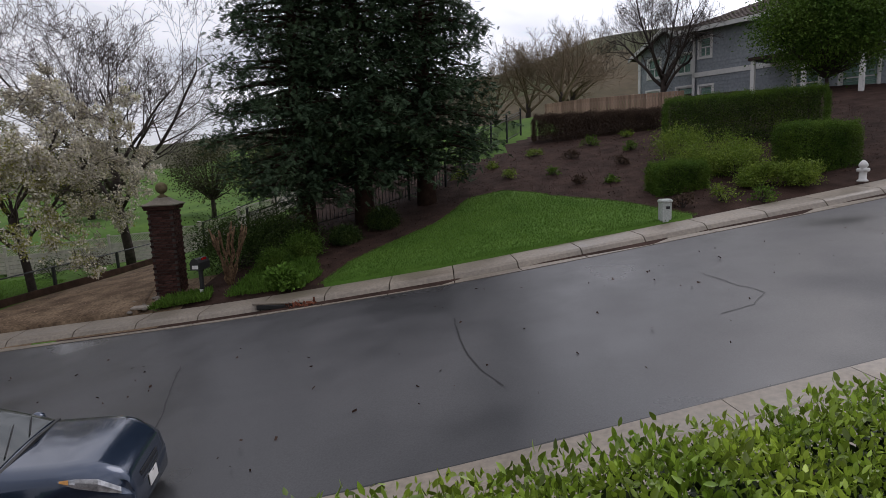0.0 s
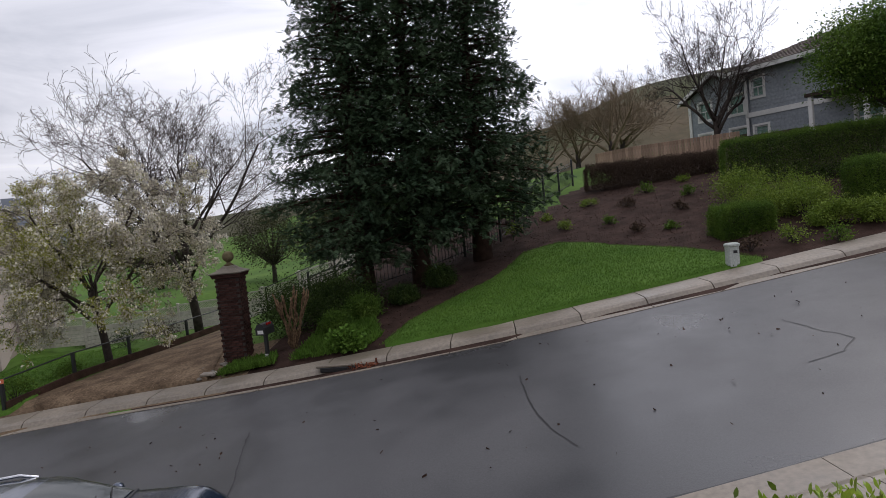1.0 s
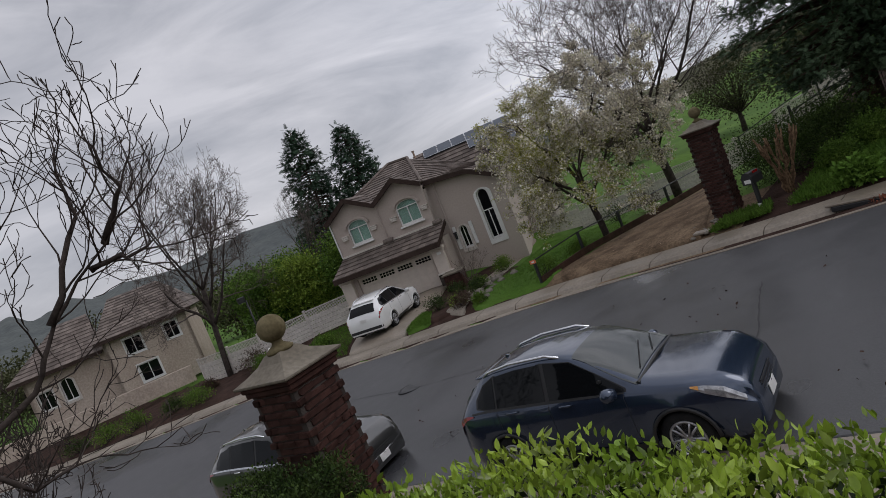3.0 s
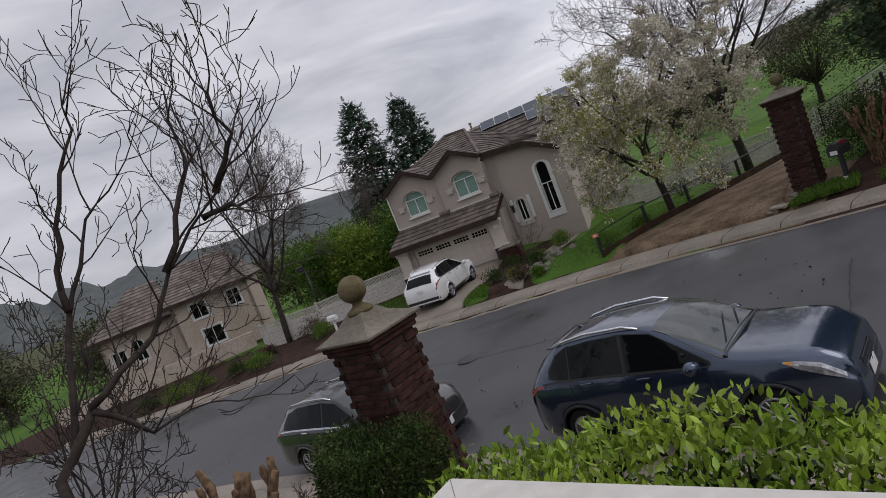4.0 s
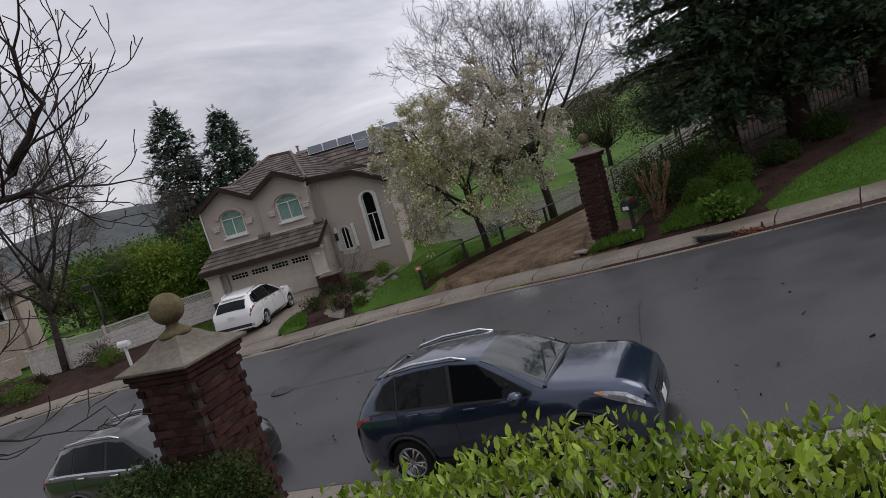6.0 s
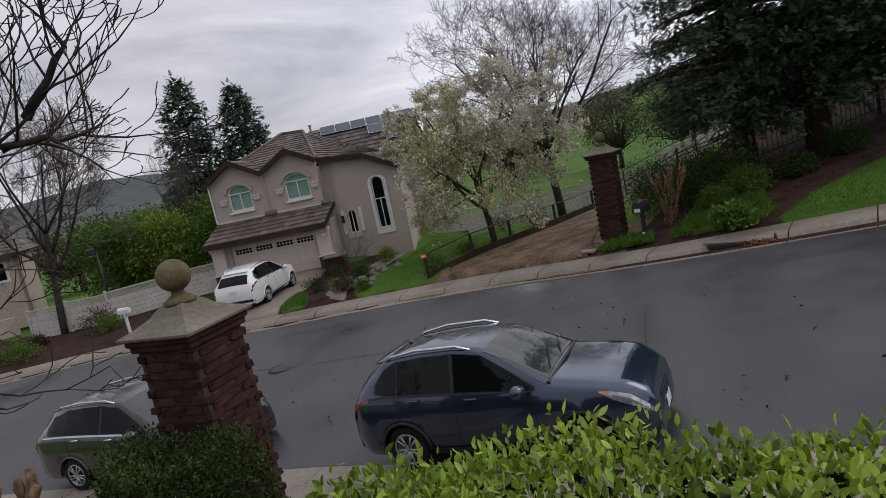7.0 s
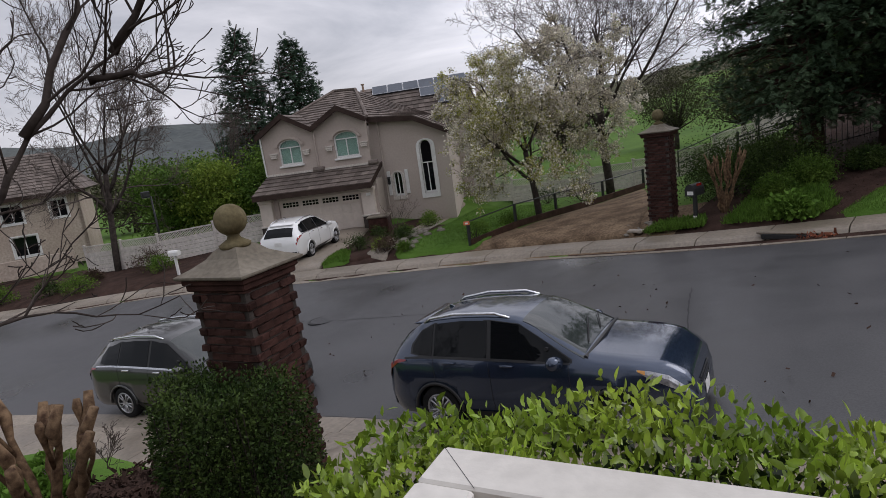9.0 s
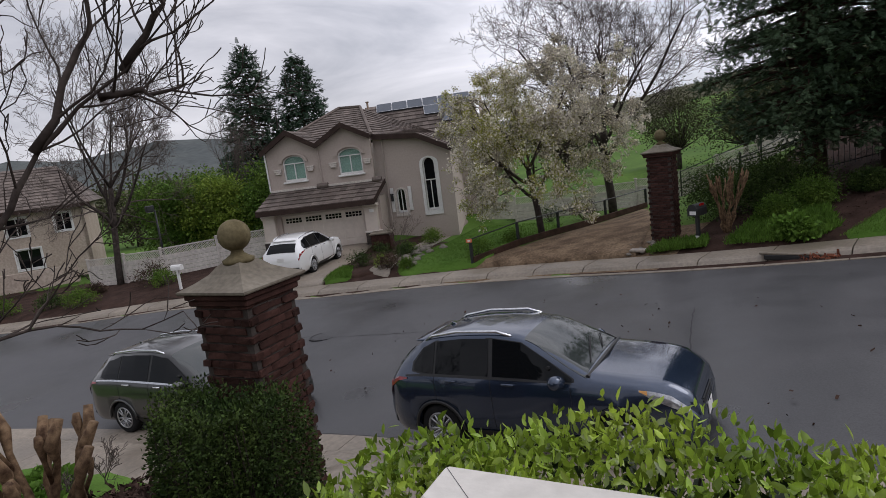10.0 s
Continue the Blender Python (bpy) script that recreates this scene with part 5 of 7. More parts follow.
M_SCREEN = glass_mat("windscreen", (0.035, 0.042, 0.040), 0.05, 0.93, 0.75)
blue = suv("suv_car", "blue-grey metallic SUV parked by the kerb", M_BLUE, pose(-8.35, 5.22, 0.11, -1.0, -4.6, 13.4) @ Matrix.Diagonal((0.826, 0.84, 0.85, 1)))
grey = suv("suv_car", "dark grey SUV with chrome trim parked by the kerb", M_GREYCAR, pose(-15.15, 3.62, float(h_road(-15.1, 3.6)), 0, -2.6, 19.0) @ Matrix.Scale(0.87, 4), length=4.92, wheelbase=2.82, width=1.96, height=1.71, front=0.95, spokes=10, style=1)
white = suv("suv_car", "white SUV parked nose-in on the driveway", M_WHITECAR, pose(-24.15, 12.35, gz(-24.1, 12.4) + 0.04, 0, 0, 122.0) @ Matrix.Scale(0.95, 4), length=4.74, wheelbase=2.75, width=1.90, height=1.66, style=2)


# ---- brick pillars ----
def brick_mesh(seed, l, w, h):
    rng = np.random.default_rng(seed)
    s = Shape().box((0, 0, 0), (l, w, h), bevel=0.008)
    s.v = [tuple(np.array(v) + rng.normal(size=3) * np.array([0.004, 0.004, 0.003])) for v in s.v]
    me = as_mesh("brick", s.v, s.f)
    me.materials.append(M_BRICK)
    return me


BRICKS = [brick_mesh(k, 0.195, 0.09, 0.062) for k in range(6)]


def brick_pillar(base, top, turn, label, size=0.62, seed=1, cap=0.76, ball=0.135):
    rng = np.random.default_rng(seed)
    t = thing("brick_pillar", label, "pillar", "gate pillars", m=pose(base[0], base[1], base[2], 0, 0, turn))
    h = top - base[2]
    core = part("core", Shape().box((0, 0, h / 2 - 0.1), (size - 0.05, size - 0.05, h + 0.2)), M_MORTAR, t)
    n = int(h / 0.072)
    for c in range(n):
        z = 0.04 + c * h / n
        for side in range(4):
            for k in range(3):
                off = ((-1 + k) * 0.205 + (0.045 if (c + side) % 2 else -0.045)) * (size - 0.06) / 0.66
                out = size / 2 - 0.045 + max(-0.007, rng.normal() * 0.0045) - 0.012
                part("brick", BRICKS[int(rng.integers(6))], M_BRICK, core, m=pose(0, 0, 0, 0, 0, 90 * side) @ pose(off, -out, z, rng.normal() * 1.2, rng.normal() * 1.0, rng.normal() * 1.6))
    a = cap / 2
    cp = Shape()
    prof = [(a - 0.03, -0.012), (a - 0.006, -0.004), (a, 0.006), (a, 0.022), (a * 0.72, 0.07), (a * 0.48, 0.125), (a * 0.34, 0.185), (0.10, 0.205)]
    for r, z in prof:
        cp.v += [(-r, -r, h + z), (r, -r, h + z), (r, r, h + z), (-r, r, h + z)]
    for i in range(len(prof) - 1):
        for j in range(4):
            q, s = i * 4 + j, i * 4 + (j + 1) % 4
            cp.f.append((q, s, s + 4, q + 4))
    cp.f += [(3, 2, 1, 0), tuple((len(prof) - 1) * 4 + j for j in range(4))]
    part("cap_moulding", Shape().box((0, 0, h - 0.035), (cap - 0.07, cap - 0.07, 0.05), bevel=0.01).box((0, 0, h - 0.085), (cap - 0.11, cap - 0.11, 0.06), bevel=0.01), M_BRICK, t, "dark moss-stained moulding")
    part("cap", cp, M_CAPC, t, "weathered flared concrete cap")
    fin = part("finial", Shape().lathe((0, 0, h + 0.19), [(0.13, 0.0), (0.135, 0.03), (0.10, 0.05), (0.06, 0.075), (0.05, 0.10), (0.06, 0.115)], 24), M_MOSS, t, "mossy moulded neck", smooth=True)
    part("ball", Shape().lathe((0, 0, h + 0.29 + ball), [(ball * math.sin(math.pi * i / 14) + 0.002, -ball * math.cos(math.pi * i / 14)) for i in range(15)], 28), M_MOSS, fin, "lichened concrete ball", smooth=True)
    return t


brick_pillar((-7.95, 2.17, gz(-7.95, 2.17) - 0.05), 2.86, 18.0, "dark red brick pillar with concrete cap and ball beside a clipped bush", seed=2)
brick_pillar((-10.15, 15.55, gz(-10.15, 15.55) - 0.05), 2.95, 8.0, "brown brick pillar with concrete cap and ball by the dirt path", seed=3, size=0.66, cap=0.86, ball=0.15)

# ---- near side: porch rail, hedge, bush ----
RAIL = pose(-3.87, 0.49, 3.24, 0, 0, 17.3)
rail = thing("porch_railing", "white painted porch railing with a flat cap", "railing", m=RAIL)
part("cap_rail", Shape().box((0.8, -0.05, -0.02), (1.6, 0.105, 0.04), bevel=0.005), M_RAIL, rail)
part("cap_rail", Shape().box((0.052, -1.30, -0.02), (0.105, 2.39, 0.04), bevel=0.005), M_RAIL, rail)
part("apron", Shape().box((0.8, -0.05, -0.085), (1.54, 0.06, 0.09), bevel=0.004).box((0.052, -1.30, -0.085), (0.06, 2.39, 0.09), bevel=0.004), M_RAIL, rail)
part("mitre_seam", Shape().tube([(0.002, -0.002, 0.0005), (0.103, -0.103, 0.0005)], [0.0005, 0.0005], 4), M_CRACK_HOLLOW, rail, "thin dark mitre seam in the cap")
part("infill", Shape().box((0.8, -0.045, -0.60), (1.5, 0.10, 0.94)), M_STUCCO2, rail, "cream stucco parapet below the cap")
part("infill", Shape().box((0.052, -1.33, -0.60), (0.10, 2.36, 0.94)), M_STUCCO2, rail, "cream stucco parapet below the cap")
porch = solid("porch_floor", Shape().box((4.0, -2.3, -1.15), (8.0, 4.8, 0.16)).box((4.0, -2.3, -2.0), (7.8, 4.6, 1.55)), M_CONC, "plain concrete porch floor", "floor", kind="structure", m=RAIL)
# unseen wall added behind the camera to cut sky light from there
solid("unseen_back_wall", Shape().box((4.0, -4.8, 0.9), (9.0, 0.25, 5.4)), M_STUCCO2, "plain cream stucco wall added unseen behind the porch", "wall", kind="structure", m=RAIL)

hedge("laurel_hedge", [(-4.62, 0.55), (-4.66, 0.95), (-4.15, 1.42), (-3.4, 1.63), (-2.2, 2.03), (-0.7, 2.60), (1.6, 3.34), (1.9, 2.4), (-0.5, 1.7), (-2.6, 1.02), (-3.75, 0.66)], 2.85, 5, M_LAUREL, M_LAUREL_SHADED, "bright green broad-leaved hedge along the porch", 0.042, 72000, 1.75, big=True, uneven=0.032)
bush = hedge("clipped_bush", [(-8.05, 1.32), (-8.05, 1.7), (-7.65, 1.76), (-7.35, 2.0), (-7.0, 2.05), (-6.85, 1.65), (-7.1, 1.16), (-7.6, 1.06)], 2.12, 6, M_YEW, M_YEW, "dark green clipped rounded bush against a pillar", 0.032, 24000, 0.5, category="bush", uneven=0.035, round_=0.2)

# walk from the pavement towards the porch
patch("front_walk", [(-9.4, 3.0), (-8.9, 4.0), (-7.3, 3.9), (-6.9, 2.9), (-7.3, 1.6), (-8.6, 1.8)], M_CONC, 0.03, "damp concrete front walk", "path", wob=0)
NLAWN = [(-17.5, -0.4), (-15.6, 0.55), (-13.0, 1.35), (-11.9, 1.3), (-12.2, 0.0), (-14.0, -1.5)]
blades("grass", NLAWN, 12000, 15, 0.09, "grass blades of the near lawn")
chips("bark_chips", [(-11.9, 2.2), (-8.5, 2.9), (-8.3, 0.5), (-12.0, 0.2)], 3000, 16, 0.07, "bark mulch below the bush", M_CHIP)

# ---- trees ----
TALL = dict(levels=6, seg=[5, 6, 6, 5, 4, 3], bend=[0.04, 0.12, 0.15, 0.17, 0.2, 0.22], lift=[0.05, 0.03, 0.04, 0.04, 0.03, 0.02], taper=[0.3, 0.6, 0.7, 0.75, 0.8, 0.8], sides=[9, 7, 5, 4, 3, 3], kids=[9, 7, 6, 5, 4], start=[0.4, 0.2, 0.2, 0.15, 0.1], angle=[40, 36, 36, 38, 40], ratio=[1.5, 0.62, 0.58, 0.55, 0.55], thin=[0.55, 0.5, 0.5, 0.55, 0.6])
bare_tree(g3(-16.7, 24.8), 2.9, 0.15, 61, "tall bare tree with fine upright twigs", M_TWIG_RED, TALL, size=(11.0, 6.0))
BLOOM = dict(TALL, levels=5, kids=[8, 7, 6, 5], ratio=[1.55, 0.62, 0.55, 0.5], lift=[0.05, 0.03, -0.05, -0.13, -0.2], angle=[44, 42, 44, 46], seg=[5, 6, 6, 4, 3], sides=[9, 7, 5, 3, 3])
t, tips = bare_tree(g3(-16.4, 18.6), 1.75, 0.11, 62, "blossoming pear tree with drooping pale flowers", M_TWIG, BLOOM, name="blossom_tree", size=(6.9, 3.7))
rng = np.random.default_rng(7)
tp = np.array([p for p, d in tips])
tp = tp[rng.uniform(size=len(tp)) < 0.55]
pos, o = leaf_cloud(rng, tp, max(3, 105000 // len(tp)), 0.075)
sel = rng.uniform(size=len(pos)) < np.clip(0.68 + 0.25 * np.sin(pos[:, 0] * 1.3 + pos[:, 2]) + 0.08 * pos[:, 1], 0.25, 0.9)
part("blossom", leaves("blossom", pos[sel], turns(rng, sel.sum()), rng.uniform(0.6, 1.3, sel.sum()) * 0.10, M_BLOSSOM), M_BLOSSOM, t, "clusters of pale blossom")
part("new_leaves", leaves("new_leaves", pos[~sel], turns(rng, (~sel).sum()), rng.uniform(0.6, 1.3, (~sel).sum()) * 0.06, M_BUDLEAF), M_BUDLEAF, t, "yellow-green young leaves")
bare_tree(g3(-36.1, 9.4), 2.6, 0.12, 63, "bare street tree beside the pale fence", M_TWIG, dict(TALL, ratio=[1.3, 0.62, 0.56, 0.55, 0.55]), size=(13.4, 4.4))
bare_tree(g3(-41.0, 19.0), 2.6, 0.12, 66, "bare tree behind the green shrubs", M_TWIG, dict(BARE, ratio=[1.5, 0.6, 0.5, 0.5]), size=(9.6, 2.3))
bare_tree(g3(9.5, 37.0), 1.0, 0.15, 64, "dark bare tree before the grey house", M_BARK, dict(TALL, start=[0.35, 0.15, 0.2, 0.15, 0.1], ratio=[3.2, 0.6, 0.55, 0.55, 0.55], angle=[48, 36, 36, 38, 40]), size=(8.4, 4.6))
for k, (x, y) in enumerate(((3.0, 52.0), (5.5, 50.0), (0.5, 56.0), (7.0, 54.0))):
    bare_tree(g3(x, y), 0.8, 0.12, 110 + k, "brown leafless thicket on the hillside", M_THICKET, dict(BARE, kids=[8, 8, 8, 6], ratio=[2.6, 0.6, 0.55, 0.5], angle=[50, 40, 40, 40], start=[0.2, 0.2, 0.2, 0.15]), group="hillside thicket", name="leafless_shrub", size=(7.0, 4.4))
NEARTREE = dict(TALL, levels=5, seg=[5, 7, 6, 5, 4], kids=[5, 6, 6, 5], ratio=[1.55, 0.55, 0.5, 0.5], angle=[38, 40, 42, 46], bend=[0.06, 0.12, 0.16, 0.2, 0.2], thin=[0.62, 0.45, 0.45, 0.5], sides=[10, 8, 6, 5, 4], lift=[0.02, 0.04, 0.05, 0.05, 0.03])


def limbed_tree(limbs, r0, seed, label, spec):
    """A bare tree whose main limbs follow given lines; the first line is the trunk."""
    rng = np.random.default_rng(seed)
    base = Vector(limbs[0][0])
    sh, tips = [Shape(), Shape(), Shape()], []
    for k, line in enumerate(limbs):
        pts = []
        for a, b in zip(line, line[1:]):
            a, b = Vector(a) - base, Vector(b) - base
            pts += [a.lerp(b, i / 4) + Vector(rng.normal(size=3)) * 0.01 for i in range(4)]
        pts.append(Vector(line[-1]) - base)
        r = r0 if k == 0 else r0 * 0.62
        n = len(pts) - 1
        rad = [r * (1 - (0.3 if k == 0 else 0.93) * i / n) * (1.1 if i % 3 == 0 else 0.96) for i in range(n + 1)]
        sh[0 if k == 0 else 1].tube(pts, rad, 9)
        if k:
            for q in range(7):
                i = int(n * (0.15 + 0.85 * q / 7))
                d = (pts[min(i + 1, n)] - pts[max(i - 1, 0)]).normalized()
                ax = d.orthogonal().normalized()
                ax.rotate(Matrix.Rotation(q * 2.4 + rng.uniform(-0.5, 0.5), 3, d))
                kd = d * 0.6 + ax * 0.8 + Vector((0, 0, 0.25))
                grow(rng, sh, tips, pts[i], kd, rng.uniform(0.28, 0.6), max(0.005, rad[i] * 0.42), 2, spec)
    t = thing("bare_tree", label, "tree", m=pose(*base))
    part("trunk", sh[0], M_BARK, t, smooth=True)
    part("limb_frame", sh[1], M_BARK, t, smooth=True)
    part("twig_crown", sh[2], M_BARK, t, "bare budding twigs", smooth=True)


limbed_tree([
    [g3(-5.93, -0.34), (-5.93, -0.30, 3.28), (-5.92, -0.09, 3.50)],
    [(-5.92, -0.09, 3.50), (-5.86, 0.26, 3.71), (-5.83, 0.43, 3.96), (-5.71, 0.75, 4.26), (-5.43, 1.11, 4.64)],
    [(-5.83, 0.43, 3.96), (-5.83, 0.70, 4.45), (-5.76, 0.73, 4.84)],
    [(-5.71, 0.75, 4.26), (-5.54, 0.88, 4.47), (-5.47, 0.78, 4.82)],
    [(-5.76, 0.66, 4.17), (-5.62, 0.81, 4.15), (-5.51, 0.95, 4.19)],
    [(-5.94, -0.24, 3.35), (-6.11, -0.02, 3.95), (-6.09, 0.21, 4.35), (-6.04, 0.36, 4.49)],
    [(-6.11, -0.02, 3.95), (-6.18, 0.08, 4.39), (-6.14, 0.33, 4.83), (-6.05, 0.34, 5.07)],
    [(-5.92, -0.09, 3.50), (-5.92, 0.11, 3.27), (-5.87, 0.45, 3.31)],
], 0.029, 67, "bare knobbly tree with spreading limbs beside the porch", dict(NEARTREE, kids=[4, 5, 5, 2], lift=[0.02, 0.04, 0.10, 0.10, 0.06], tip=0.0022))
bare_tree(g3(-11.2, -0.6), 1.2, 0.05, 68, "slender bare tree on the near lawn", M_BARK, dict(NEARTREE, ratio=[1.5, 0.55, 0.5, 0.5]), name="bare_tree", size=(4.6, 1.6))
for k, (x, y, rr, ch) in enumerate(((-40.5, 14.5, 2.5, 2.9), (-44.5, 18.5, 2.8, 3.3), (-38.5, 16.5, 2.2, 2.6), (-36.0, 19.0, 2.4, 3.0))):
    crown_tree(g3(x, y), 1.0, 0.1, 70 + k, "dense green garden tree", (M_OLIVE, M_BOX, M_YELLOW, M_OLIVE)[k], rr, ch, 15000, 0.19, squash=0.95, group="green trees beside the house", clumps=90)
for k, (x, y, rr) in enumerate(((-13.5, 40.0, 3.0), (-17.5, 46.0, 3.2), (-24.0, 50.0, 3.6), (-9.0, 52.0, 3.0))):
    crown_tree(g3(x, y), 1.6, 0.2, 75 + k, "olive-brown rounded tree on the field", M_DULL, rr, rr + 0.5, 9000, 0.17, group="field trees")
crown_tree(g3(11.0, 23.2), 1.9, 0.075, 87, "leafy evergreen tree at the top of the bank", M_OLIVE, 2.3, 3.9, 60000, 0.10, clumps=190)
for k, (x, y) in enumerate(((-70, 22), (-66, 34), (-78, 10), (-74, 2), (-60, 44), (-50, 50), (-84, -8), (-40, 58), (-95, 20))):
    crown_tree(g3(x, y), 2.0, 0.3, 150 + k, "far dark green tree below the hills", M_DULL, 5.0, 4.2, 5000, 0.35, group="far trees")
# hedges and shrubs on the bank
# box hedges: the darker bush leaf within paints their inner shade
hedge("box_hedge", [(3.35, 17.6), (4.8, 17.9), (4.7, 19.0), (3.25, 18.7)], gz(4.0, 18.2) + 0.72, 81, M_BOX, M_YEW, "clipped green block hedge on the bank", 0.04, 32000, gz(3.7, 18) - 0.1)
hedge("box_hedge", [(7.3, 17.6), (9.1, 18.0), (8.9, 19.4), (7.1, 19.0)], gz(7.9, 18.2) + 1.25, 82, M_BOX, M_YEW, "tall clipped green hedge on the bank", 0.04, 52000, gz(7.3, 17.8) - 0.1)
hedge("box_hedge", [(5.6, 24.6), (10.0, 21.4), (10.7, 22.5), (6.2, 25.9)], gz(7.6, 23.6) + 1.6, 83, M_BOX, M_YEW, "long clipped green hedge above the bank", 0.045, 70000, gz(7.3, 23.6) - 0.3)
hedge("brown_hedge", [(0.9, 28.0), (6.5, 27.0), (6.6, 28.1), (1.0, 29.2)], gz(4, 28) + 0.9, 84, M_BROWNLEAF, M_BROWNLEAF, "bare brown clipped hedge below the wooden fence", 0.05, 40000, gz(4, 28) - 0.2)
for k, (x, y, w, h) in enumerate(((5.0, 19.6, 1.6, 1.1), (5.9, 18.6, 1.5, 1.0), (5.2, 21.4, 1.8, 1.3), (6.4, 20.2, 1.6, 1.1), (6.8, 16.9, 0.9, 0.7), (6.0, 17.3, 1.0, 0.7))):
    shrub(g3(x, y), (w, w, h), 90 + k, M_YELLOW, "loose yellow-green shrub on the bank", n=5600, leaf=0.062, group="yellow-green shrubs")
for k, (x, y, w) in enumerate(((-0.6, 22.5, 0.6), (0.9, 22.0, 0.5), (1.9, 24.0, 0.6), (0.6, 25.2, 0.6), (2.9, 25.6, 0.7), (3.4, 22.2, 0.5), (-1.2, 24.2, 0.5), (4.2, 24.0, 0.6), (1.6, 20.6, 0.5), (4.6, 26.3, 0.5), (2.6, 20.2, 0.4), (3.5, 16.3, 0.7), (4.6, 16.4, 0.8), (5.4, 15.9, 0.7), (-3.6, 22.4, 0.6), (-2.4, 23.2, 0.7))):
    shrub(g3(x, y), (w, w, w * 0.6), 130 + k, (M_YELLOW, M_BOX, M_BROWNLEAF)[k % 3], "small low plant in the mulch", n=420, leaf=0.07, group="bank plants", clumps=8)
for k, (x, y, w, m) in enumerate(((-9.0, 17.2, 2.2, M_YEW), (-7.9, 17.9, 2.0, M_YEW), (-7.0, 17.2, 0.9, M_OLIVE), (-5.9, 17.9, 0.7, M_YEW), (-4.9, 19.0, 0.8, M_YEW), (-7.6, 16.4, 0.7, M_OLIVE))):
    shrub(g3(x, y), (w, w, w * 0.75), 160 + k, m, "dark green shrub below the redwoods", n=16000, leaf=0.055, group="shrubs below the redwoods", clumps=60)
shrub(g3(-6.75, 14.75), (0.85, 0.85, 0.5), 168, M_BLADE, "rounded bright green grass clump", n=1800, leaf=0.12)
YARD_PLANTS = ((-21.6, 13.7, 0.9, M_YEW), (-19.4, 13.3, 0.8, M_BROWNLEAF), (-20.6, 15.2, 0.8, M_YEW), (-25.2, 20.7, 1.0, M_YELLOW), (-27.2, 22.6, 0.9, M_YEW), (-21.3, 16.0, 0.7, M_BOX), (-16.3, 14.7, 0.9, M_BOX), (-24.1, 27.0, 1.1, M_YEW), (-17.0, 17.4, 0.7, M_BOX), (-17.2, 23.0, 1.2, M_BROWNLEAF), (-19.3, 23.5, 1.2, M_YEW), (-22.6, 18.6, 0.9, M_BOX), (-23.6, 19.8, 0.8, M_YELLOW), (-20.1, 13.6, 0.6, M_YELLOW), (-23.2, 16.2, 0.8, M_YEW), (-18.6, 13.4, 0.5, M_BOX))
for k, (x, y, w, m) in enumerate(YARD_PLANTS):
    shrub(g3(x, y), (w, w, w * 0.8), 180 + k, m, "rounded garden shrub in the front yard", n=1300, leaf=0.06, group="front yard shrubs", clumps=14)
for k, (x, y, w, m) in enumerate(((-31.6, 9.9, 1.1, M_BOX), (-32.9, 9.9, 1.5, M_BROWNLEAF), (-33.4, 6.9, 1.2, M_BOX), (-34.8, 6.0, 1.1, M_YEW), (-36.8, 4.4, 1.3, M_BOX), (-38.4, 3.3, 1.3, M_BOX), (-40.2, 2.0, 1.2, M_YEW), (-35.0, 8.0, 0.8, M_BROWNLEAF), (-27.9, 11.6, 0.8, M_BOX))):
    shrub(g3(x, y), (w, w, w * 0.75), 210 + k, m, "green shrub along the far kerb", n=1500, leaf=0.08, group="kerb shrubs", clumps=16)


def stone(x, y, s, k):
    rng = np.random.default_rng(k)
    n = 7
    sh = Shape()
    for i in range(n + 1):
        a = math.pi * i / n
        for j in range(10):
            w = 2 * math.pi * j / 10
            r = s * (1 + rng.normal() * 0.1)
            sh.v.append((r * math.sin(a) * math.cos(w), r * 0.8 * math.sin(a) * math.sin(w), -r * 0.55 * math.cos(a) + s * 0.3))
    for i in range(n):
        for j in range(10):
            q, p = i * 10 + j, i * 10 + (j + 1) % 10
            sh.f.append((q, p, p + 10, q + 10))
    return solid("garden_stone", sh, M_STONE, "rough grey-brown garden stone", "stone", "yard stones", smooth=True, m=pose(x, y, gz(x, y)))


rng = np.random.default_rng(12)
for k in range(26):
    f = k / 25
    x, y = -19.4 - 2.6 * f + rng.normal() * 0.25, 13.2 + 4.6 * f + rng.normal() * 0.2
    stone(x + (0.9 if k % 3 == 0 else 0), y, rng.uniform(0.10, 0.24), 300 + k)
for k in range(9):
    stone(-10.6 + rng.normal() * 0.3, 15.0 + rng.normal() * 0.3, rng.uniform(0.05, 0.1), 340 + k)

# twiggy bare shrubs
TWIGGY = dict(BARE, levels=4, kids=[7, 5, 4], seg=[2, 4, 4, 3], ratio=[2.8, 0.5, 0.45], start=[0.2, 0.2, 0.2], angle=[34, 34, 38], sides=[5, 4, 3, 3])
for k, (x, y, h, r) in enumerate(((-22.9, 16.9, 0.42, 0.03), (-12.4, 1.75, 0.17, 0.012), (-11.9, 1.2, 0.15, 0.012), (-25.6, 21.4, 0.3, 0.02))):
    bare_tree(g3(x, y), h, r, 230 + k, "small leafless twiggy shrub", M_TWIG, TWIGGY, name="leafless_shrub", group="leafless shrubs")
for k, (x, y) in enumerate(((-12.9, 1.2), (-11.6, 0.8), (-12.2, 1.0))):
    shrub(g3(x, y), (0.6, 0.6, 0.28), 236 + k, M_BLADE, "low tuft of bright grass", n=700, leaf=0.13, group="grass tufts", clumps=9)


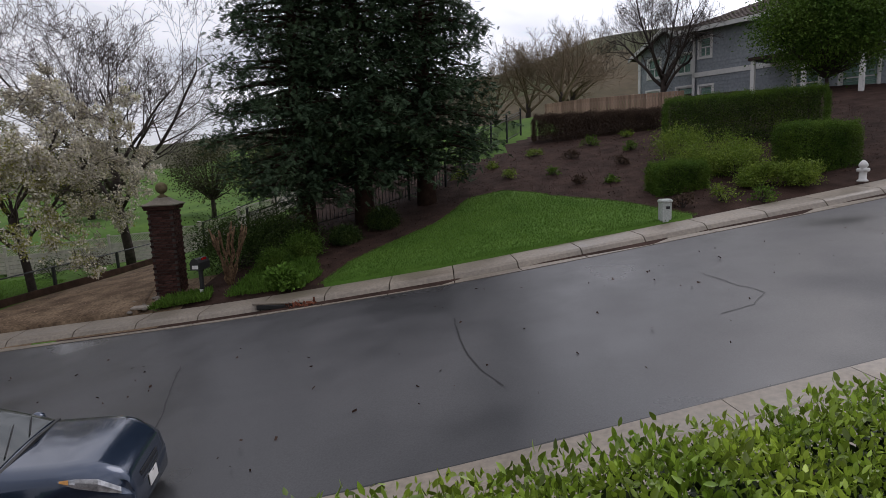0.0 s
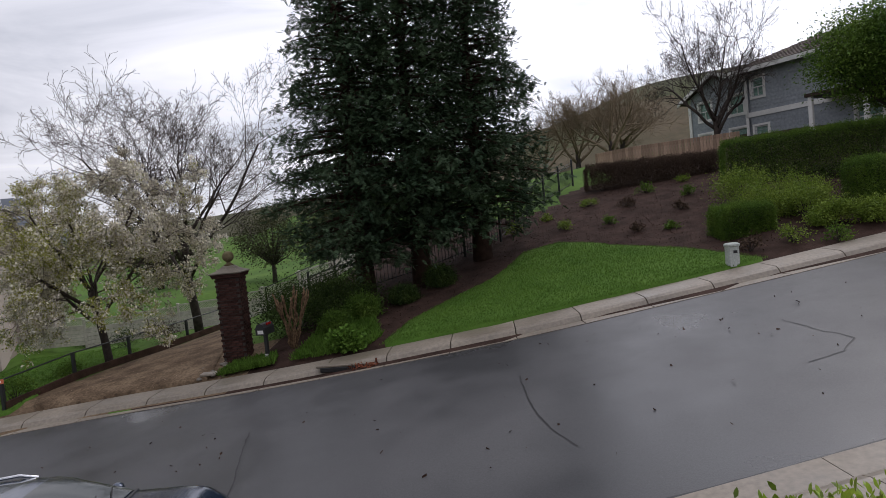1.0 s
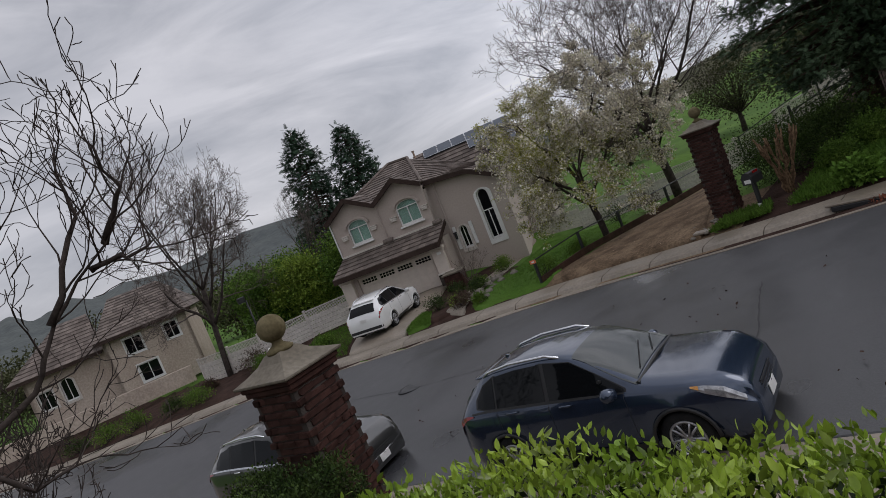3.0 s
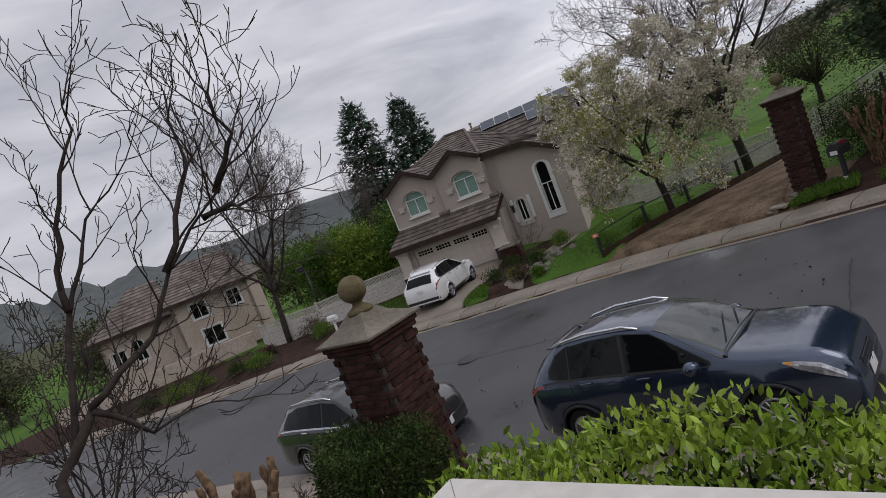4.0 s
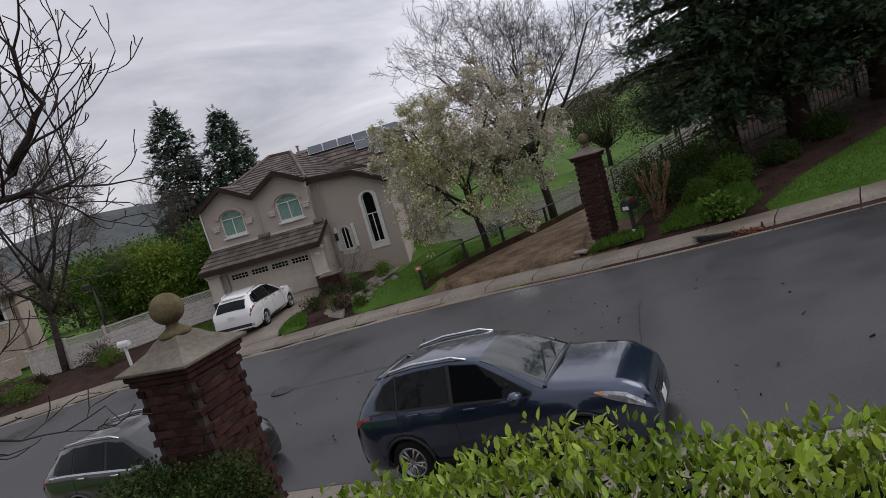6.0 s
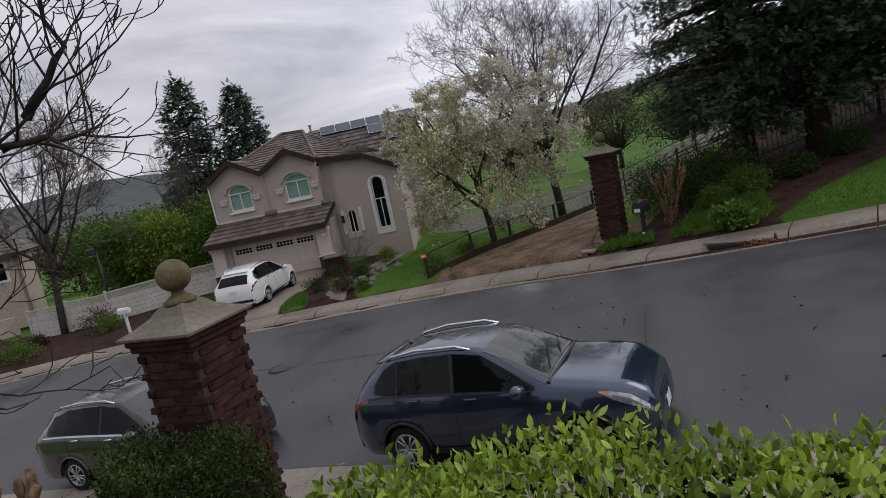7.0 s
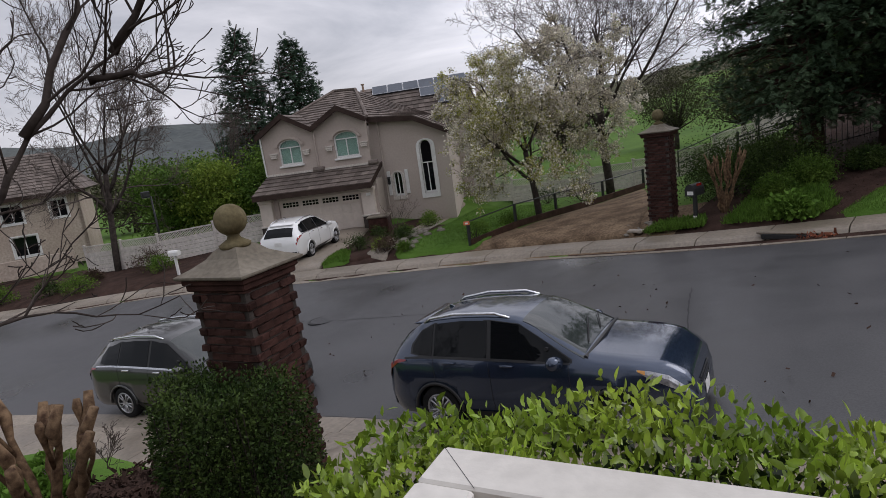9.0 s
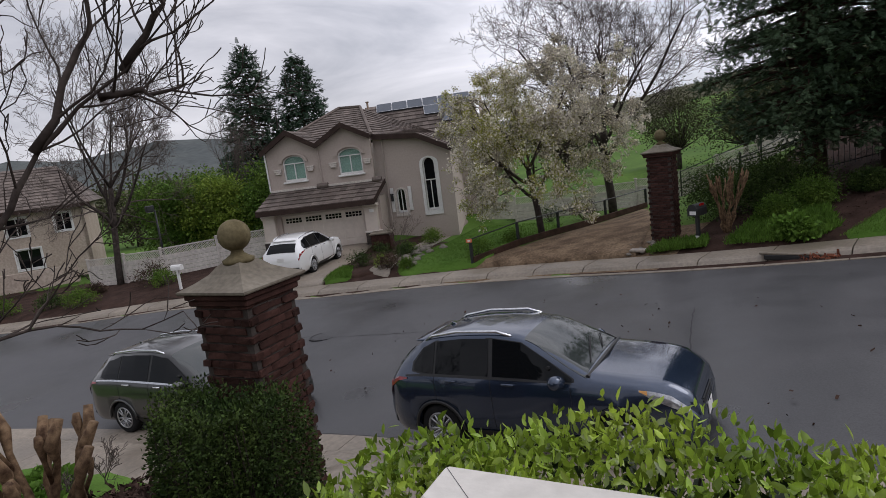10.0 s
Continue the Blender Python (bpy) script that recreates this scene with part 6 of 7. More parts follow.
def pruned(base, n, height, spread, r, seed, label, knob=1.5):
    """A hard-pruned many-stemmed trunk with swollen stem ends."""
    rng = np.random.default_rng(seed)
    t = thing("pruned_tree", label, "tree", m=pose(*base))
    for k in range(n):
        a = 2.4 * k + rng.uniform(-0.4, 0.4)
        s = spread * rng.uniform(0.4, 1.0)
        h = height * rng.uniform(0.82, 1.05)
        pts, rad = [], []
        for i in range(9):
            f = i / 8
            pts.append((math.cos(a) * (r * 2.2 + s * f ** 1.2) + rng.normal() * 0.028, math.sin(a) * (r * 2.2 + s * f ** 1.2) + rng.normal() * 0.028, h * f - 0.1 * (i == 0)))
            rad.append(r * (1.3 - 0.6 * f) * rng.uniform(0.8, 1.2))
        rad[5] *= rng.uniform(1.15, 1.5)
        rad[-2] = r * knob * 1.0
        rad[-1] = r * knob * 0.7
        sh = Shape().tube(pts, rad, 9)
        for q in range(4):
            b = rng.uniform(0, 6.28)
            p = Vector(pts[-2])
            sh.tube([p, p + Vector((math.cos(b) * r * 1.3, math.sin(b) * r * 1.3, r * rng.uniform(0.2, 1.2)))], [r * 0.6, r * 0.5], 6)
        fork = Vector(pts[5])
        b = a + rng.uniform(-1.3, 1.3)
        tip = fork + Vector((math.cos(b) * r * 4, math.sin(b) * r * 4, h * rng.uniform(0.2, 0.36)))
        mid = fork.lerp(tip, 0.55) + Vector((math.cos(b) * r * 1.2, math.sin(b) * r * 1.2, 0))
        sh.tube([fork, mid, fork.lerp(tip, 0.85), tip], [r * 0.7, r * 0.6, r * knob * 0.8, r * knob * 0.5], 8)
        part("stem", sh, M_MYRTLE, t, smooth=True)
    return t


pruned(g3(-9.5, 0.62), 11, 1.62, 0.66, 0.034, 4, "hard-pruned brown crape myrtle with knobbed ends on the near lawn", knob=1.7)
pruned(g3(-8.55, 15.6), 15, 1.6, 0.55, 0.021, 5, "pruned pale crape myrtle trunks behind the kerb", knob=1.1)


# ---- fences ----
def along(pts, step):
    """Evenly spaced places on a bent line, with the turn at each."""
    out = []
    for (x0, y0), (x1, y1) in zip(pts, pts[1:]):
        L = math.hypot(x1 - x0, y1 - y0)
        n = max(1, round(L / step))
        out += [(x0 + (x1 - x0) * i / n, y0 + (y1 - y0) * i / n, math.degrees(math.atan2(y1 - y0, x1 - x0))) for i in range(n)]
    return out + [(*pts[-1], out[-1][2])]


def post_rail(name, pts, label, material, h=0.85, step=2.45, w=0.09, rails=(0.83,), board=None, rail_r=0.022):
    t = thing(name, label, "fence")
    ps = along(pts, step)
    for x, y, a in ps:
        part("post", Shape().box((0, 0, h / 2 - 0.1), (w, w, h + 0.2), bevel=0.01), material, t, m=pose(x, y, gz(x, y), 0, 0, a))
    for (xa, ya, _), (xb, yb, _) in zip(ps, ps[1:]):
        for rz in rails:
            part("rail", Shape().tube([(xa, ya, gz(xa, ya) + rz), (xb, yb, gz(xb, yb) + rz)], [rail_r, rail_r], 6), material, t)
        if board:
            za, zb = gz(xa, ya), gz(xb, yb)
            L = math.hypot(xb - xa, yb - ya)
            part("edging_board", Shape().add([(xa, ya, za - 0.1), (xb, yb, zb - 0.1), (xb, yb, zb + board), (xa, ya, za + board), (xa + 0.06, ya, za - 0.1), (xb + 0.06, yb, zb - 0.1), (xb + 0.06, yb, zb + board), (xa + 0.06, ya, za + board)],
                                             [(0, 1, 2, 3), (7, 6, 5, 4), (3, 2, 6, 7), (0, 3, 7, 4), (1, 5, 6, 2)]), M_TIMBER, t, "reddish timber edging board")
    return t


rf = post_rail("rail_fence", [(-15.95, 13.95), (-15.7, 18.7), (-15.0, 24.6)], "black post-and-rail fence on a timber edging board", M_IRON, board=0.24)
sg = solid("marker_sign", Shape().box((0, 0, 0), (0.20, 0.02, 0.12), bevel=0.006), mat("orange_marker", (0.62, 0.16, 0.08), (0.72, 0.22, 0.12), 8, 0.6), "small orange marker plate on the end post", "sign", m=pose(-15.93, 13.87, gz(-15.95, 13.95) + 0.80, 0, 0, 30))
part("blank_field", Shape().box((0, -0.013, 0), (0.09, 0.006, 0.05)), M_WHITE, sg)
post_rail("pipe_rail", [(-14.2, 26.5), (-11.4, 28.4), (-10.2, 30.5)], "black pipe rail on the field", M_IRON, h=1.15, step=2.4, w=0.06, rails=(1.12, 0.6))


def lattice_fence(pts, h, label, step=2.2, lat=0.42):
    t = thing("lattice_fence", label, "fence")
    ps = along(pts, step)
    for x, y, a in ps:
        part("post", Shape().box((0, 0, h / 2), (0.11, 0.11, h + 0.1), bevel=0.012).box((0, 0, h + 0.07), (0.15, 0.15, 0.05), bevel=0.015), M_VINYL, t, m=pose(x, y, gz(x, y), 0, 0, a))
    for (xa, ya, a), (xb, yb, _) in zip(ps, ps[1:]):
        L = math.hypot(xb - xa, yb - ya)
        z = gz(xa, ya)
        sl = (gz(xb, yb) - z) / L
        m = pose(xa, ya, z, 0, 0, math.degrees(math.atan2(yb - ya, xb - xa))) @ Matrix(((1, 0, 0, 0), (0, 1, 0, 0), (sl, 0, 1, 0), (0, 0, 0, 1)))
        hb = h - lat
        for k in range(5):
            part("board", Shape().box((L / 2, 0, hb * (k + 0.5) / 5 + 0.03), (L - 0.1, 0.03, hb / 5 - 0.012), bevel=0.006), M_VINYL, t).matrix_basis = m
        part("rail", Shape().box((L / 2, 0, hb + 0.05), (L - 0.1, 0.06, 0.06)).box((L / 2, 0, h), (L - 0.1, 0.06, 0.06)), M_VINYL, t).matrix_basis = m
        ls = Shape()
        n = int(L / 0.11)
        for k in range(-3, n + 1):
            for d in (1, -1):
                x0, x1 = k * 0.11, k * 0.11 + (lat - 0.08)
                q0, q1 = max(0.06, x0), min(L - 0.06, x1)
                if q1 - q0 < 0.05:
                    continue
                f0, f1 = (q0 - x0) / (x1 - x0), (q1 - x0) / (x1 - x0)
                if d < 0:
                    f0, f1 = 1 - f0, 1 - f1
                za, zb = hb + 0.08 + f0 * (lat - 0.1), hb + 0.08 + f1 * (lat - 0.1)
                ls.add([(q0, d * 0.006, za - 0.016), (q1, d * 0.006, zb - 0.016), (q1, d * 0.006, zb + 0.016), (q0, d * 0.006, za + 0.016), (q0, d * 0.006 + 0.008, za - 0.016), (q1, d * 0.006 + 0.008, zb - 0.016), (q1, d * 0.006 + 0.008, zb + 0.016), (q0, d * 0.006 + 0.008, za + 0.016)], [(0, 1, 2, 3), (7, 6, 5, 4), (3, 2, 6, 7), (0, 4, 5, 1)])
        part("lattice", ls, M_VINYL, t, "diagonal lattice top").matrix_basis = m
    return t


lattice_fence([(-25.0, 25.0), (-21.8, 27.4), (-17.4, 28.6), (-13.4, 28.8), (-10.6, 31.8)], 1.35, "weathered pale board fence with a lattice top behind the yard")
lattice_fence([(-37.8, 8.6), (-34.0, 10.9), (-32.6, 13.2), (-30.4, 15.4)], 1.45, "pale board fence with a lattice top beside the drive")


def iron_fence(pts, h, label, step=2.0, gap=0.13):
    t = thing("iron_fence", label, "fence")
    ps = along(pts, step)
    for x, y, a in ps:
        part("post", Shape().box((0, 0, h / 2), (0.08, 0.08, h + 0.25), bevel=0.01).lathe((0, 0, h + 0.12), [(0.05, 0), (0.055, 0.03), (0.01, 0.07)], 8), M_IRON, t, m=pose(x, y, gz(x, y), 0, 0, a))
    for (xa, ya, a), (xb, yb, _) in zip(ps, ps[1:]):
        za, zb = gz(xa, ya), gz(xb, yb)
        for rz in (0.18, h - 0.12, h):
            part("rail", Shape().tube([(xa, ya, za + rz), (xb, yb, zb + rz)], [0.018, 0.018], 5), M_IRON, t)
        n = int(math.hypot(xb - xa, yb - ya) / gap)
        for k in range(1, n):
            f = k / n
            x, y, z = xa + (xb - xa) * f, ya + (yb - ya) * f, za + (zb - za) * f
            part("picket", PICKET, M_IRON, t, m=pose(x, y, z, 0, 0, a))
    return t


_p = Shape().box((0, 0, 0.62), (0.016, 0.016, 1.05))
PICKET = as_mesh("picket", _p.v, _p.f)
PICKET.materials.append(M_IRON)
iron_fence([(-9.4, 19.4), (-5.6, 20.7), (-3.0, 22.6), (-1.9, 26.0), (0.6, 31.6)], 1.2, "black iron picket fence behind the redwoods")

wf = thing("board_fence", "low weathered wooden board fence before the grey house", "fence")
for k, (x, y, a) in enumerate(along([(8.4, 30.6), (2.4, 35.6)], 0.16)):
    part("board", Shape().box((0, 0, 0.38), (0.145, 0.025, 0.9), bevel=0.006), M_PALE_WOOD, wf, m=pose(x, y, gz(x, y) + 0.25, 0, 0, a))

# ---- grey house above the bank ----
GREY = pose(11.6, 38.0, 5.6, 0, 0, math.degrees(math.atan2(-0.79, 0.61)))
gh = thing("house", "two-storey grey sided house with white trim above the bank", "house", m=GREY)
R = lambda w, h: [(0, 0), (w, 0), (w, h), (0, h)]
wall_with("front_wall", 0, 11.5, [(0, 5.3), (11.5, 5.3)], 0, [(0.35, 3.5, R(0.7, 1.1)), (0.4, 0.6, R(0.8, 1.2)), (5.8, 0.4, R(1.2, 1.8)), (8.0, 0.4, R(1.6, 1.8))], M_GREY, gh, base=-1.5)
wall_with("front_wall", -5.6, 0, [(-5.6, 4.6), (-3.4, 5.9), (-1.2, 4.9), (0, 4.9)], 2.2, [(-4.9, 0.5, R(1.0, 1.6)), (-4.8, 3.0, R(0.9, 1.2)), (-2.6, 3.0, R(1.0, 1.2)), (-2.6, 0.5, R(1.2, 1.6))], M_GREY, gh, base=-1.5)
for c_, s_ in (((0.11, 1.1, 1.9), (0.22, 2.2, 6.8)), ((-5.5, 6, 1.6), (0.22, 7.6, 6.0)), ((11.4, 4, 1.9), (0.22, 8, 6.8))):
    part("side_wall", Shape().box(c_, s_), M_GREY, gh)
part("rear_wall", Shape().box((3, 9.5, 1.9), (17.2, 0.22, 6.8)), M_GREY, gh)
for u, z, w, h, v in ((0.35, 3.5, 0.7, 1.1, 0), (0.4, 0.6, 0.8, 1.2, 0), (5.8, 0.4, 1.2, 1.8, 0), (8.0, 0.4, 1.6, 1.8, 0), (-4.9, 0.5, 1.0, 1.6, 2.2), (-4.8, 3.0, 0.9, 1.2, 2.2), (-2.6, 3.0, 1.0, 1.2, 2.2), (-2.6, 0.5, 1.2, 1.6, 2.2)):
    framed_window(gh, u, z, R(w, h), v, M_WHITE, M_WHITE, sw=0.12, mullions=1, transom=h * 0.5, label="white trimmed sash window", depth=0.05, blind=True)
for z in np.arange(-1.3, 5.2, 0.22):
    part("siding_board", Shape().box((5.75, -0.006, z), (11.5, 0.02, 0.02)), M_GREY, gh)
part("band_board", Shape().box((5.7, -0.03, 2.5), (11.6, 0.06, 0.28)).box((0, -0.03, 2.6), (0.16, 0.06, 5.4)), M_WHITE, gh, "white band board")
part("corner_board", Shape().box((-5.5, 2.16, 1.6), (0.2, 0.08, 6.0)), M_WHITE, gh)
tiled(gh, (-0.6, -0.6, 5.15), (12.0, -0.6, 5.15), (11.0, 4.6, 7.0), (2.2, 4.6, 7.0), course=0.5)
tiled(gh, (-0.6, 9.8, 5.15), (-0.6, -0.6, 5.15), (2.2, 4.6, 7.0), (2.2, 4.8, 7.0), course=0.5)
tiled(gh, (-6.1, 1.7, 4.4), (-6.1, 8, 4.4), (-3.4, 8, 6.0), (-3.4, 1.7, 6.0), course=0.5)
tiled(gh, (0.2, 1.7, 4.4), (0.2, 8, 4.4), (-3.4, 8, 6.0), (-3.4, 1.7, 6.0), course=0.5)
gut = Shape().box((5.7, -0.66, 5.02), (12.6, 0.10, 0.24)).box((-0.66, 4.6, 5.02), (0.10, 10.4, 0.24))
part("gutter", gut, M_WHITE, gh, "white gutter and fascia")
for u0, z0, u1, z1 in ((-6.1, 4.2, -3.4, 5.8), (-3.4, 5.8, 0.2, 4.2)):
    part("barge_board", Shape().add([(u0, 1.66, z0), (u1, 1.66, z1), (u1, 1.66, z1 + 0.26), (u0, 1.66, z0 + 0.26), (u0, 1.72, z0), (u1, 1.72, z1), (u1, 1.72, z1 + 0.26), (u0, 1.72, z0 + 0.26)], [(0, 1, 2, 3), (7, 6, 5, 4), (3, 2, 6, 7), (0, 4, 5, 1)]), M_WHITE, gh)
part("porch_roof", Shape().box((7.2, -1.2, 2.62), (5.4, 2.2, 0.16)), M_FASCIA, gh)
for u in (4.7, 7.2, 9.7):
    part("porch_column", Shape().box((u, -2.1, 0.9), (0.2, 0.2, 3.4), bevel=0.02), M_WHITE, gh)

# ---- house across the bend ----
FAR = pose(-49.2, 1.2, -0.75, 0, 0, math.degrees(math.atan2(0.94, 0.35)))
fh = thing("house", "cream stucco house with a brown tiled roof behind bare trees", "house", m=FAR)
wall_with("front_wall", 0, 5.2, [(0, 3.6), (5.2, 3.6)], 0.0, [(1.9, 1.2, arch(0.8, 1.5, 0.3)), (0.5, 1.2, R(0.9, 1.2))], M_STUCCO2, fh)
wall_with("front_wall", 5.2, 10.5, [(5.2, 4.1), (10.5, 4.1)], -0.9, [(6.4, 2.5, R(1.1, 1.1)), (6.6, 0.5, R(1.3, 1.2)), (8.9, 2.5, R(0.9, 1.1))], M_STUCCO2, fh)
for c_, s_ in (((0.1, 4, 1.6), (0.2, 8, 4.0)), ((10.4, 3.4, 1.8), (0.2, 8.6, 4.5)), ((5.3, -0.45, 1.8), (0.2, 0.9, 4.5))):
    part("side_wall", Shape().box(c_, s_), M_STUCCO2, fh)
part("rear_wall", Shape().box((5.2, 8, 1.6), (10.5, 0.2, 4.0)), M_STUCCO2, fh)
framed_window(fh, 1.9, 1.2, arch(0.8, 1.5, 0.3), 0.0, M_WHITE, M_TRIM, sw=0.1, mullions=1, blind=False, glass=M_DARKGLASS)
framed_window(fh, 0.5, 1.2, R(0.9, 1.2), 0.0, M_WHITE, M_TRIM, sw=0.1, mullions=1, blind=False, glass=M_DARKGLASS)
for u, z, w, h in ((6.4, 2.5, 1.1, 1.1), (6.6, 0.5, 1.3, 1.2), (8.9, 2.5, 0.9, 1.1)):
    framed_window(fh, u, z, R(w, h), -0.9, M_WHITE, M_WHITE, sw=0.08, mullions=1, blind=False, glass=M_DARKGLASS)
tiled(fh, (-0.6, -0.6, 3.5), (5.3, -0.6, 3.5), (4.0, 4.0, 6.2), (2.0, 4.0, 6.2), course=0.42)
tiled(fh, (-0.6, 8.6, 3.5), (-0.6, -0.6, 3.5), (2.0, 4.0, 6.2), (2.0, 4.4, 6.2), course=0.42)
tiled(fh, (4.9, -1.5, 4.0), (11.0, -1.5, 4.0), (9.0, 4.0, 6.6), (5.6, 4.0, 6.6), course=0.42)
tiled(fh, (11.0, -1.5, 4.0), (11.0, 8.6, 4.0), (9.0, 4.4, 6.6), (9.0, 4.0, 6.6), course=0.42)
fascia(fh, [(-0.6, -0.62, 3.32), (5.0, -0.62, 3.32)], 0.2)
fascia(fh, [(4.9, -1.52, 3.82), (11.0, -1.52, 3.82)], 0.2)
part("low_wall", Shape().box((4, -4.5, 0.2), (12, 0.25, 1.0)), M_STUCCO2, fh, "low cream garden wall")

# ---- street things ----
lp = thing("lamp_post", "dark green lamp post with a box lantern", "lamp", m=pose(-37.2, 12.2, gz(-37.2, 12.2)))
part("pole", Shape().tube([(0, 0, -0.1), (0, 0, 3.3)], [0.07, 0.05], 10), M_IRON, lp, smooth=True)
ln = part("lantern", Shape().box((-0.1, -0.22, 3.42), (0.30, 0.42, 0.34), bevel=0.04), M_IRON, lp)
part("lens", Shape().box((-0.1, -0.22, 3.24), (0.22, 0.32, 0.03)), M_LAMP, ln)
mb = thing("mailbox", "white mailbox on a white post", "mailbox", m=pose(-29.3, 9.75, gz(-29.3, 9.75), 0, 0, 30))
part("post", Shape().box((0, 0, 0.42), (0.10, 0.10, 0.95), bevel=0.01), M_WHITE, mb)
part("box", Shape().prism([(-0.11, 0), (0.11, 0), (0.11, 0.14), (0.07, 0.21), (0, 0.235), (-0.07, 0.21), (-0.11, 0.14)], -0.25, 0.25, lambda a, b, d: (d, a, b + 0.86)), M_WHITE, mb)
mk = thing("mailbox", "black mailbox with red flag and pale label on a post", "mailbox", m=pose(-9.05, 14.95, gz(-9.05, 14.95), 0, 0, -8))
part("post", Shape().box((0, 0, 0.33), (0.09, 0.09, 0.75), bevel=0.01), M_BLACK, mk)
part("box", Shape().prism([(-0.13, 0), (0.13, 0), (0.13, 0.18), (0.08, 0.27), (0, 0.30), (-0.08, 0.27), (-0.13, 0.18)], -0.24, 0.24, lambda a, b, d: (a, d, b + 0.70)), M_BLACK, mk)
part("label_plate", Shape().box((0.02, -0.25, 0.78), (0.16, 0.01, 0.09)), M_WHITE, mk, "pale blank plate")
part("flag", Shape().box((0.15, -0.05, 0.98), (0.02, 0.20, 0.06)), M_RED, mk, "red flag")
part("post_band", Shape().box((0, -0.05, 0.10), (0.10, 0.012, 0.14)), M_WHITE, mk, "white band on the post")
solid("meter_lid", Shape().box((0, 0, 0.02), (0.42, 0.27, 0.06), bevel=0.012), M_CONC, "pale concrete meter box lid in the verge", "lid", m=pose(-10.5, 14.55, gz(-10.5, 14.55) + 0.02, 0, 0, 8))
ub = thing("utility_box", "pale green utility pedestal on the lawn", "utility box", m=pose(2.75, 15.35, gz(2.75, 15.35), 0, 0, 12))
part("body", Shape().box((0, 0, 0.24), (0.26, 0.22, 0.5), bevel=0.02), M_UTIL, ub)
part("hood", Shape().box((0, 0, 0.52), (0.30, 0.26, 0.10), bevel=0.03), M_UTIL, ub)
part("label_plate", Shape().box((0.02, -0.112, 0.36), (0.10, 0.006, 0.07)), M_BLACK, ub, "small dark plate")
hy = thing("fire_hydrant", "small white fire hydrant by the walk", "hydrant", m=pose(8.1, 16.3, gz(8.1, 16.3)))
part("barrel", Shape().lathe((0, 0, 0), [(0.13, 0), (0.13, 0.04), (0.09, 0.06), (0.085, 0.38), (0.11, 0.40), (0.11, 0.44), (0.08, 0.50), (0.03, 0.55)], 16), M_WHITE, hy, smooth=True)
part("outlet", Shape().tube([(-0.15, 0, 0.3), (0.15, 0, 0.3)], [0.05, 0.05], 10), M_WHITE, hy, smooth=True)
part("outlet", Shape().tube([(0, 0, 0.3), (0, -0.15, 0.3)], [0.06, 0.06], 10), M_WHITE, hy, smooth=True)

# storm drain in the far kerb
dr = thing("storm_drain", "storm drain in the kerb, its dark hollow a black block, with red leaves", "drain", m=pose(-6.55, float(far_edge(-6.55)) + 0.42, float(h_road(-6.55, far_edge(-6.55))), 0, 0, 2))
# solid near-black block in place of the hollow's shade
part("opening", Shape().box((0, -0.01, 0.055), (1.05, 0.14, 0.10), bevel=0.01), M_CRACK_HOLLOW, dr)
part("lintel", Shape().box((0, 0.06, 0.135), (1.25, 0.26, 0.05), bevel=0.012), M_CONC, dr)
chips("fallen_leaves", [(-6.4, 13.15), (-5.7, 13.2), (-5.7, 13.45), (-6.4, 13.45)], 60, 41, 0.09, "fallen red-brown leaves at the drain", mat("red_leaf", (0.16, 0.05, 0.03), (0.24, 0.09, 0.05), 8, 0.8, island=0.4), hfun=lambda x, y: h_road(x, y) + 0.02)


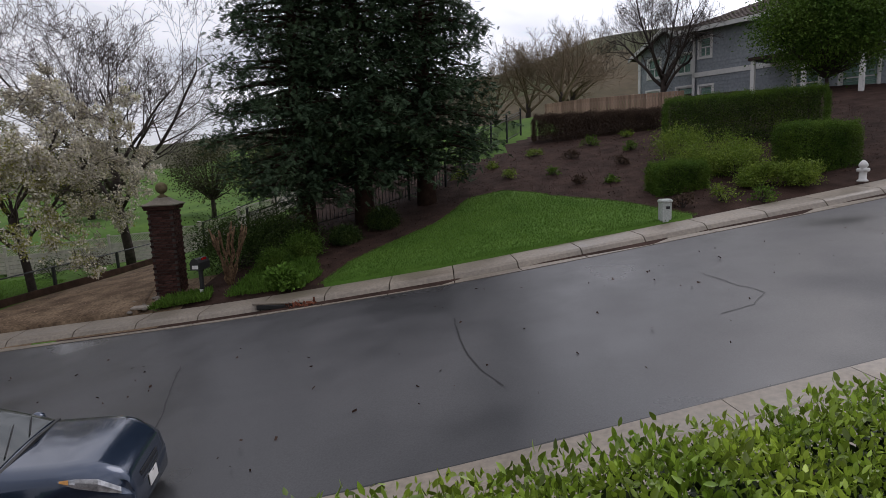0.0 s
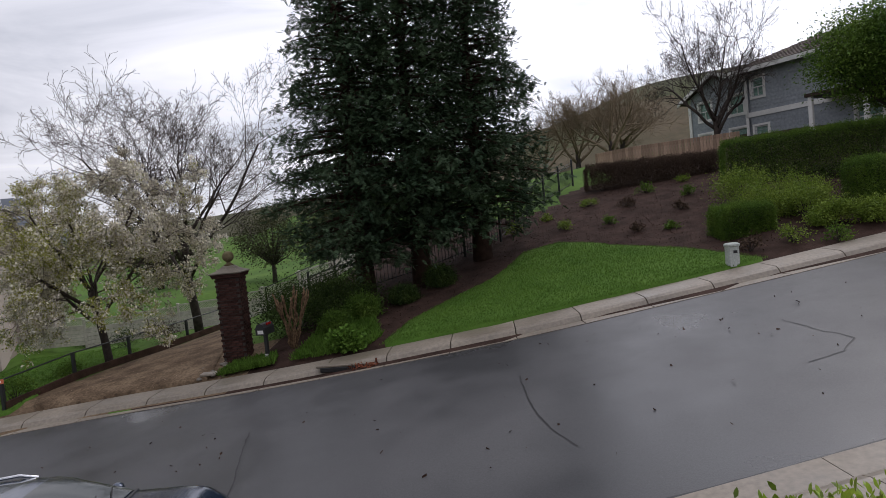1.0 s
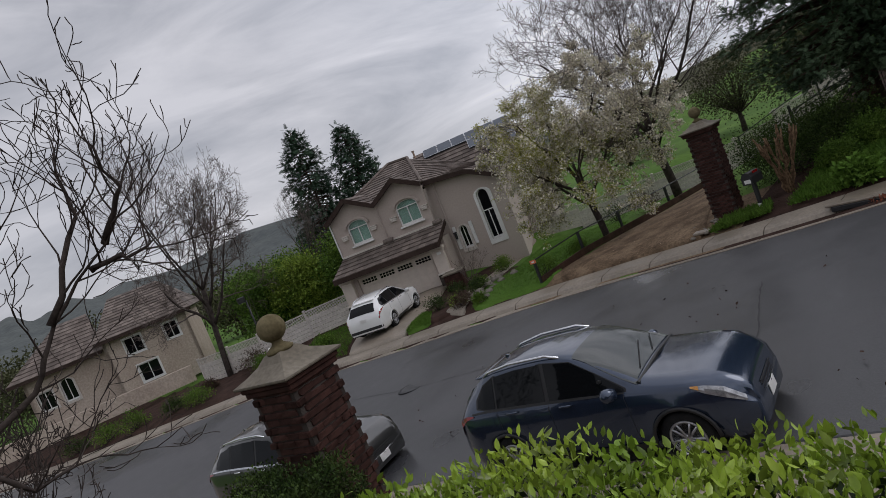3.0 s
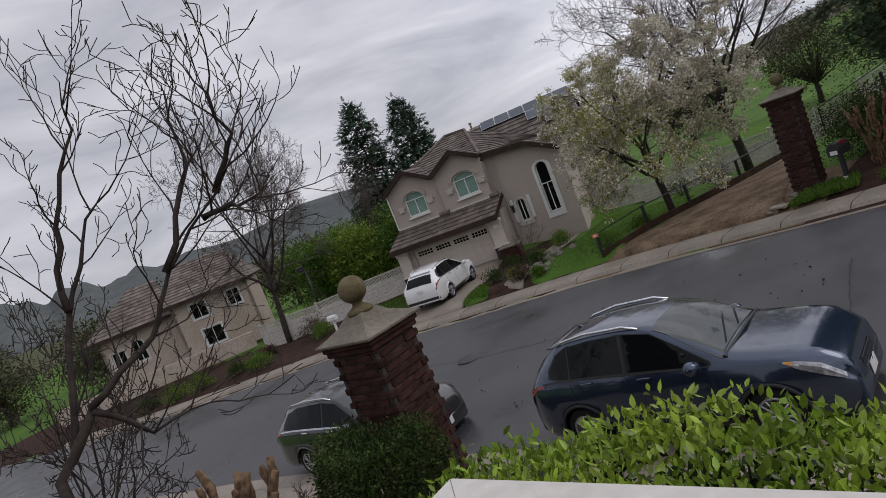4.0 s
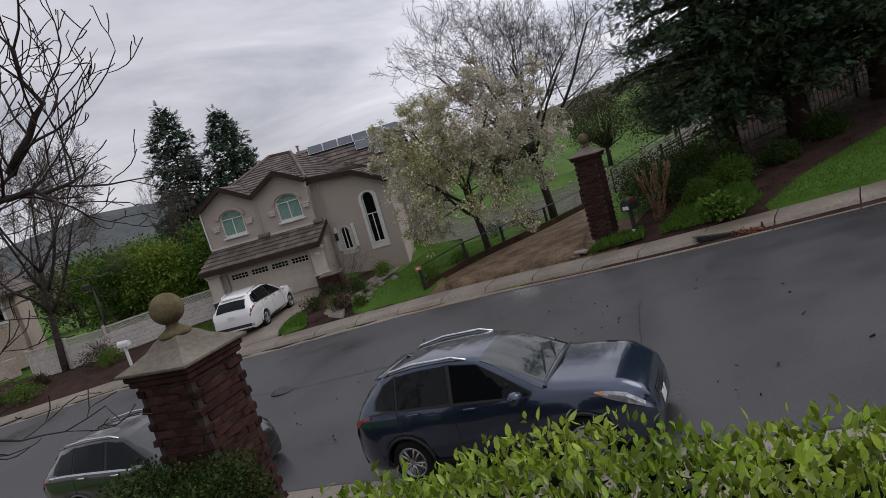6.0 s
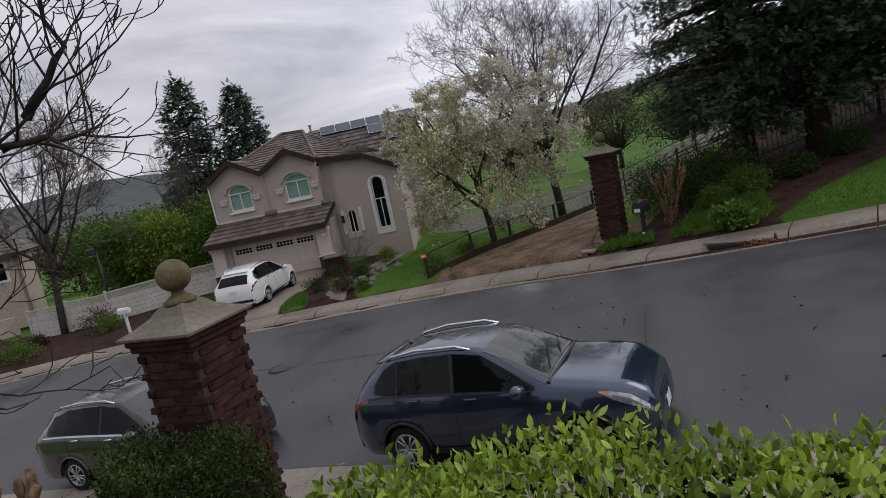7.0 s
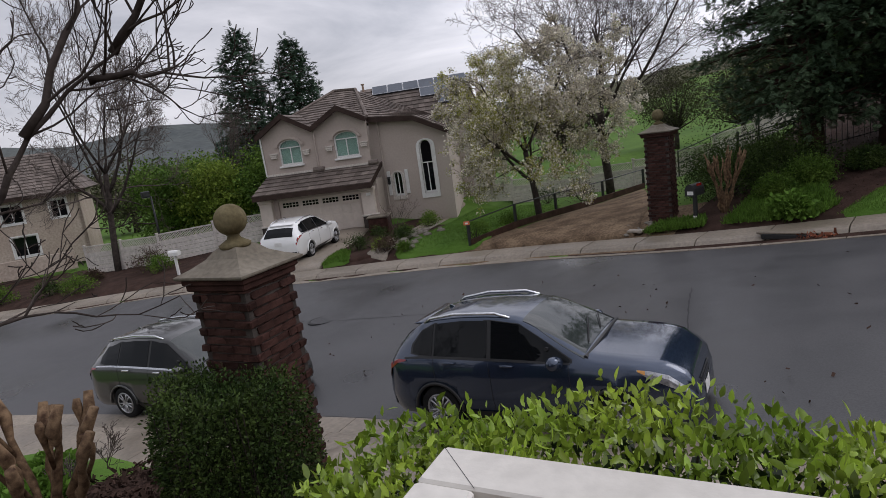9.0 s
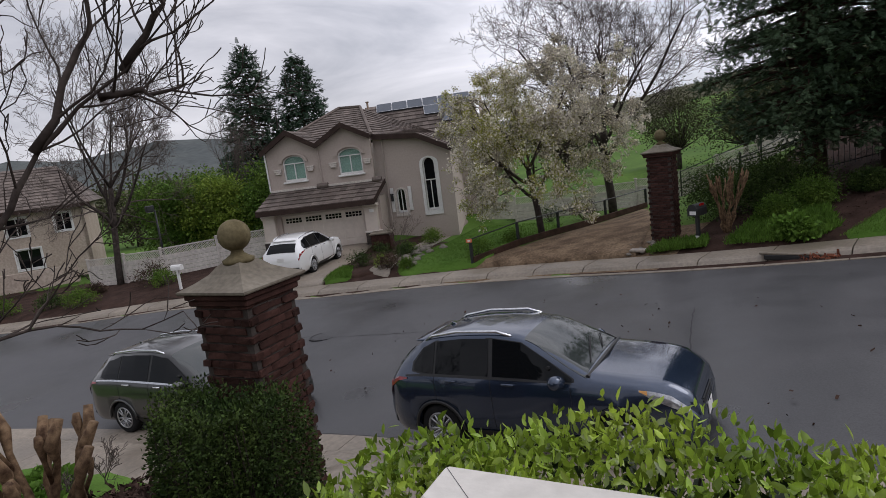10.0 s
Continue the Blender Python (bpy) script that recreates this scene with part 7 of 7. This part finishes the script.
def ribbon(name, pts, w, material, label, seed=1, wobble=0.05):
    """A thin raised seam on the road along a wandering line."""
    rng = np.random.default_rng(seed)
    fine = []
    for (xa, ya), (xb, yb) in zip(pts, pts[1:]):
        n = max(2, int(math.hypot(xb - xa, yb - ya) / 0.12))
        fine += [(xa + (xb - xa) * i / n, ya + (yb - ya) * i / n) for i in range(n)]
    fine.append(pts[-1])
    off = np.cumsum(rng.normal(size=len(fine))) * wobble * 0.35
    off -= np.linspace(0, off[-1], len(off))
    v, f = [], []
    for i, (x, y) in enumerate(fine):
        xa, ya = fine[max(i - 1, 0)]
        xb, yb = fine[min(i + 1, len(fine) - 1)]
        L = math.hypot(xb - xa, yb - ya) or 1
        nx, nyy = -(yb - ya) / L, (xb - xa) / L
        ww = w * rng.uniform(0.5, 1.3) / 2
        for s in (-1, 1):
            px, py = x + nx * (off[i] + s * ww), y + nyy * (off[i] + s * ww)
            fr = (py - float(near_edge(px))) / float(far_edge(px) - near_edge(px))
            v.append((px, py, float(h_road(px, py)) + 0.02 * math.sin(math.pi * min(max(fr, 0), 1)) + 0.006))
    for i in range(len(fine) - 1):
        f.append((2 * i, 2 * i + 1, 2 * i + 3, 2 * i + 2))
    sh = Shape().add(v, f)
    return solid(name, sh, material, label, "crack", kind="structure")


ribbon("road_crack", [(-7.35, 10.2), (-6.99, 9.0), (-6.6, 8.0), (-6.4, 7.3), (-6.2, 6.7)], 0.024, M_CRACK_HOLLOW, "thin crack across the asphalt", 1)
ribbon("road_crack", [(-2.45, 10.6), (-2.33, 9.4), (-2.2, 8.7), (-2.0, 8.05), (-1.75, 7.5)], 0.022, M_CRACK_HOLLOW, "thin crack across the asphalt", 2, 0.02)
ribbon("road_crack", [(2.0, 10.95), (2.25, 10.1), (2.4, 9.45), (2.05, 9.0), (1.5, 8.85)], 0.02, M_CRACK_HOLLOW, "curved crack in the asphalt", 3)
ribbon("road_crack", [(-22.0, 7.2), (-18.0, 7.4), (-15.0, 7.9), (-10.0, 9.2)], 0.02, M_CRACK_HOLLOW, "long seam in the asphalt", 4)
xs = np.linspace(-39, 11, 90)
ribbon("road_seam", [(float(q), float(near_edge(q)) + 0.03) for q in xs], 0.035, M_CRACK_HOLLOW, "dark seam between asphalt and gutter", 5, wobble=0.01)
mh = thing("manhole_cover", "round dark manhole cover in the asphalt", "manhole", m=pose(-15.7, 7.85, float(h_road(-15.7, 7.85)) + 0.012, -1.5, -3, 0))
part("ring", Shape().lathe((0, 0, 0), [(0.42, -0.02), (0.42, 0.012), (0.36, 0.014), (0.35, 0.0)], 32), M_CRACK_HOLLOW, mh)
part("cover", Shape().lathe((0, 0, 0), [(0.345, -0.02), (0.345, 0.010), (0.2, 0.012)], 32), M_PATCH, mh)
chips("fallen_leaves", [(-14, 4.6), (6, 7.8), (6, 13.4), (-14, 11.5)], 130, 42, 0.05, "small dark leaves and grit on the wet road", M_TIMBER, hfun=lambda x, y: h_road(x, y) + 0.02)

# the plan is drawn at a smaller unit: bring every thing to metres
for ob in [o for o in scene.objects if o.parent is None and o.type != "CAMERA"]:
    ob.matrix_basis = Matrix.Scale(PLAN, 4) @ ob.matrix_basis if ob.type != "LIGHT" else ob.matrix_basis
